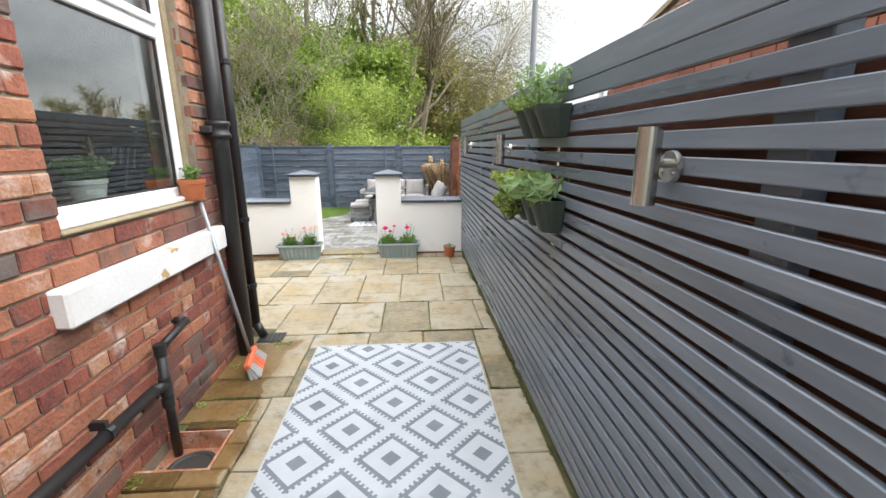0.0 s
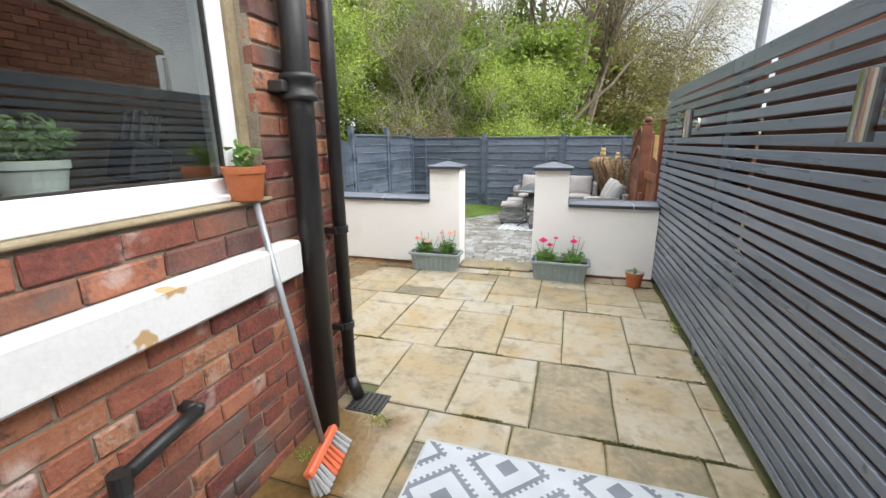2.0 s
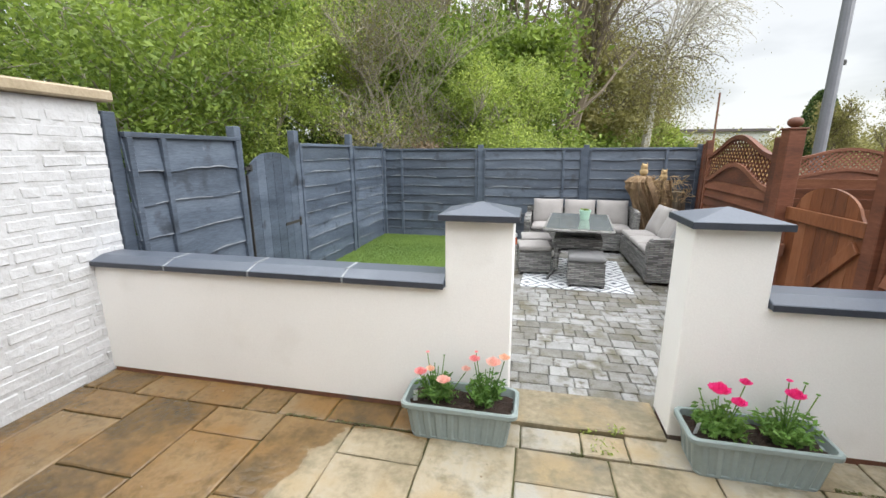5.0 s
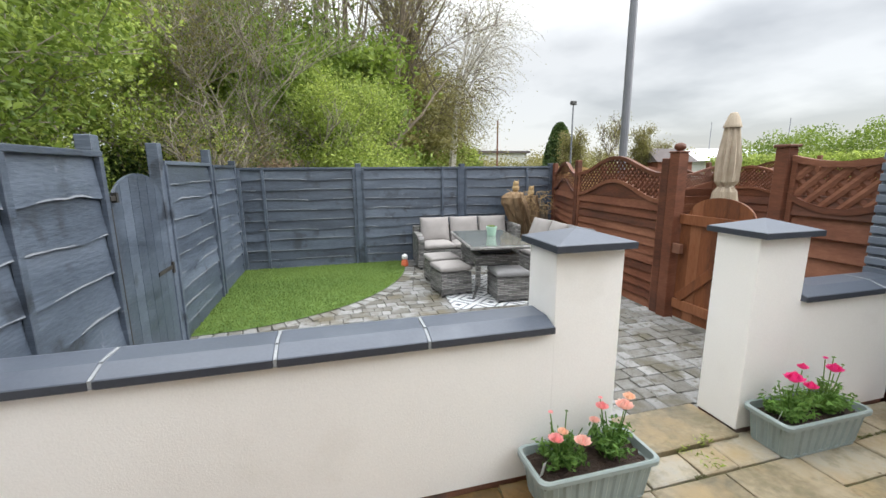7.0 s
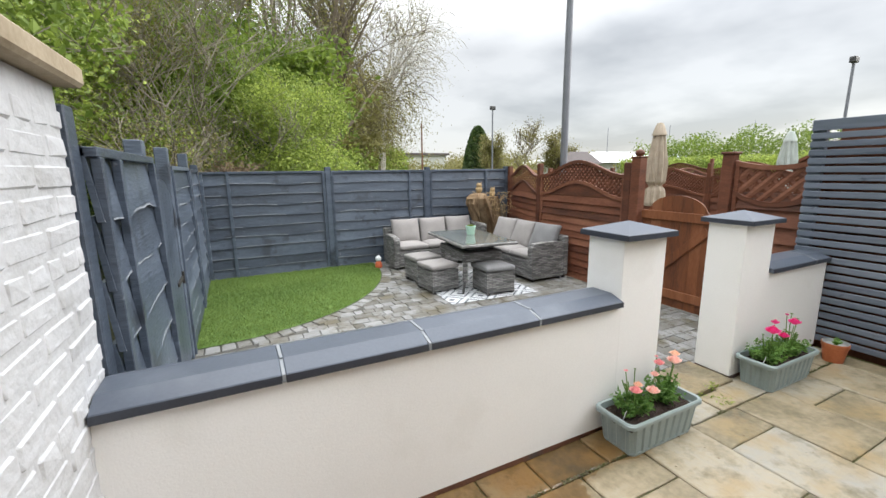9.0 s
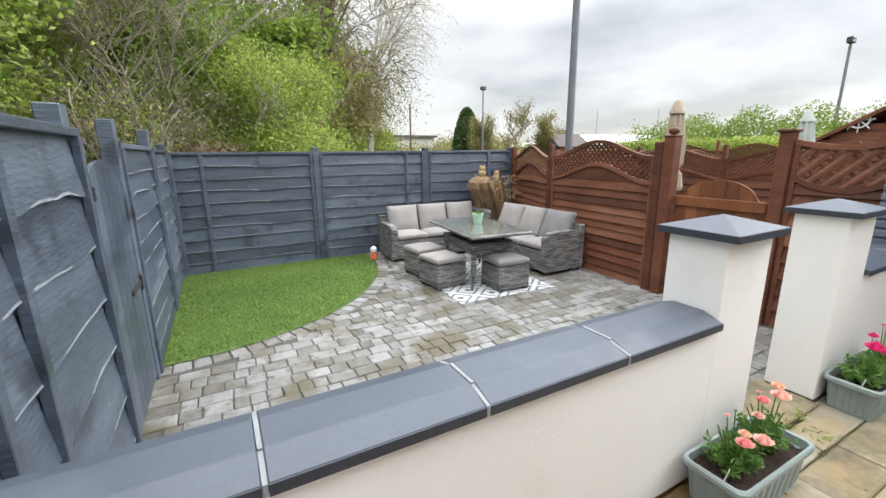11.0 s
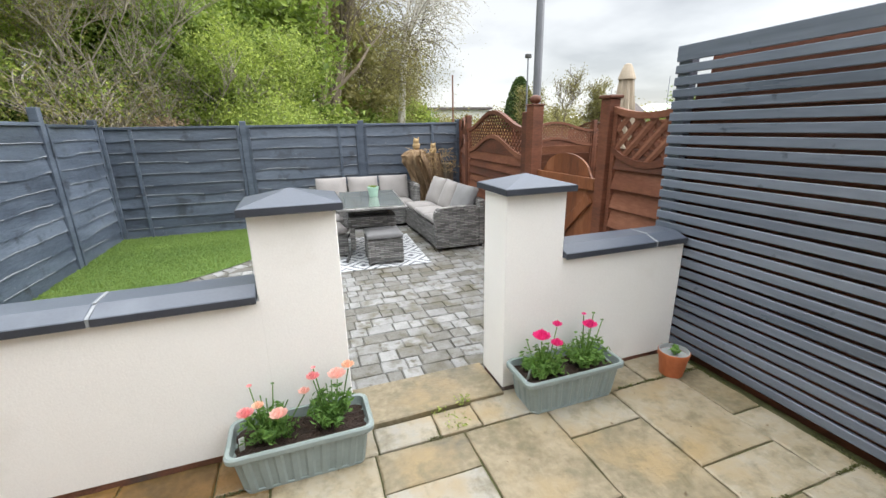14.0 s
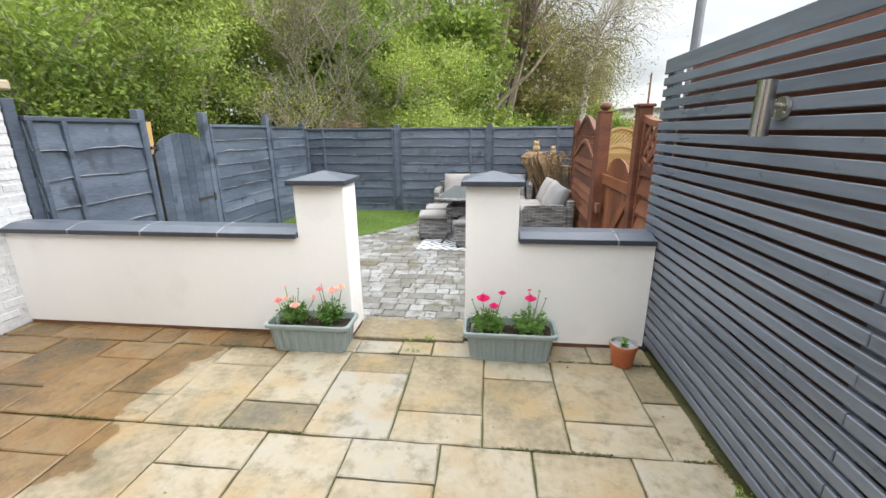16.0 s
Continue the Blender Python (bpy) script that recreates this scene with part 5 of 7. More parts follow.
tuft("herb", "broad leaved sage in the trough", 0.62, 2.18, 1.235, 0.16, 0.16, 80, 0.085, "leaf_sage", 33, aspect=0.42)
tuft("herb", "bright parsley in the trough", 0.62, 2.47, 1.235, 0.17, 0.17, 420, 0.042, "leaf_bright", 34)

tuft("herb", "trailing parsley over the trough edge", 0.585, 2.50, 1.12, 0.10, 0.17, 170, 0.042, "leaf_bright", 35)

# ---- garden furniture ----


def cushion_mesh(w, d, h, mat, puff=0.02, n=8):
    bm = bmesh.new()
    bmesh.ops.create_cube(bm, size=1)
    bmesh.ops.subdivide_edges(bm, edges=list(bm.edges), cuts=n, use_grid_fill=True)
    for v in bm.verts:
        x, y, z = v.co * 2
        k = (1 - abs(x) ** 4) * (1 - abs(y) ** 4)
        rx = 1 - 0.06 * abs(z) ** 3 - 0.02 * (1 - y * y)
        v.co = Vector((x * w / 2 * rx, y * d / 2 * (1 - 0.06 * abs(z) ** 3 - 0.02 * (1 - x * x)), z * (h / 2 * (0.72 + 0.28 * k) + puff * k)))
    return mesh_of("cushion", bm, mat, True)


def wbox(name, dims, parent, bevel=0.012, mat="wicker", m=None):
    bm = bmesh.new()
    bm_box(bm, *dims, bevel=bevel, m=m)
    return part(name, bm, M[mat], parent)


def stool(x, y, rot, mat, label):
    t = thing("stool", label, "stool", "wicker footstools", at=(x, y, FLOOR2))
    t.rotation_euler.z = radians(rot)
    wbox("body", (-0.195, 0.195, -0.195, 0.195, 0.03, 0.30), t)
    for sx in (-1, 1):
        for sy in (-1, 1):
            wbox("foot", (sx * 0.17 - 0.018, sx * 0.17 + 0.018, sy * 0.17 - 0.018, sy * 0.17 + 0.018, 0.0, 0.03), t, 0.002, "frame_dark")
    for sx in (-1, 1):
        for sy in (-1, 1):
            wbox("corner", (sx * 0.19 - 0.013, sx * 0.19 + 0.013, sy * 0.19 - 0.013, sy * 0.19 + 0.013, 0.02, 0.303), t, 0.006)
    c = new("seat_cushion", cushion_mesh(0.41, 0.41, 0.085, M[mat], 0.008))
    c.parent, c.location = t, (0, 0, 0.345)
    return t


stool(-1.13, 9.42, 6, "cushion", "grey wicker footstool with a pale cushion")
stool(-1.10, 9.98, 4, "cushion", "grey wicker footstool with a pale cushion")
stool(-0.53, 8.98, -4, "cushion_dark", "grey wicker footstool with a damp dark cushion")

table = thing("garden_table", "grey wicker dining table with a glass top", "table", at=(-0.58, 9.52, FLOOR2))
table.rotation_euler.z = radians(-6)
TW, TL = 0.40, 0.66
wbox("tabletop", (-TW, TW, -TL, TL, 0.63, 0.665), table)
bm = bmesh.new()
bm_box(bm, -TW + 0.03, TW - 0.03, -TL + 0.03, TL - 0.03, 0.6655, 0.674, bevel=0.002)
part("glass_top", bm, M["table_glass"], table, "rain specked tempered glass")
wbox("apron", (-TW + 0.12, TW - 0.12, -TL + 0.22, TL - 0.22, 0.40, 0.53), table)
wbox("lift_box", (-TW + 0.20, TW - 0.20, -TL + 0.30, TL - 0.30, 0.531, 0.629), table, 0.004, "frame_dark")
for sx in (-1, 1):
    for sy in (-1, 1):
        wbox("leg", (sx * 0.24 - 0.03, sx * 0.24 + 0.03, sy * 0.40 - 0.03, sy * 0.40 + 0.03, 0.12, 0.42), table)
        bm = bmesh.new()
        bm_cyl(bm, (sx * 0.24, sy * 0.40, 0.16), (sx * 0.33, sy * 0.54, 0.015), 0.016, seg=8)
        part("foot", bm, M["frame_dark"], table)
flower_pot("mint_pot", "mint green pot on the garden table", -0.50, 9.62, FLOOR2 + 0.675, 0.075, 0.125, M["mint"])
tuft("table_plant", "small trailing plant in the mint pot", -0.50, 9.62, FLOOR2 + 0.775, 0.05, 0.05, 40, 0.03, "leaf_mid", 41)


def sofa(x, y, rot, length, cushions, label, arms, back_h=0.63, arm_h=0.55):
    """Sofa along +x with its back to +y; arms: heights at each end."""
    t = thing("garden_sofa", label, "sofa", "wicker corner sofas", at=(x, y, FLOOR2))
    t.rotation_euler.z = radians(rot)
    D = 0.66
    wbox("base", (0.0, length, 0.0, D - 0.10, 0.04, 0.30), t)
    wbox("backrest", (0.0, length, D - 0.10, D, 0.04, back_h), t, 0.02)
    for k, a in enumerate(arms):
        if a:
            x0 = -0.005 if k == 0 else length - 0.095
            bm = bmesh.new()
            prof = [(-0.02, 0.04), (-0.03, a - 0.06), (0.02, a), (0.25, a + 0.015), (D - 0.14, a + 0.005), (D - 0.101, a - 0.01), (D - 0.101, 0.04)]
            f0 = [bm.verts.new((x0, p, z)) for p, z in prof]
            f1 = [bm.verts.new((x0 + 0.10, p, z)) for p, z in prof]
            bm.faces.new(f0), bm.faces.new(list(reversed(f1)))
            for i in range(len(prof)):
                bm.faces.new((f0[i], f0[(i + 1) % 7], f1[(i + 1) % 7], f1[i]))
            bmesh.ops.bevel(bm, geom=list(bm.edges), offset=0.01, segments=2, affect='EDGES')
            part("arm", bm, M["wicker"], t)
    for xx in (0.05, length - 0.05):
        for yy in (0.05, D - 0.05):
            wbox("foot", (xx - 0.018, xx + 0.018, yy - 0.018, yy + 0.018, 0.0, 0.045), t, 0.002, "frame_dark")
    x0, x1 = (0.10 if arms[0] else 0.01), length - (0.10 if arms[1] else 0.01)
    w = (x1 - x0) / cushions
    seat = cushion_mesh(w - 0.008, D - 0.13, 0.10, M["cushion"], 0.010)
    for k in range(cushions):
        c = new("seat_cushion", seat)
        c.parent, c.location = t, (x0 + (k + 0.5) * w, (D - 0.13) / 2 + 0.005, 0.352)
    return t, x0, w, D


def back_cushion(t, x, y, z, w, h, rx, rz=0, mat="cushion"):
    c = new("back_cushion", cushion_mesh(w, h, 0.13, M[mat], 0.025))
    c.parent, c.location, c.rotation_euler = t, (x, y, z), (radians(rx), 0, radians(rz))
    return c


s1, x0, w, D = sofa(-1.28, 10.70, -3, 1.62, 3, "grey wicker sofa with pale grey cushions against the fence", (0.53, 0.0))
for k in range(3):
    back_cushion(s1, x0 + (k + 0.5) * w, D - 0.20, 0.565, w - 0.02, 0.42, 72)
wbox("tall_arm", (1.62, 1.71, 0.02, 0.66, 0.04, 0.66), s1, 0.02)
s2, x0, w, D = sofa(0.17, 10.62, -90, 1.58, 3, "grey wicker sofa with pale grey cushions beside the brown fence", (0.0, 0.55))
for k, rz in enumerate((6, -3, 4)):
    back_cushion(s2, x0 + (k + 0.5) * w, D - 0.20 + 0.01 * k, 0.57, w - 0.01, 0.43, 66, rz, "cushion_dark" if k == 2 else "cushion")

grug = thing("garden_rug", "white and charcoal patterned outdoor rug under the table", "rug", at=(-0.62, 9.42, FLOOR2))
grug.rotation_euler.z = radians(-3)
bm = bmesh.new()
bm_box(bm, -0.62, 0.62, -0.72, 0.72, 0.003, 0.010, bevel=0.002)
part("weave", bm, M["rug_garden"], grug)

# old tree stump with two carved owls, and a small garden ornament
stump = thing("tree_stump", "gnarled old stump with twigs beside the fence", "stump", at=(0.66, 11.06, FLOOR2))


def trunk_mesh(name, rings, seg, seed, mat, parent, rough=0.12):
    bm = bmesh.new()
    rows = []
    for (cx, cy, z, r) in rings:
        rows.append([bm.verts.new((cx + r * (1 + rough * noise.noise(Vector((3 * math.cos(6.283 * k / seg), 3 * math.sin(6.283 * k / seg), z * 2.6 + seed))) + 0.09 * math.sin(k * 1.9 + seed + z * 4) + 0.10 * math.sin(k * 3.3 + z * 11) + 0.10 * noise.noise(Vector((k * 0.9, z * 14, seed)))) * math.cos(6.283 * k / seg) * 1.0,
                                   cy + r * (1 + rough * 2 * noise.noise(Vector((4 * math.cos(6.283 * k / seg), 4 * math.sin(6.283 * k / seg), z * 1.2 + seed + 7)))) * math.sin(6.283 * k / seg), z)) for k in range(seg)])
    for a, b in zip(rows, rows[1:]):
        for k in range(seg):
            bm.faces.new((a[k], a[(k + 1) % seg], b[(k + 1) % seg], b[k]))
    bm.faces.new(rows[-1]), bm.faces.new(list(reversed(rows[0])))
    return part(name, bm, mat, parent)


trunk_mesh("trunk", [(0.12, 0, 0, 0.30), (0.11, 0, 0.18, 0.24), (0.07, 0, 0.38, 0.20), (0.02, 0, 0.55, 0.19), (-0.05, 0, 0.72, 0.19), (-0.11, -0.01, 0.86, 0.20), (-0.17, -0.02, 0.98, 0.21), (-0.20, -0.02, 1.08, 0.19), (-0.17, -0.02, 1.14, 0.15), (-0.16, -0.02, 1.17, 0.09)], 48, 1.0, M["bark_log"], stump, 0.5)
trunk_mesh("trunk", [(0.10, 0.02, 0.2, 0.2), (0.12, 0.02, 0.6, 0.16), (0.12, 0.0, 0.95, 0.15), (0.13, 0.0, 1.10, 0.11)], 34, 4.0, M["bark_log"], stump, 0.5)
trunk_mesh("trunk", [(0.36, 0.1, 0, 0.18), (0.38, 0.1, 0.5, 0.15), (0.37, 0.1, 0.92, 0.13)], 20, 9.0, M["bark"], stump, 0.3)
bm = bmesh.new()
bm_cyl(bm, (-0.14, -0.05, 0.98), (-0.30, -0.13, 1.04), 0.10, 0.075, seg=14)
part("knot", bm, M["bark_log"], stump)
bm = bmesh.new()
g = np.random.default_rng(51)
for k in range(70):
    a = g.uniform(-0.3, 0.45)
    p = Vector((a, g.uniform(-0.2, 0.0), g.uniform(0.85, 1.18)))
    for i in range(4):
        q = p + Vector((g.normal(0, 0.05), g.normal(0, 0.03), g.normal(-0.02, 0.04)))
        bm_cyl(bm, p, q, 0.004, 0.003, seg=4)
        p = q
part("vine_twig", bm, M["owl"], stump)
for x, z, s in ((0.50, 1.07, 1.0), (0.79, 1.00, 0.9)):
    o = thing("owl_ornament", "small carved wooden owl on the stump", "ornament", "carved owls", at=(x, 11.03, z))
    bm = bmesh.new()
    bm_lathe(bm, [(0.035 * s, 0), (0.058 * s, 0.03 * s), (0.062 * s, 0.07 * s), (0.046 * s, 0.105 * s), (0.05 * s, 0.13 * s), (0.046 * s, 0.16 * s), (0.02 * s, 0.178 * s)], 14)
    for sx in (-1, 1):
        bm_cyl(bm, (sx * 0.028 * s, -0.02, 0.165 * s), (sx * 0.04 * s, -0.02, 0.20 * s), 0.014 * s, 0.003, seg=6)
        bm_cyl(bm, (sx * 0.02 * s, -0.055 * s, 0.135 * s), (sx * 0.02 * s, -0.035 * s, 0.135 * s), 0.015 * s, seg=10)
    part("carving", bm, M["owl"], o)
gn = thing("garden_ornament", "little red and white ornament by the sofa", "ornament", at=(-1.44, 11.05, FLOOR2))
bm = bmesh.new()
bm_lathe(bm, [(0.055, 0), (0.06, 0.03), (0.05, 0.08), (0.03, 0.12)], 14)
part("base", bm, M["orange"], gn)
bm = bmesh.new()
bm_lathe(bm, [(0.03, 0.11), (0.05, 0.13), (0.048, 0.17), (0.02, 0.20)], 14)
part("top", bm, M["pvc_white"], gn)

# ---- lawn ----
LX, LY, LA, LB = -3.92, 11.44, 2.50, 2.72


def lawn_in(x, y):
    return ((x - LX) / LA) ** 2 + ((LY - y) / LB) ** 2 < 1 and x > LX and y < LY


lawn = thing("lawn", "bright green artificial turf in the fence corner", "lawn", kind="structure")
bm = bmesh.new()
arc = [bm.verts.new((LX + LA * math.cos(a), LY - LB * math.sin(a), FLOOR2 + 0.004)) for a in [math.pi / 2 * k / 24 for k in range(25)]]
bm.faces.new([bm.verts.new((LX, LY, FLOOR2 + 0.004))] + arc)
part("turf", bm, M["grass_base"], lawn)
g = np.random.default_rng(61)
nb = 42000
px, py = g.uniform(LX, LX + LA, nb * 2), g.uniform(LY - LB, LY, nb * 2)
keep = ((px - LX) / LA) ** 2 + ((LY - py) / LB) ** 2 < 0.995
px, py = px[keep][:nb], py[keep][:nb]
nb = len(px)
aa = g.uniform(0, 6.283, nb); hh = g.uniform(0.012, 0.03, nb)
base = np.stack([px, py, np.full(nb, FLOOR2 + 0.003)], 1)
side_v = np.stack([np.cos(aa), np.sin(aa), np.zeros(nb)], 1) * 0.0035
tip = base + np.stack([g.normal(0, 0.012, nb), g.normal(0, 0.012, nb), hh], 1)
v = np.stack([base - side_v, base + side_v, tip], 1).reshape(-1, 3)
pydata("blades", v.tolist(), np.arange(nb * 3).reshape(-1, 3).tolist(), M["leaf_grass"], lawn, kind="stuff")

# ---- neighbours ----
nh = thing("neighbour_house", "red brick house end with a sloping roof edge", "house")
def verge(y):
    return 2.60 + 0.26 * (6.3 - y)
bm = bmesh.new()
f = bm.faces.new([bm.verts.new((2.82, y, z)) for y, z in ((6.3, -0.3), (6.3, verge(6.3)), (-3.0, verge(-3.0)), (-3.0, -0.3))])
ex = bmesh.ops.extrude_face_region(bm, geom=[f])
for q in ex["geom"]:
    if isinstance(q, bmesh.types.BMVert):
        q.co.x += 4.2
part("wall", bm, M["mortar"], nh)
bm = bmesh.new()
f = bm.faces.new([bm.verts.new((2.775, y, z)) for y, z in ((6.4, verge(6.4) - 0.005), (6.4, verge(6.4) + 0.05), (-3.2, verge(-3.2) + 0.05), (-3.2, verge(-3.2) - 0.005))])
ex = bmesh.ops.extrude_face_region(bm, geom=[f])
for q in ex["geom"]:
    if isinstance(q, bmesh.types.BMVert):
        q.co.x += 4.4
part("roof", bm, M["stone_cap"], nh)
bm = bmesh.new()
bm_cyl(bm, (2.76, 6.38, -0.2), (2.76, 6.38, 2.52), 0.035, seg=12)
part("downpipe", bm, M["pvc_white"], nh)

nf = thing("neighbour_fence", "red brown fence with wavy lattice tops next door", "fence", "neighbour fences")
for k in range(5):
    y = 4.2 + k * 1.86
    fence_post(nf, 5.2, y - 0.04, 1.56, 0.08, M["fence_brown"])
    lattice_panel(nf, pose(5.2, y, 0, 0, 0, 90), 1.78, -0.2, 0.92, 0.16, 1.28, 0.18, "omega", M["fence_brown"], 8)
nf2 = thing("neighbour_fence", "further red brown lattice topped fence next door", "fence", "neighbour fences")
for k in range(4):
    y = 6.2 + k * 1.86
    fence_post(nf2, 8.6, y - 0.04, 1.72, 0.08, M["fence_brown"])
    lattice_panel(nf2, pose(8.6, y, 0, 0, 0, 90), 1.78, -0.2, 1.0, 0.16, 1.42, 0.18, "omega", M["fence_brown"], 8)
nf3 = thing("neighbour_fence", "tan and brown lattice topped fence at the end of next door", "fence", "neighbour fences")
for k in range(4):
    x = 1.55 + (0.98 + (k - 1) * 1.84 if k else 0)
    wood = M["fence_tan"] if k == 0 else M["fence_brown"]
    fence_post(nf3, x, 11.46, 1.5, 0.08, wood)
    lattice_panel(nf3, pose(x + 0.04, 11.46, 0), 0.90 if k == 0 else 1.76, -0.2, 1.02, 0.14, 1.30, 0.16, "omega", wood, 8)


def parasol(label, x, y, z0, z1, mat):
    t = thing("parasol", label, "parasol", "folded parasols", at=(x, y, 0))
    bm = bmesh.new()
    bm_cyl(bm, (0, 0, -0.25), (0, 0, z1 - 0.02), 0.019, seg=10)
    part("pole", bm, M["pole_grey"], t)
    bm = bmesh.new()
    rows = []
    N = 32
    for z, r in ((z0, 0.15), (z0 + 0.06, 0.165), (z0 + 0.28, 0.14), (z0 + 0.36, 0.095), (z0 + 0.44, 0.145), (z0 + 0.75, 0.15), (z0 + 1.1, 0.11), (z1 - 0.16, 0.085)):
        rows.append([bm.verts.new(((r * (1 + 0.22 * math.cos(8 * 6.283 * k / N + z * 2))) * math.cos(6.283 * k / N), (r * (1 + 0.22 * math.cos(8 * 6.283 * k / N + z * 2))) * math.sin(6.283 * k / N), z)) for k in range(N)])
    for a, b in zip(rows, rows[1:]):
        for k in range(N):
            bm.faces.new((a[k], a[(k + 1) % N], b[(k + 1) % N], b[k]))
    part("canopy", bm, mat, t)
    bm = bmesh.new()
    bm_lathe(bm, [(0.125, z1 - 0.22), (0.12, z1 - 0.19), (0.075, z1 - 0.06), (0.05, z1 - 0.01), (0.02, z1)], 16)
    part("top_flap", bm, mat, t)
    bm = bmesh.new()
    bm_lathe(bm, [(0.10, z0 + 0.34), (0.108, z0 + 0.345), (0.108, z0 + 0.375), (0.10, z0 + 0.38)], 16)
    part("tie", bm, mat, t)
    return t


parasol("folded beige cloth parasol next door", 3.40, 9.62, 0.80, 2.27, M["parasol"])
parasol("folded pale green parasol two gardens away", 7.23, 9.34, 0.85, 2.22, M["parasol_pale"])

shed = thing("garden_shed", "brown clapboard summerhouse with a pitched roof", "shed", at=(9.4, 8.2, -0.25))
for k in range(14):
    z = 0.16 * k
    hw = 1.9 if z < 1.7 else 1.9 * (1 - (z - 1.7) / 1.05)
    if hw > 0.15:
        box_part("board", (-0.02 - 0.006 * (k % 2), 2.4, -hw, hw, z, z + 0.162), M["fence_brown"], shed, 0.004)
for s in (-1, 1):
    bm = bmesh.new()
    vs = [bm.verts.new(c) for c in ((-0.15, s * 2.15, 1.62), (2.6, s * 2.15, 1.62), (2.6, 0, 2.86), (-0.15, 0, 2.86), (-0.15, s * 2.15, 1.70), (2.6, s * 2.15, 1.70), (2.6, 0, 2.95), (-0.15, 0, 2.95))]
    for q in ((0, 1, 2, 3), (4, 7, 6, 5), (0, 4, 5, 1), (3, 2, 6, 7), (0, 3, 7, 4), (1, 5, 6, 2)):
        bm.faces.new([vs[i] for i in q])
    part("roof_slope", bm, M["fence_brown"], shed)
wheel = thing("ship_wheel", "white decorative ship wheel hung on the shed", "ornament", at=(9.30, 9.20, 2.08))
bm = bmesh.new()
for k in range(20):
    a, b = 6.283 * k / 20, 6.283 * (k + 1) / 20
    bm_cyl(bm, (0, 0.17 * math.cos(a), 0.17 * math.sin(a)), (0, 0.17 * math.cos(b), 0.17 * math.sin(b)), 0.02, seg=6)
part("rim", bm, M["pvc_white"], wheel)
for k in range(8):
    a = 6.283 * k / 8
    bm = bmesh.new()
    bm_cyl(bm, (0, 0, 0), (0, 0.27 * math.cos(a), 0.27 * math.sin(a)), 0.012, seg=6)
    part("spoke", bm, M["pvc_white"], wheel)
bm = bmesh.new()
bm_cyl(bm, (-0.03, 0, 0), (0.06, 0, 0), 0.05, seg=12)
part("hub", bm, M["rust"], wheel)

# ---- street furniture and far buildings ----


def street_lamp(label, x, y, h, r, mat, head=True):
    t = thing("street_lamp", label, "street lamp", at=(x, y, -0.26))
    bm = bmesh.new()
    bm_cyl(bm, (0, 0, 0), (0, 0, h + 0.26), r, r * 0.75, seg=12)
    part("column", bm, mat, t)
    if head:
        bm = bmesh.new()
        bm_box(bm, -0.25, 0.25, -0.14, 0.14, h + 0.1, h + 0.42, bevel=0.04)
        part("lantern", bm, M["frame_dark"], t)
    return t


street_lamp("tall grey steel lamp column behind the fence", 3.25, 11.86, 9.0, 0.085, M["pole_grey"])
street_lamp("distant grey floodlight column", 17.7, 36.8, 6.9, 0.08, M["pole_grey"])
street_lamp("distant floodlight column by the hedges", 27.1, 15.8, 7.1, 0.09, M["pole_grey"])
street_lamp("rusty red brown steel post", 12.6, 41.0, 5.8, 0.09, M["rust"], False)
for x, y, h in ((60, 62, 9), (72, 58, 9.5), (85, 50, 10), (96, 40, 10), (55, 70, 8)):
    street_lamp("thin far off street lamp", x, y, h, 0.07, M["pole_grey"], False)
wr = thing("warehouse", "long low white roofed industrial building far off", "building")
bm = bmesh.new()
bm_box(bm, 46, 82, 52, 75, -0.3, 2.4)
part("wall", bm, M["plaster"], wr)
bm = bmesh.new()
vs = [bm.verts.new(c) for c in ((45, 51, 2.4), (83, 51, 2.4), (83, 76, 2.4), (45, 76, 2.4), (58, 62, 4.6), (76, 62, 4.6))]
for q in ((0, 1, 5, 4), (1, 2, 5), (2, 3, 4, 5), (3, 0, 4)):
    bm.faces.new([vs[i] for i in q])
part("roof", bm, M["far_white"], wr)
fb = thing("far_building", "flat roofed building beyond the trees", "building")
bm = bmesh.new()
bm_box(bm, 22, 34, 78, 90, -0.3, 4.4)
part("wall", bm, M["plaster"], fb)
bm = bmesh.new()
bm_box(bm, 21.5, 34.5, 77.5, 90.5, 4.4, 4.8)
part("roof", bm, M["roof"], fb)
fh = thing("far_house", "dark tiled house roof beyond the fences", "house")
bm = bmesh.new()
bm_box(bm, 27, 31, 37, 40, -0.3, 2.0)
part("wall", bm, M["brick_far"], fh)
bm = bmesh.new()
vs = [bm.verts.new(c) for c in ((26.6, 36.6, 2.0), (31.4, 36.6, 2.0), (31.4, 40.4, 2.0), (26.6, 40.4, 2.0), (26.9, 38.5, 3.3), (31.1, 38.5, 3.3))]
for q in ((0, 1, 5, 4), (1, 2, 5), (2, 3, 4, 5), (3, 0, 4)):
    bm.faces.new([vs[i] for i in q])
part("roof", bm, M["roof"], fh)

# ---- woods ----


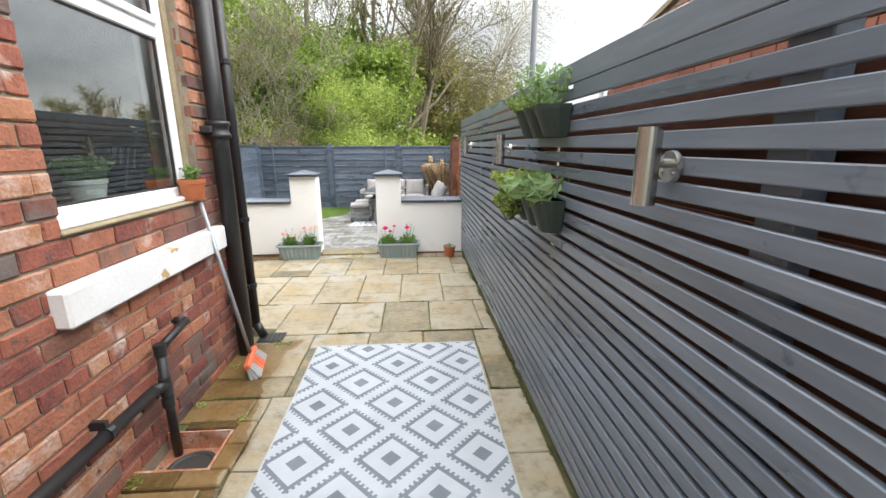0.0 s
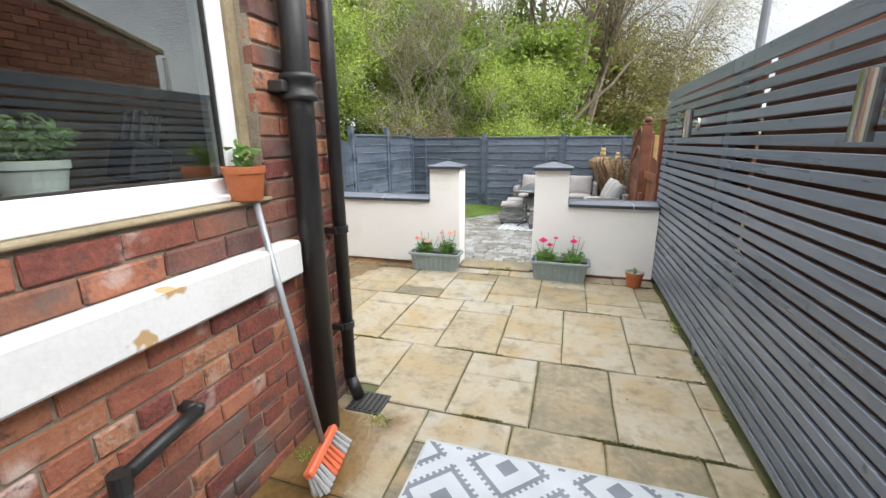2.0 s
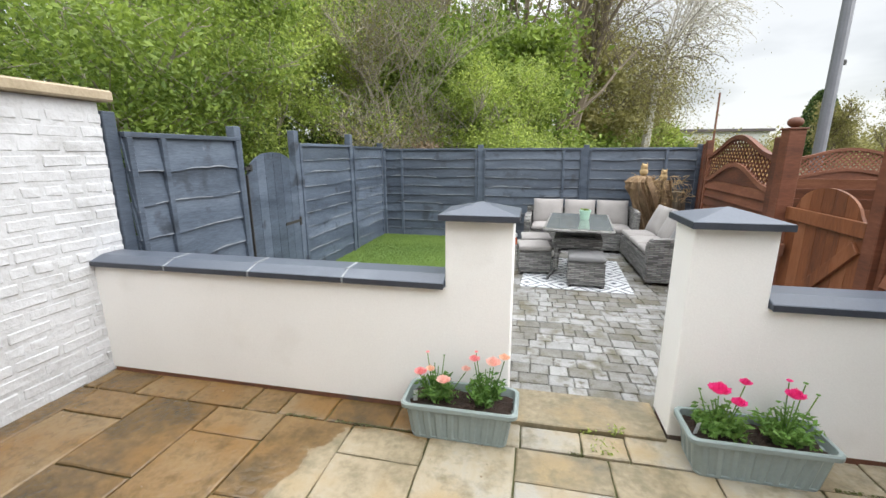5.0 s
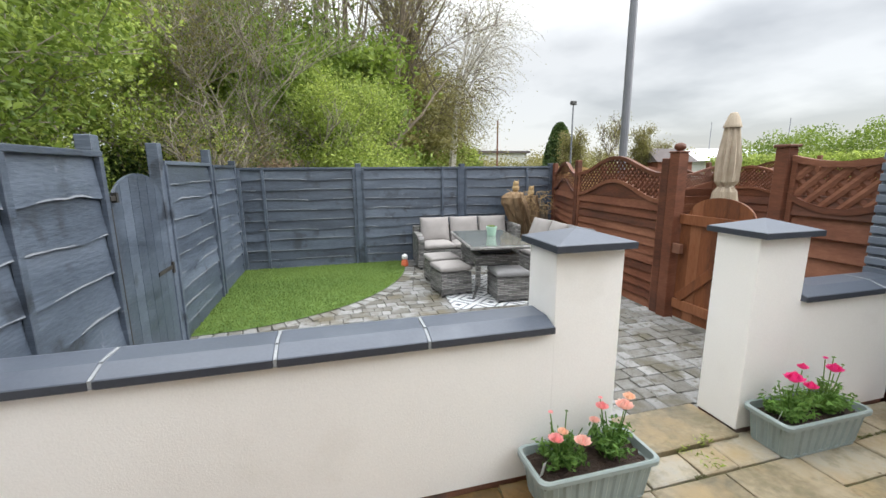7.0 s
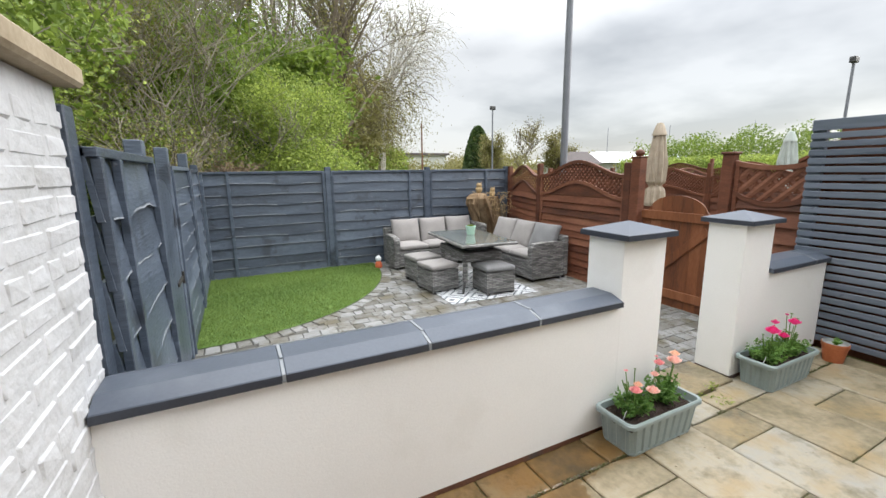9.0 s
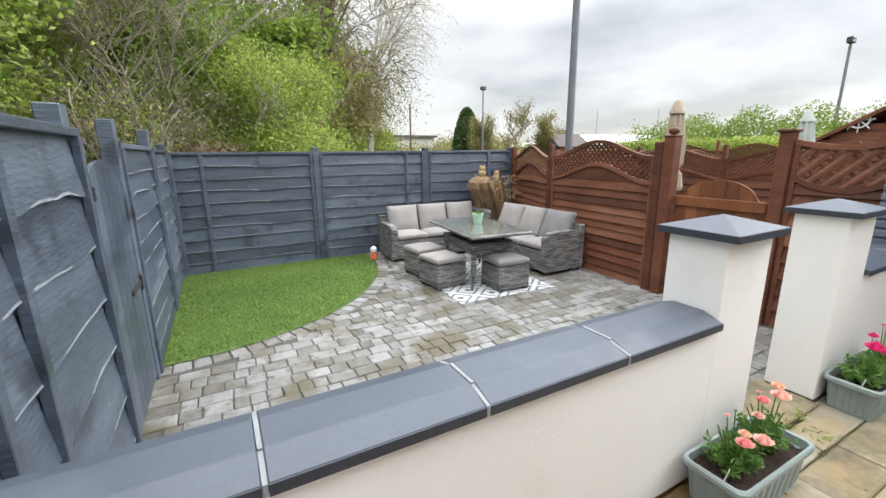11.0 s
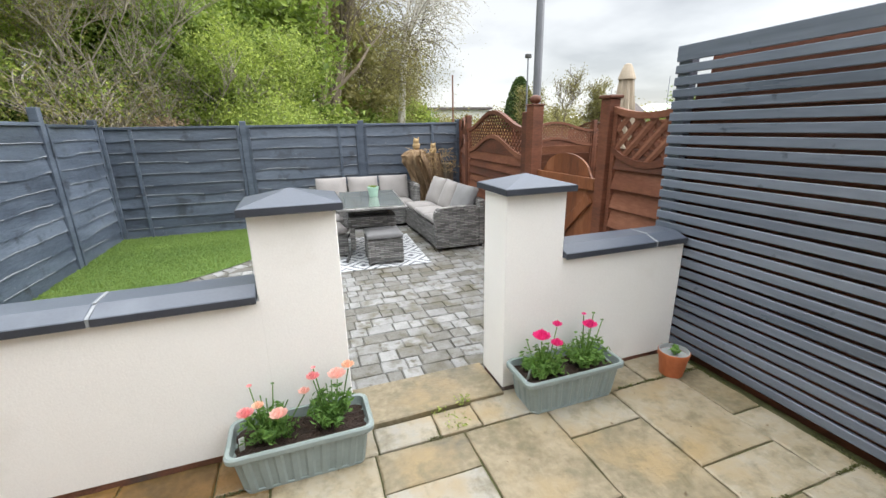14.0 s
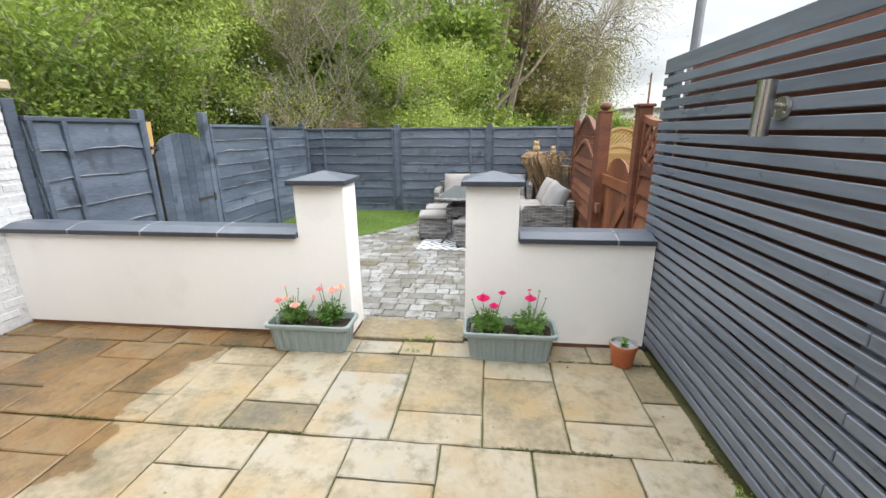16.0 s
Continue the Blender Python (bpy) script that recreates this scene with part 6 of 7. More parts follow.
def branch_segments(x, y, z, height, spread, seed, levels=4, forks=4, trunk_r=0.12, lean=(0, 0), droop=0.0, first=0.25, up=0.55, wiggle=0.25):
    """Tapered limbs grown level by level. Returns segments (p, q, r0, r1) and the twig tips."""
    g = np.random.default_rng(seed)
    segs, tips = [], []
    stack = [(np.array([x, y, z]), np.array([lean[0], lean[1], 1.0]), height * 0.55, trunk_r, 0)]
    while stack:
        p, d, L, r, lev = stack.pop()
        d = d / np.linalg.norm(d)
        n = 5 if lev == 0 else 4
        pts = [p]
        for i in range(n):
            d = d + g.normal(0, wiggle * (0.35 if lev == 0 else 1) / n ** 0.5, 3) + np.array([0, 0, -droop * lev * 0.12])
            d = d / np.linalg.norm(d)
            q = pts[-1] + d * L / n
            segs.append((pts[-1], q, r * (1 - 0.62 * i / n), r * (1 - 0.62 * (i + 1) / n)))
            pts.append(q)
        if lev >= levels - 1:
            tips.extend(pts[1:])
            continue
        if lev >= levels - 2:
            tips.extend(pts[2:])
        for k in range(forks + (2 if lev == 0 else 0)):
            t = g.uniform(first if lev == 0 else 0.3, 1.0)
            i = min(n - 1, int(t * n))
            q = pts[i] + (pts[i + 1] - pts[i]) * (t * n - i)
            a = g.uniform(0, 6.283)
            side_d = np.array([math.cos(a), math.sin(a), 0]) * spread
            nd = d * up * 0.6 + side_d * g.uniform(0.5, 1.0) + np.array([0, 0, up * 0.6])
            stack.append((q, nd, L * g.uniform(0.45, 0.72), r * 0.42 * (1 - 0.4 * t), lev + 1))
    return segs, np.array(tips)


def tubes(segs, sides=5, least=0.004):
    p = np.array([s[0] for s in segs]); q = np.array([s[1] for s in segs])
    r0 = np.maximum(least, np.array([s[2] for s in segs])); r1 = np.maximum(least, np.array([s[3] for s in segs]))
    d = q - p
    d /= np.linalg.norm(d, axis=1)[:, None] + 1e-9
    ref = np.where(np.abs(d[:, 2:3]) < 0.9, np.array([[0, 0, 1.0]]), np.array([[1.0, 0, 0]]))
    u = np.cross(d, ref); u /= np.linalg.norm(u, axis=1)[:, None]
    w = np.cross(d, u)
    a = 2 * np.pi * np.arange(sides) / sides
    c, s = np.cos(a)[None, :, None], np.sin(a)[None, :, None]
    ring = c * u[:, None, :] + s * w[:, None, :]
    v = np.concatenate([p[:, None, :] + ring * r0[:, None, None], q[:, None, :] + ring * r1[:, None, None]], axis=1)
    n = len(segs)
    k = np.arange(sides)
    f = np.stack([k, (k + 1) % sides, (k + 1) % sides + sides, k + sides], 1)
    faces = (f[None] + (np.arange(n) * 2 * sides)[:, None, None]).reshape(-1, 4)
    return v.reshape(-1, 3).tolist(), faces.tolist()


def outside(p):
    """Beyond the garden fences."""
    return p[0] < -4.08 or p[1] > 11.62 or p[0] > 9.0


def tree(name, label, x, y, height, spread, seed, leaf, per_tip, size, sigma, bark="bark", category="tree", group="", levels=4, forks=4, trunk_r=0.12, droop=0.0,
         first=0.25, up=0.55, lean=(0, 0), least=0.005, z=-0.27, hang=0.0):
    t = thing(name, label, category, group, at=(0, 0, 0))
    segs, tips = branch_segments(x, y, z, height, spread, seed, levels, forks, trunk_r, lean, droop, first, up)
    segs = [s for s in segs if outside(s[0]) and outside(s[1])]
    v, f = tubes(segs, 5, least)
    pydata("trunk", v, f, M[bark], t)
    if per_tip:
        g = np.random.default_rng(seed + 1000)
        c = np.repeat(tips, per_tip, axis=0)
        c = c + g.normal(0, 1, c.shape) * np.array([sigma, sigma, sigma * 0.7])
        if hang:
            c[:, 2] -= np.abs(g.normal(0, hang, len(c)))
        c = c[c[:, 2] > 0.1]
        c = c[(c[:, 0] < -4.12) | (c[:, 1] > 11.68) | (c[:, 0] > 9.0)]
        v, f = leaves(c, 0.8, size, g)
        pydata("crown", v.tolist(), f.tolist(), M[leaf], t)
    return t


HAW = "fresh green hawthorn thicket behind the fence"
for k, (x, y, h, leaf) in enumerate(((-6.0, 8.3, 5.2, "leaf_mid"), (-6.5, 10.2, 5.8, "leaf_bright"), (-6.6, 12.1, 5.4, "leaf_bright"), (-6.0, 13.0, 4.6, "leaf_bright"), (-7.6, 6.4, 5.5, "leaf_mid"), (-8.4, 12.6, 7.0, "leaf_mid"),
                                     (-9.2, 8.6, 7.5, "leaf_mid"), (-8.4, 10.4, 7.2, "leaf_mid"), (-10.0, 14.5, 8.0, "leaf_mid"))):
    tree("hawthorn", HAW, x, y, h, 1.0, 100 + k, leaf, 24, 0.072, 0.20, "twig", "tree", "hawthorns by the fence", forks=5, trunk_r=0.07, first=0.05)
for k, (x, y, h, leaf) in enumerate(((-2.5, 14.3, 4.2, "leaf_bright"), (-1.9, 16.6, 5.2, "leaf_bright"), (-3.0, 18.0, 5.6, "leaf_bright"), (-1.7, 20.2, 5.0, "leaf_bright"))):
    tree("hawthorn", "bright spring green bush behind the back fence", x, y, h, 0.80, 120 + k, leaf, 22, 0.075, 0.22, "twig", "bush", "bright bushes", forks=5, trunk_r=0.06, first=0.05)
# bare shrubs with many fine branches
for k, (x, y, h) in enumerate(((-4.35, 13.3, 5.4), (-4.9, 14.2, 6.2), (-3.8, 14.4, 6.0))):
    tree("bare_shrub", "tangled grey brown shrub just coming into leaf", x, y, h, 1.0, 140 + k, "leaf_mid" if k else "leaf_olive", 2, 0.055, 0.22, "twig", "shrub", "bare shrubs", levels=5, forks=5, trunk_r=0.06, first=0.05, droop=0.0, up=0.85, least=0.006)
for k, (x, y, h) in enumerate(((-6.6, 13.4, 2.4), (-5.4, 13.2, 2.4), (-4.7, 14.9, 2.8), (-7.6, 12.0, 2.6), (-5.5, 9.6, 2.0), (-5.6, 7.2, 1.7), (-3.4, 15.6, 2.6), (-9.0, 14.0, 3.2), (-11.0, 12.0, 3.6), (-10.0, 16.0, 3.6), (-7.0, 16.5, 3.6), (-9.0, 10.2, 3.0), (-8.6, 7.6, 2.8))):
    tree("ivy_bush", "dark glossy ivy and holly undergrowth", x, y, h, 1.0, 160 + k, "leaf_dark", 14, 0.10, 0.24, "bark", "bush", "dark undergrowth", forks=4, trunk_r=0.05, first=0.05)
tree("dead_bracken", "dry tan bracken clump behind the fence", -3.35, 12.75, 1.9, 0.45, 181, "leaf_tan", 5, 0.08, 0.12, "owl", "undergrowth", forks=6, trunk_r=0.02, first=0.02, droop=0.8)
# tall woodland trees, just in bud
for k, (x, y, h, r, ln) in enumerate(((-0.6, 21.0, 15, 0.24, (0.12, 0)), (-0.1, 24.0, 16, 0.26, (0.16, 0)), (-1.6, 22.0, 15, 0.22, (-0.08, 0)), (-0.6, 25.0, 15, 0.22, (0.26, 0)), (-5.0, 21.0, 15, 0.25, (0, 0)), (-9.0, 20.0, 15, 0.25, (0.1, 0)), (-3.2, 24.0, 16, 0.24, (0.08, 0)))):
    tree("woodland_tree", "tall early spring tree just in bud", x, y, h, 0.85, 200 + k, "leaf_olive", 4, 0.10, 0.40, "bark", "tree", "tall woodland trees", levels=5, forks=4, trunk_r=r, lean=ln, first=0.2, up=0.9, least=0.012)
# weeping birches
tree("silver_birch", "white trunked silver birch with hanging twigs", 5.0, 30.6, 15, 0.36, 221, "leaf_olive", 2, 0.08, 0.34, "birch_bark", "tree", "birches", levels=4, forks=7, trunk_r=0.30, droop=1.1, up=0.7, lean=(0.07, 0), first=0.42, least=0.012, hang=0.9)
for k, (x, y, h) in enumerate(((2.6, 29.0, 10.5), (3.9, 34.0, 12), (7.6, 39.0, 10))):
    tree("birch", "olive tinted weeping birch", x, y, h, 0.5, 230 + k, "leaf_olive", 15, 0.11, 0.40, "bark", "tree", "birches", levels=4, forks=6, trunk_r=0.18, droop=1.3, up=0.7, least=0.015, hang=1.3)
ivy = thing("ivy_tree", "dead trunk wrapped in dark ivy", "tree", at=(0, 0, 0))
bm = bmesh.new()
bm_cyl(bm, (4.4, 37.3, -0.27), (4.7, 37.3, 8.0), 0.2, 0.08, seg=8)
part("trunk", bm, M["bark"], ivy)
g = np.random.default_rng(240)
w = g.uniform(0, 1, 1800)
c = np.stack([4.4 + 0.25 * w, np.full(1800, 37.3), 6.0 * w], 1) + g.normal(0, 1, (1800, 3)) * np.array([0.26, 0.26, 0.2])
v, f = leaves(c, 0.8, 0.20, g)
pydata("crown", v.tolist(), f.tolist(), M["leaf_dark"], ivy)
# green mass behind
for k, (x, y, h, leaf) in enumerate(((-0.9, 22.0, 2.4, "leaf_bright"), (0.2, 24.5, 2.4, "leaf_bright"), (1.3, 27.5, 2.8, "leaf_mid"), (6.0, 33.5, 3.2, "leaf_bright"), (9.4, 42.0, 3.0, "leaf_mid"), (11.5, 48.0, 2.8, "leaf_mid"), (0.6, 27.0, 8.5, "leaf_olive"), (-2.0, 28.0, 11.0, "leaf_olive"), (-4.0, 26.0, 9.5, "leaf_mid"),
                                     (-7.5, 25.0, 10.5, "leaf_mid"), (-12.0, 22.0, 11.0, "leaf_mid"), (-13.0, 15.0, 10.0, "leaf_mid"), (-12.5, 9.0, 9.0, "leaf_mid"), (-11.5, 4.5, 8.0, "leaf_mid"), (-2.8, 19.0, 7.0, "leaf_mid"), (-5.6, 18.5, 7.5, "leaf_mid"), (-8.4, 17.0, 8.0, "leaf_mid"))):
    tree("woodland_bush", "dense green woodland edge", x, y, h, 1.1, 250 + k, leaf, 13, 0.17 + 0.003 * y, 0.42, "bark", "tree", "woodland edge", forks=5, trunk_r=0.10, first=0.08)
# small trees on the skyline past the fences
for k, (x, y, h, n) in enumerate(((21.4, 42.2, 6.0, 5), (24.0, 40.4, 6.6, 0), (26.2, 38.6, 5.2, 4), (24.6, 47.0, 5.0, 6), (34.0, 44.0, 4.6, 2))):
    tree("skyline_tree", "small tan and olive tree in bud far off", x, y, h, 0.6, 280 + k, "leaf_olive", n + 2, 0.16, 0.30, "bark", "tree", "skyline trees", levels=4, forks=5, trunk_r=0.10, first=0.2, up=0.8, least=0.018)
far = thing("far_woods", "distant olive and tan hedgerow trees", "woods", kind="stuff")
g = np.random.default_rng(301)
cs = []
for k in range(120):
    az = radians(g.uniform(17, 100))
    dist = g.uniform(62, 120)
    cx, cy, hh = -2 + dist * math.sin(az), 5 + dist * math.cos(az), g.uniform(2.2, 5.4) * (1 if dist < 95 else 1.3)
    n = 900
    c = g.normal(0, 1, (n, 3)) * np.array([1.6, 1.6, hh * 0.24]) + np.array([cx, cy, hh * 0.36])
    cs.append(c)
c = np.concatenate(cs); c = c[c[:, 2] > -0.2]
v, f = leaves(c, 0.8, 0.36, g, 0.7)
pydata("far_crowns", v.tolist(), f.tolist(), M["leaf_olive"], far, kind="stuff")
conifer = thing("conifer", "dense dark green columnar conifer", "tree")
n = 9000
w = g.uniform(0, 1, n) ** 0.8
a = g.uniform(0, 6.283, n)
rr = 2.4 * (1 - w) ** 0.45 * np.minimum(1, 0.55 + w * 3) * g.uniform(0.7, 1.06, n)
c = np.stack([28.3 + rr * np.cos(a), 56.7 + rr * np.sin(a), w * 7.6], 1)
v, f = leaves(c, 1.2, 0.42, g, 0.6)
pydata("crown", v.tolist(), f.tolist(), M["leaf_dark"], conifer)
bm = bmesh.new()
bm_cyl(bm, (28.3, 56.7, -0.27), (28.3, 56.7, 6.8), 0.25, 0.05, seg=8)
part("trunk", bm, M["bark"], conifer)


def hedge(label, x0, x1, y0, y1, z1, n, size, leaf, seed, lump):
    g = np.random.default_rng(seed)
    t = thing("hedge", label, "hedge")
    c = np.stack([g.uniform(x0, x1, n), g.uniform(y0, y1, n), g.uniform(-0.2, 1, n) ** 1.0], 1)
    top = z1 + lump * np.array([noise.noise(Vector((p[0] * 0.9, p[1] * 0.9, seed))) for p in c])
    c[:, 2] = top * np.clip(c[:, 2], 0, 1) ** 0.4 - 0.02 + g.normal(0, 0.05 + 0.06 * lump, n)
    v, f = leaves(c, 0.8, size, g)
    pydata("foliage", v.tolist(), f.tolist(), M[leaf], t)
    bm = bmesh.new()
    for k in range(int((y1 - y0) * 2)):
        y = y0 + (k + 0.5) / 2
        bm_cyl(bm, ((x0 + x1) / 2, y, -0.27), ((x0 + x1) / 2, y, z1 * 0.8), 0.03, 0.01, seg=5)
    part("stem", bm, M["bark"], t)


hedge("clipped bright green hedge beyond the fences", 11.4, 12.4, 9.6, 17.5, 1.85, 16000, 0.11, "leaf_bright", 311, 0.06)
hedge("tall loose green shrubs beyond the fences", 13.5, 16.0, 5.0, 18.5, 2.6, 42000, 0.095, "leaf_mid", 312, 0.7)

# ---- weeds and scraps on the patio ----
for k, (x, y, r, h, n) in enumerate(((-0.72, 6.045, 0.05, 0.06, 40), (-0.86, 6.05, 0.07, 0.025, 40), (-0.80, 5.93, 0.09, 0.02, 60), (0.70, 4.86, 0.05, 0.09, 50), (-1.22, 1.95, 0.05, 0.06, 36), (-0.98, 3.33, 0.09, 0.02, 50), (-1.20, 3.0, 0.05, 0.03, 30), (-1.22, 2.55, 0.05, 0.04, 30), (-0.92, 2.42, 0.06, 0.02, 30))):
    tuft("weed", "small green weed growing in a paving joint", x, y, 0.0, r, h, n, 0.022, "leaf_bright", 400 + k, "weed", aspect=0.35)
g = np.random.default_rng(420)
scrap = thing("leaf_litter", "tiny dry leaf and petal scraps on the paving", "litter", kind="stuff")
c = np.stack([g.uniform(-3.8, 0.65, 260), g.uniform(1.5, 6.0, 260), np.full(260, 0.006)], 1)
c = c[(c[:, 0] > -1.2) | (c[:, 1] > 3.7)]
c = c[~((c[:, 0] > -0.7) & (c[:, 0] < 0.52) & (c[:, 1] < 3.27))]
v, f = leaves(c, 0.05, 0.016, g)
v[:, 2] = np.clip(v[:, 2], 0.003, 0.010)
pydata("scraps", v.tolist(), f.tolist(), M["leaf_tan"], scrap, kind="stuff")

# ---- pieces: paving slabs ----


def slab(x0, x1, y0, y1, mat, top=0.0, gap=0.0045):
    bm = bmesh.new()
    j = lambda: rnd.uniform(-0.003, 0.003)
    cx, cy = (x0 + x1) / 2, (y0 + y1) / 2
    pts = []
    for (ax, ay), (bx, by) in zip(((x0, y0), (x1, y0), (x1, y1), (x0, y1)), ((x1, y0), (x1, y1), (x0, y1), (x0, y0))):
        for i in range(4):
            u = i / 4
            px, py = ax + (bx - ax) * u, ay + (by - ay) * u
            px += (gap if px < cx else -gap) + j()
            py += (gap if py < cy else -gap) + j()
            pts.append((px, py))
    tz = top + rnd.uniform(-0.003, 0.003)
    lo = [bm.verts.new((px - cx, py - cy, -0.04)) for px, py in pts]
    mid = [bm.verts.new((px - cx, py - cy, tz - 0.005 + j() * 0.4)) for px, py in pts]
    hi = [bm.verts.new(((px - cx) * (1 - 0.016 / max(0.1, x1 - x0)), (py - cy) * (1 - 0.016 / max(0.1, y1 - y0)), tz)) for px, py in pts]
    n = len(pts)
    for k in range(n):
        bm.faces.new((lo[k], lo[(k + 1) % n], mid[(k + 1) % n], mid[k]))
        bm.faces.new((mid[k], mid[(k + 1) % n], hi[(k + 1) % n], hi[k]))
    bm.faces.new(hi)
    ob = new("slab", mesh_of("slab", bm, mat))
    ob.parent, ob.location = patio, (cx, cy, 0)
    return ob


def lay(x0, x1, y0, y1):
    """A slab, clipped to leave the gully and the house free."""
    if y0 < 3.62 and x0 < WALL:
        if y1 <= 3.64:
            x0 = WALL + 0.004
        else:
            y0 = 3.62
    if x1 - x0 < 0.05 or y1 - y0 < 0.05:
        return
    if x0 < -0.83 and y0 < 2.40 and y1 > 1.93:
        if x1 > -0.78:
            slab(-0.83, x1, y0, y1, M["sandstone"])
        if y1 > 2.46:
            slab(x0, min(x1, -0.83), 2.40, y1, M["sandstone"])
        if y0 < 1.87:
            slab(x0, min(x1, -0.83), y0, 1.93, M["sandstone"])
        return
    slab(x0, x1, y0, y1, M["sandstone"])


bands = [(5.07, 5.86, 0.54, 0), (4.17, 5.07, 0.35, 1), (3.49, 4.17, 0.63, 0), (2.62, 3.49, 0.54, 1), (1.75, 2.62, 0.40, 0), (0.9, 1.75, 0.56, 1), (-0.2, 0.9, 0.45, 0)]
for y0, y1, xr, ph in bands:
    # narrow strip by the fence
    yy = y0
    while yy < y1 - 0.05:
        st = rnd.choice((0.30, 0.42, 0.55))
        ye = y1 if y1 - yy - st < 0.18 else yy + st
        lay(xr, 0.742, yy, ye)
        yy = ye
    xmin = -3.95 if y0 > 3.4 else WALL
    x, k = xr, ph
    while x > xmin + 0.08:
        w = 0.435 + rnd.uniform(-0.02, 0.02)
        xl = x - w
        if xl < xmin + 0.15:
            xl = xmin
        if y1 - y0 > 0.8:
            s = y0 + (y1 - y0) * (0.72 if k % 2 else 0.29) + rnd.uniform(-0.02, 0.02)
            if rnd.random() < 0.12:
                lay(xl, x, y0, y1)
            else:
                lay(xl, x, y0, s), lay(xl, x, s, y1)
        elif k % 3 == 2 and y1 - y0 < 0.79:
            s = y0 + (y1 - y0) * 0.6
            lay(xl, x, y0, s), lay(xl, x, s, y1)
        elif y1 - y0 > 0.75:
            s = y0 + (y1 - y0) * (0.72 if k % 2 else 0.29)
            lay(xl, x, y0, s), lay(xl, x, s, y1)
        else:
            lay(xl, x, y0, y1)
        x, k = xl, k + 1
x = 0.742
while x > -3.9:
    w = rnd.choice((0.22, 0.30, 0.38))
    xl = max(-3.93, x - w)
    if not (-1.30 < xl and x < -0.44):
        slab(xl, x, 5.86, 6.08, M["sandstone"])
    else:
        slab(xl, x, 5.86, 6.03, M["sandstone"], 0.004)
    x = xl
slab(-1.270, -0.470, 6.035, 6.365, M["sandstone"], 0.022)

# ---- moss and dirt grown along the slab joints ----
joint_moss = thing("joint_moss", "green and brown moss in the paving joints", "moss", kind="stuff")
g = np.random.default_rng(430)
spots = []
for yj in (5.86, 5.07, 4.17, 3.49, 2.62):
    for k in range(2600):
        xj = g.uniform(-3.9 if yj > 3.6 else WALL + 0.1, 0.74)
        if noise.noise(Vector((xj * 2.3, yj * 3.1, 4.0))) > 0.02 and not (yj < 3.3 and -0.71 < xj < 0.53):
            spots.append((xj, yj + g.normal(0, 0.006), 0.002))
for k in range(2600):
    yj = g.uniform(2.0, 5.9)
    if noise.noise(Vector((yj * 2.1, 9.0, 1.0))) > -0.05:
        spots.append((0.735 + g.normal(0, 0.008), yj, 0.003))
v, f = leaves(np.array(spots), 0.4, 0.011, g, 0.7)
v[:, 2] = np.clip(v[:, 2], 0.0, 0.007)
pydata("moss", v.tolist(), f.tolist(), M["leaf_moss"], joint_moss, kind="stuff")

# ---- pieces: garden blocks ----
block_meshes = {}


def block_mesh(w, d):
    key = (round(w * 50), round(d * 50))
    if key not in block_meshes:
        bm = bmesh.new()
        bm_box(bm, -w / 2, w / 2, -d / 2, d / 2, -0.035, 0.0, bevel=0.006)
        for q in bm.verts:
            q.co += Vector((rnd.uniform(-1, 1), rnd.uniform(-1, 1), rnd.uniform(-0.4, 0.4))) * 0.004
        block_meshes[key] = mesh_of("block", bm, M["cobble"])
    return block_meshes[key]


far_v, far_f = [], []
count = 0


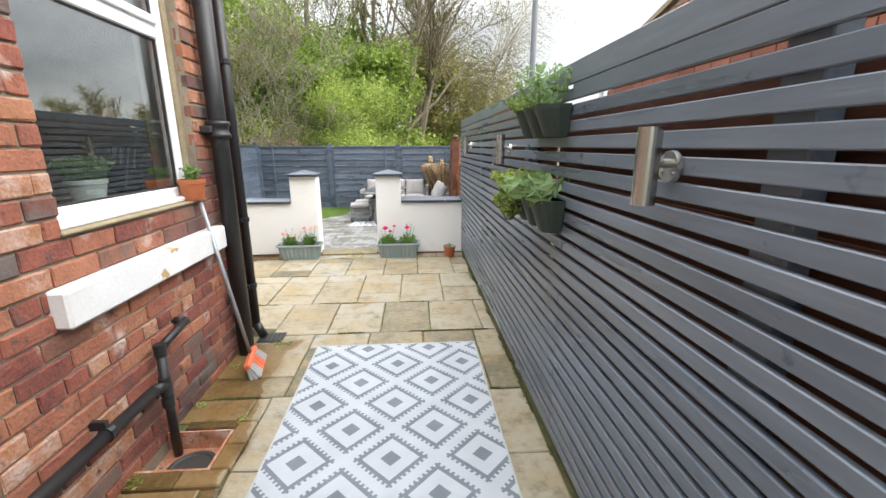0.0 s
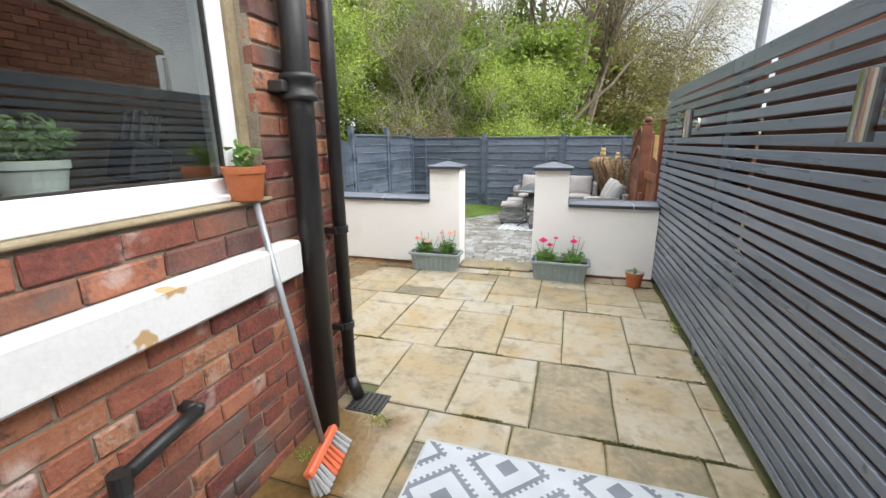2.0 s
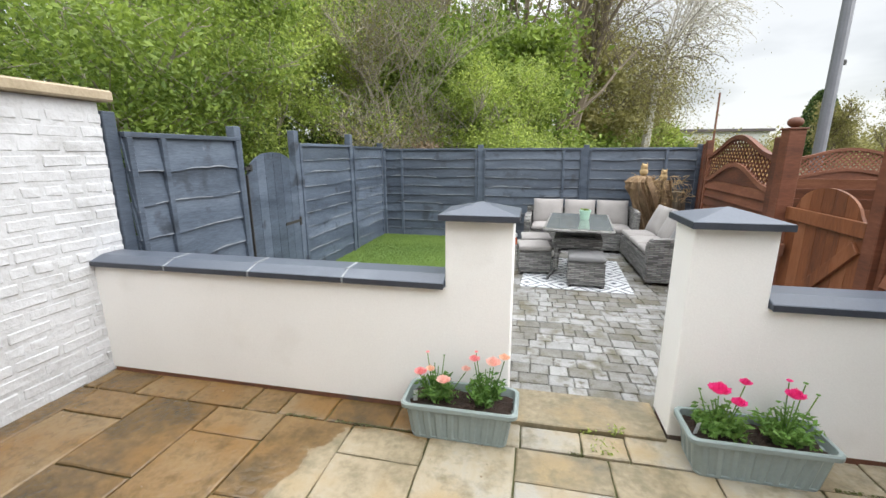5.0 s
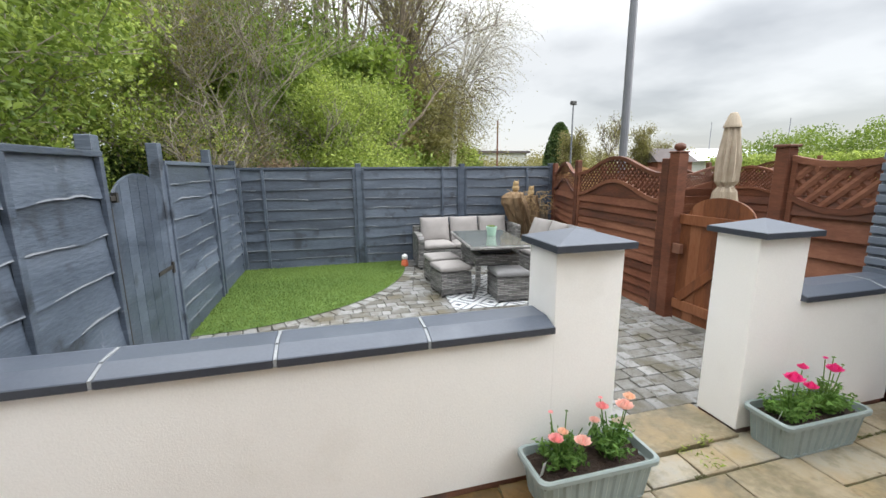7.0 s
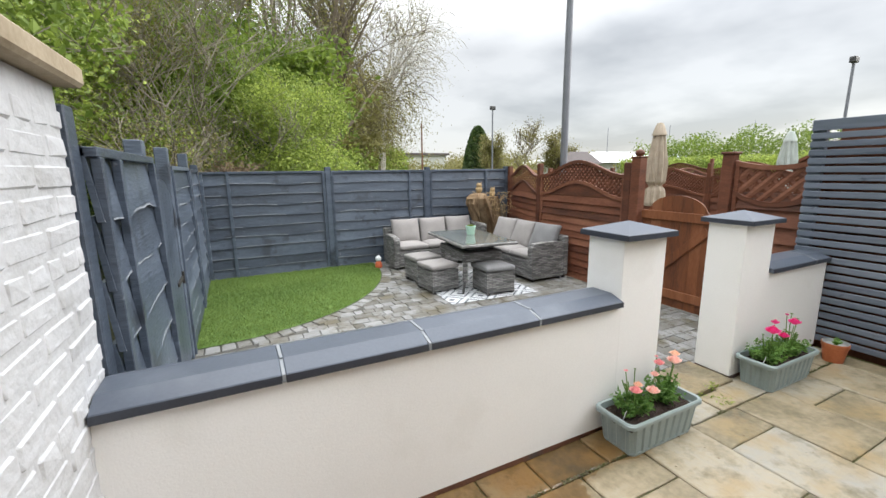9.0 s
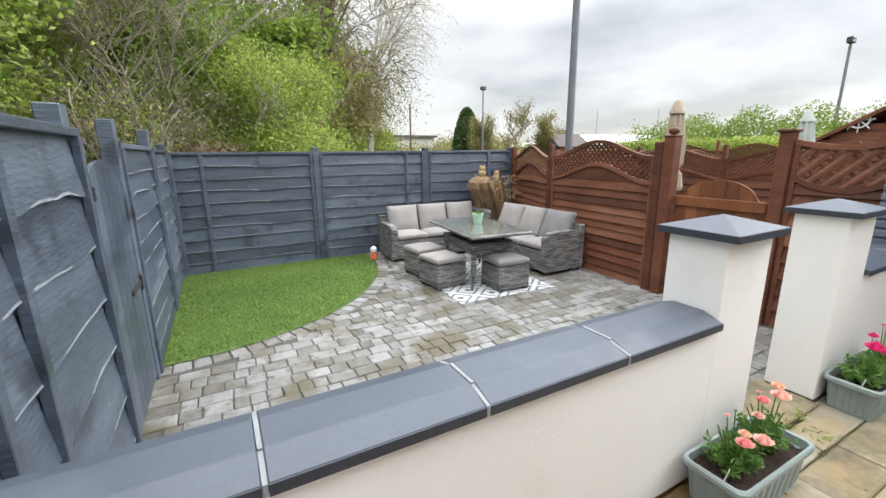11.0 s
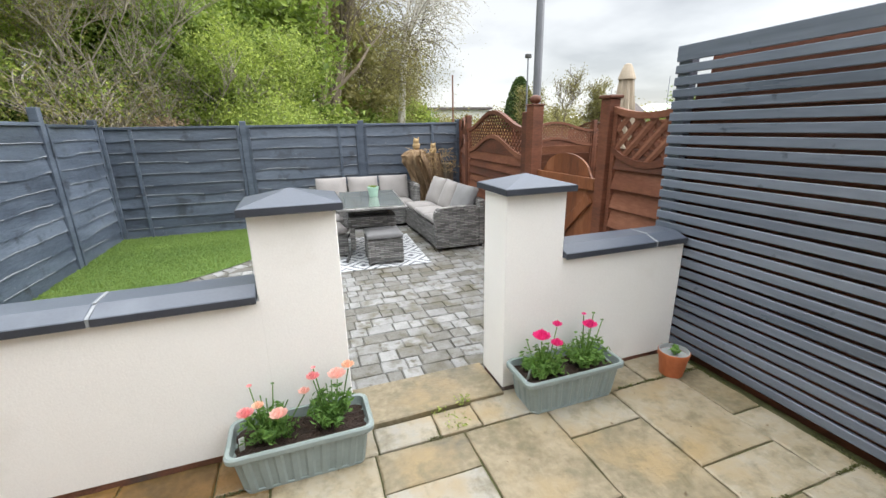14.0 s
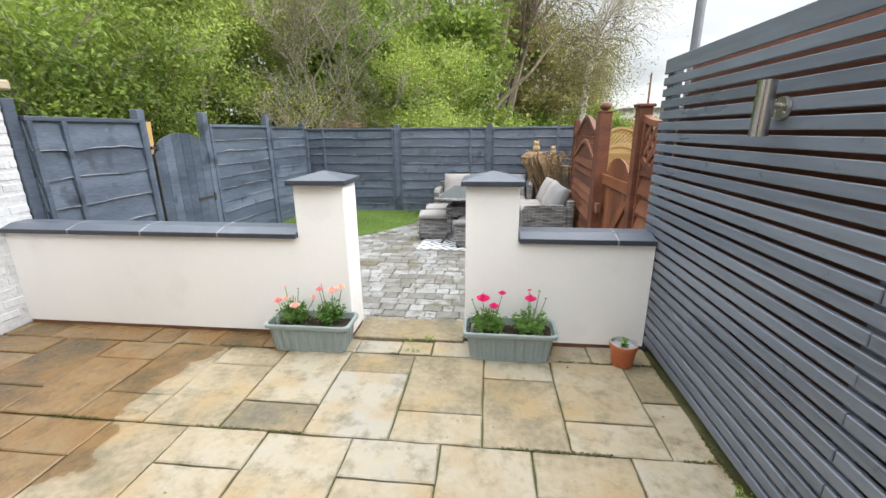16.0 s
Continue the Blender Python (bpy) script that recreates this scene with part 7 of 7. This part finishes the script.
def set_block(x, y, w, d, rot=0.0):
    global count
    z = FLOOR2 + rnd.uniform(-0.003, 0.003)
    if count < 295 and y < 8.35 and x > -1.55:
        piece("block", block_mesh(w - 0.006, d - 0.006), paved, (x, y, z), rot)
        count += 1
        return
    hw, hd, b = (w - 0.006) / 2, (d - 0.006) / 2, 0.006
    c, s = math.cos(rot), math.sin(rot)
    n0 = len(far_v)
    for lx, ly, lz in ((-hw, -hd, -0.03), (hw, -hd, -0.03), (hw, hd, -0.03), (-hw, hd, -0.03), (-hw, -hd, -b), (hw, -hd, -b), (hw, hd, -b), (-hw, hd, -b),
                       (-hw + b, -hd + b, 0), (hw - b, -hd + b, 0), (hw - b, hd - b, 0), (-hw + b, hd - b, 0)):
        lx, ly = lx + rnd.uniform(-0.003, 0.003), ly + rnd.uniform(-0.003, 0.003)
        far_v.append((x + lx * c - ly * s, y + lx * s + ly * c, z + lz))
    for a in (0, 4):
        for k in range(4):
            far_f.append((n0 + a + k, n0 + a + (k + 1) % 4, n0 + a + 4 + (k + 1) % 4, n0 + a + 4 + k))
    far_f.append((n0 + 8, n0 + 9, n0 + 10, n0 + 11))


y = 6.37
row = 0
while y < 11.42:
    d = 0.135
    x = -3.93 - rnd.uniform(0, 0.1)
    while x < 1.45:
        w = rnd.choice((0.10, 0.135, 0.17, 0.205))
        cx, cy = x + w / 2, y + d / 2
        inside = ((cx - LX) / (LA + 0.17)) ** 2 + ((LY - cy) / (LB + 0.17)) ** 2 < 1
        if not inside and cx < (0.80 if cy < 9.8 else 0.86 + (cy - 9.8) * 0.3) and cx > -3.92:
            set_block(cx, cy, w, d)
        x += w
    y += d
    row += 1
a = 0.0
while a < math.pi / 2:
    rx, ry = LA + 0.075, LB + 0.075
    set_block(LX + rx * math.cos(a), LY - ry * math.sin(a), 0.15, 0.125, math.atan2(-ry * math.sin(a), rx * math.cos(a)))
    a += 0.132 / math.hypot(rx * math.sin(a), ry * math.cos(a))
pydata("far_blocks", far_v, far_f, M["cobble_far"], paved, kind="stuff")

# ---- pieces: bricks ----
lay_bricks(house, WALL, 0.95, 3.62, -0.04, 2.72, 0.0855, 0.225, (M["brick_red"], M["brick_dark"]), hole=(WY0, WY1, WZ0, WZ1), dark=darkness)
lay_bricks(white, -3.93, 4.75, 6.30, -0.02, 1.75, 0.0855, 0.225, (M["paint_white"], M["paint_white"]), headers=5, lump=0.004, proud=0.004, bevel=0.013)
gable = brick_mesh("brick", 0.04, 0.222, 0.072, M["brick_far"], 0.003)
z, k = 1.62, 0
while z < 4.1:
    yb = 1.4 + (0.116 if k % 2 else 0)
    while yb < 6.2:
        if z + 0.05 < verge(yb + 0.14):
            piece("brick", gable, nh, (2.815, yb, z))
        yb += 0.232
    z += 0.083
    k += 1
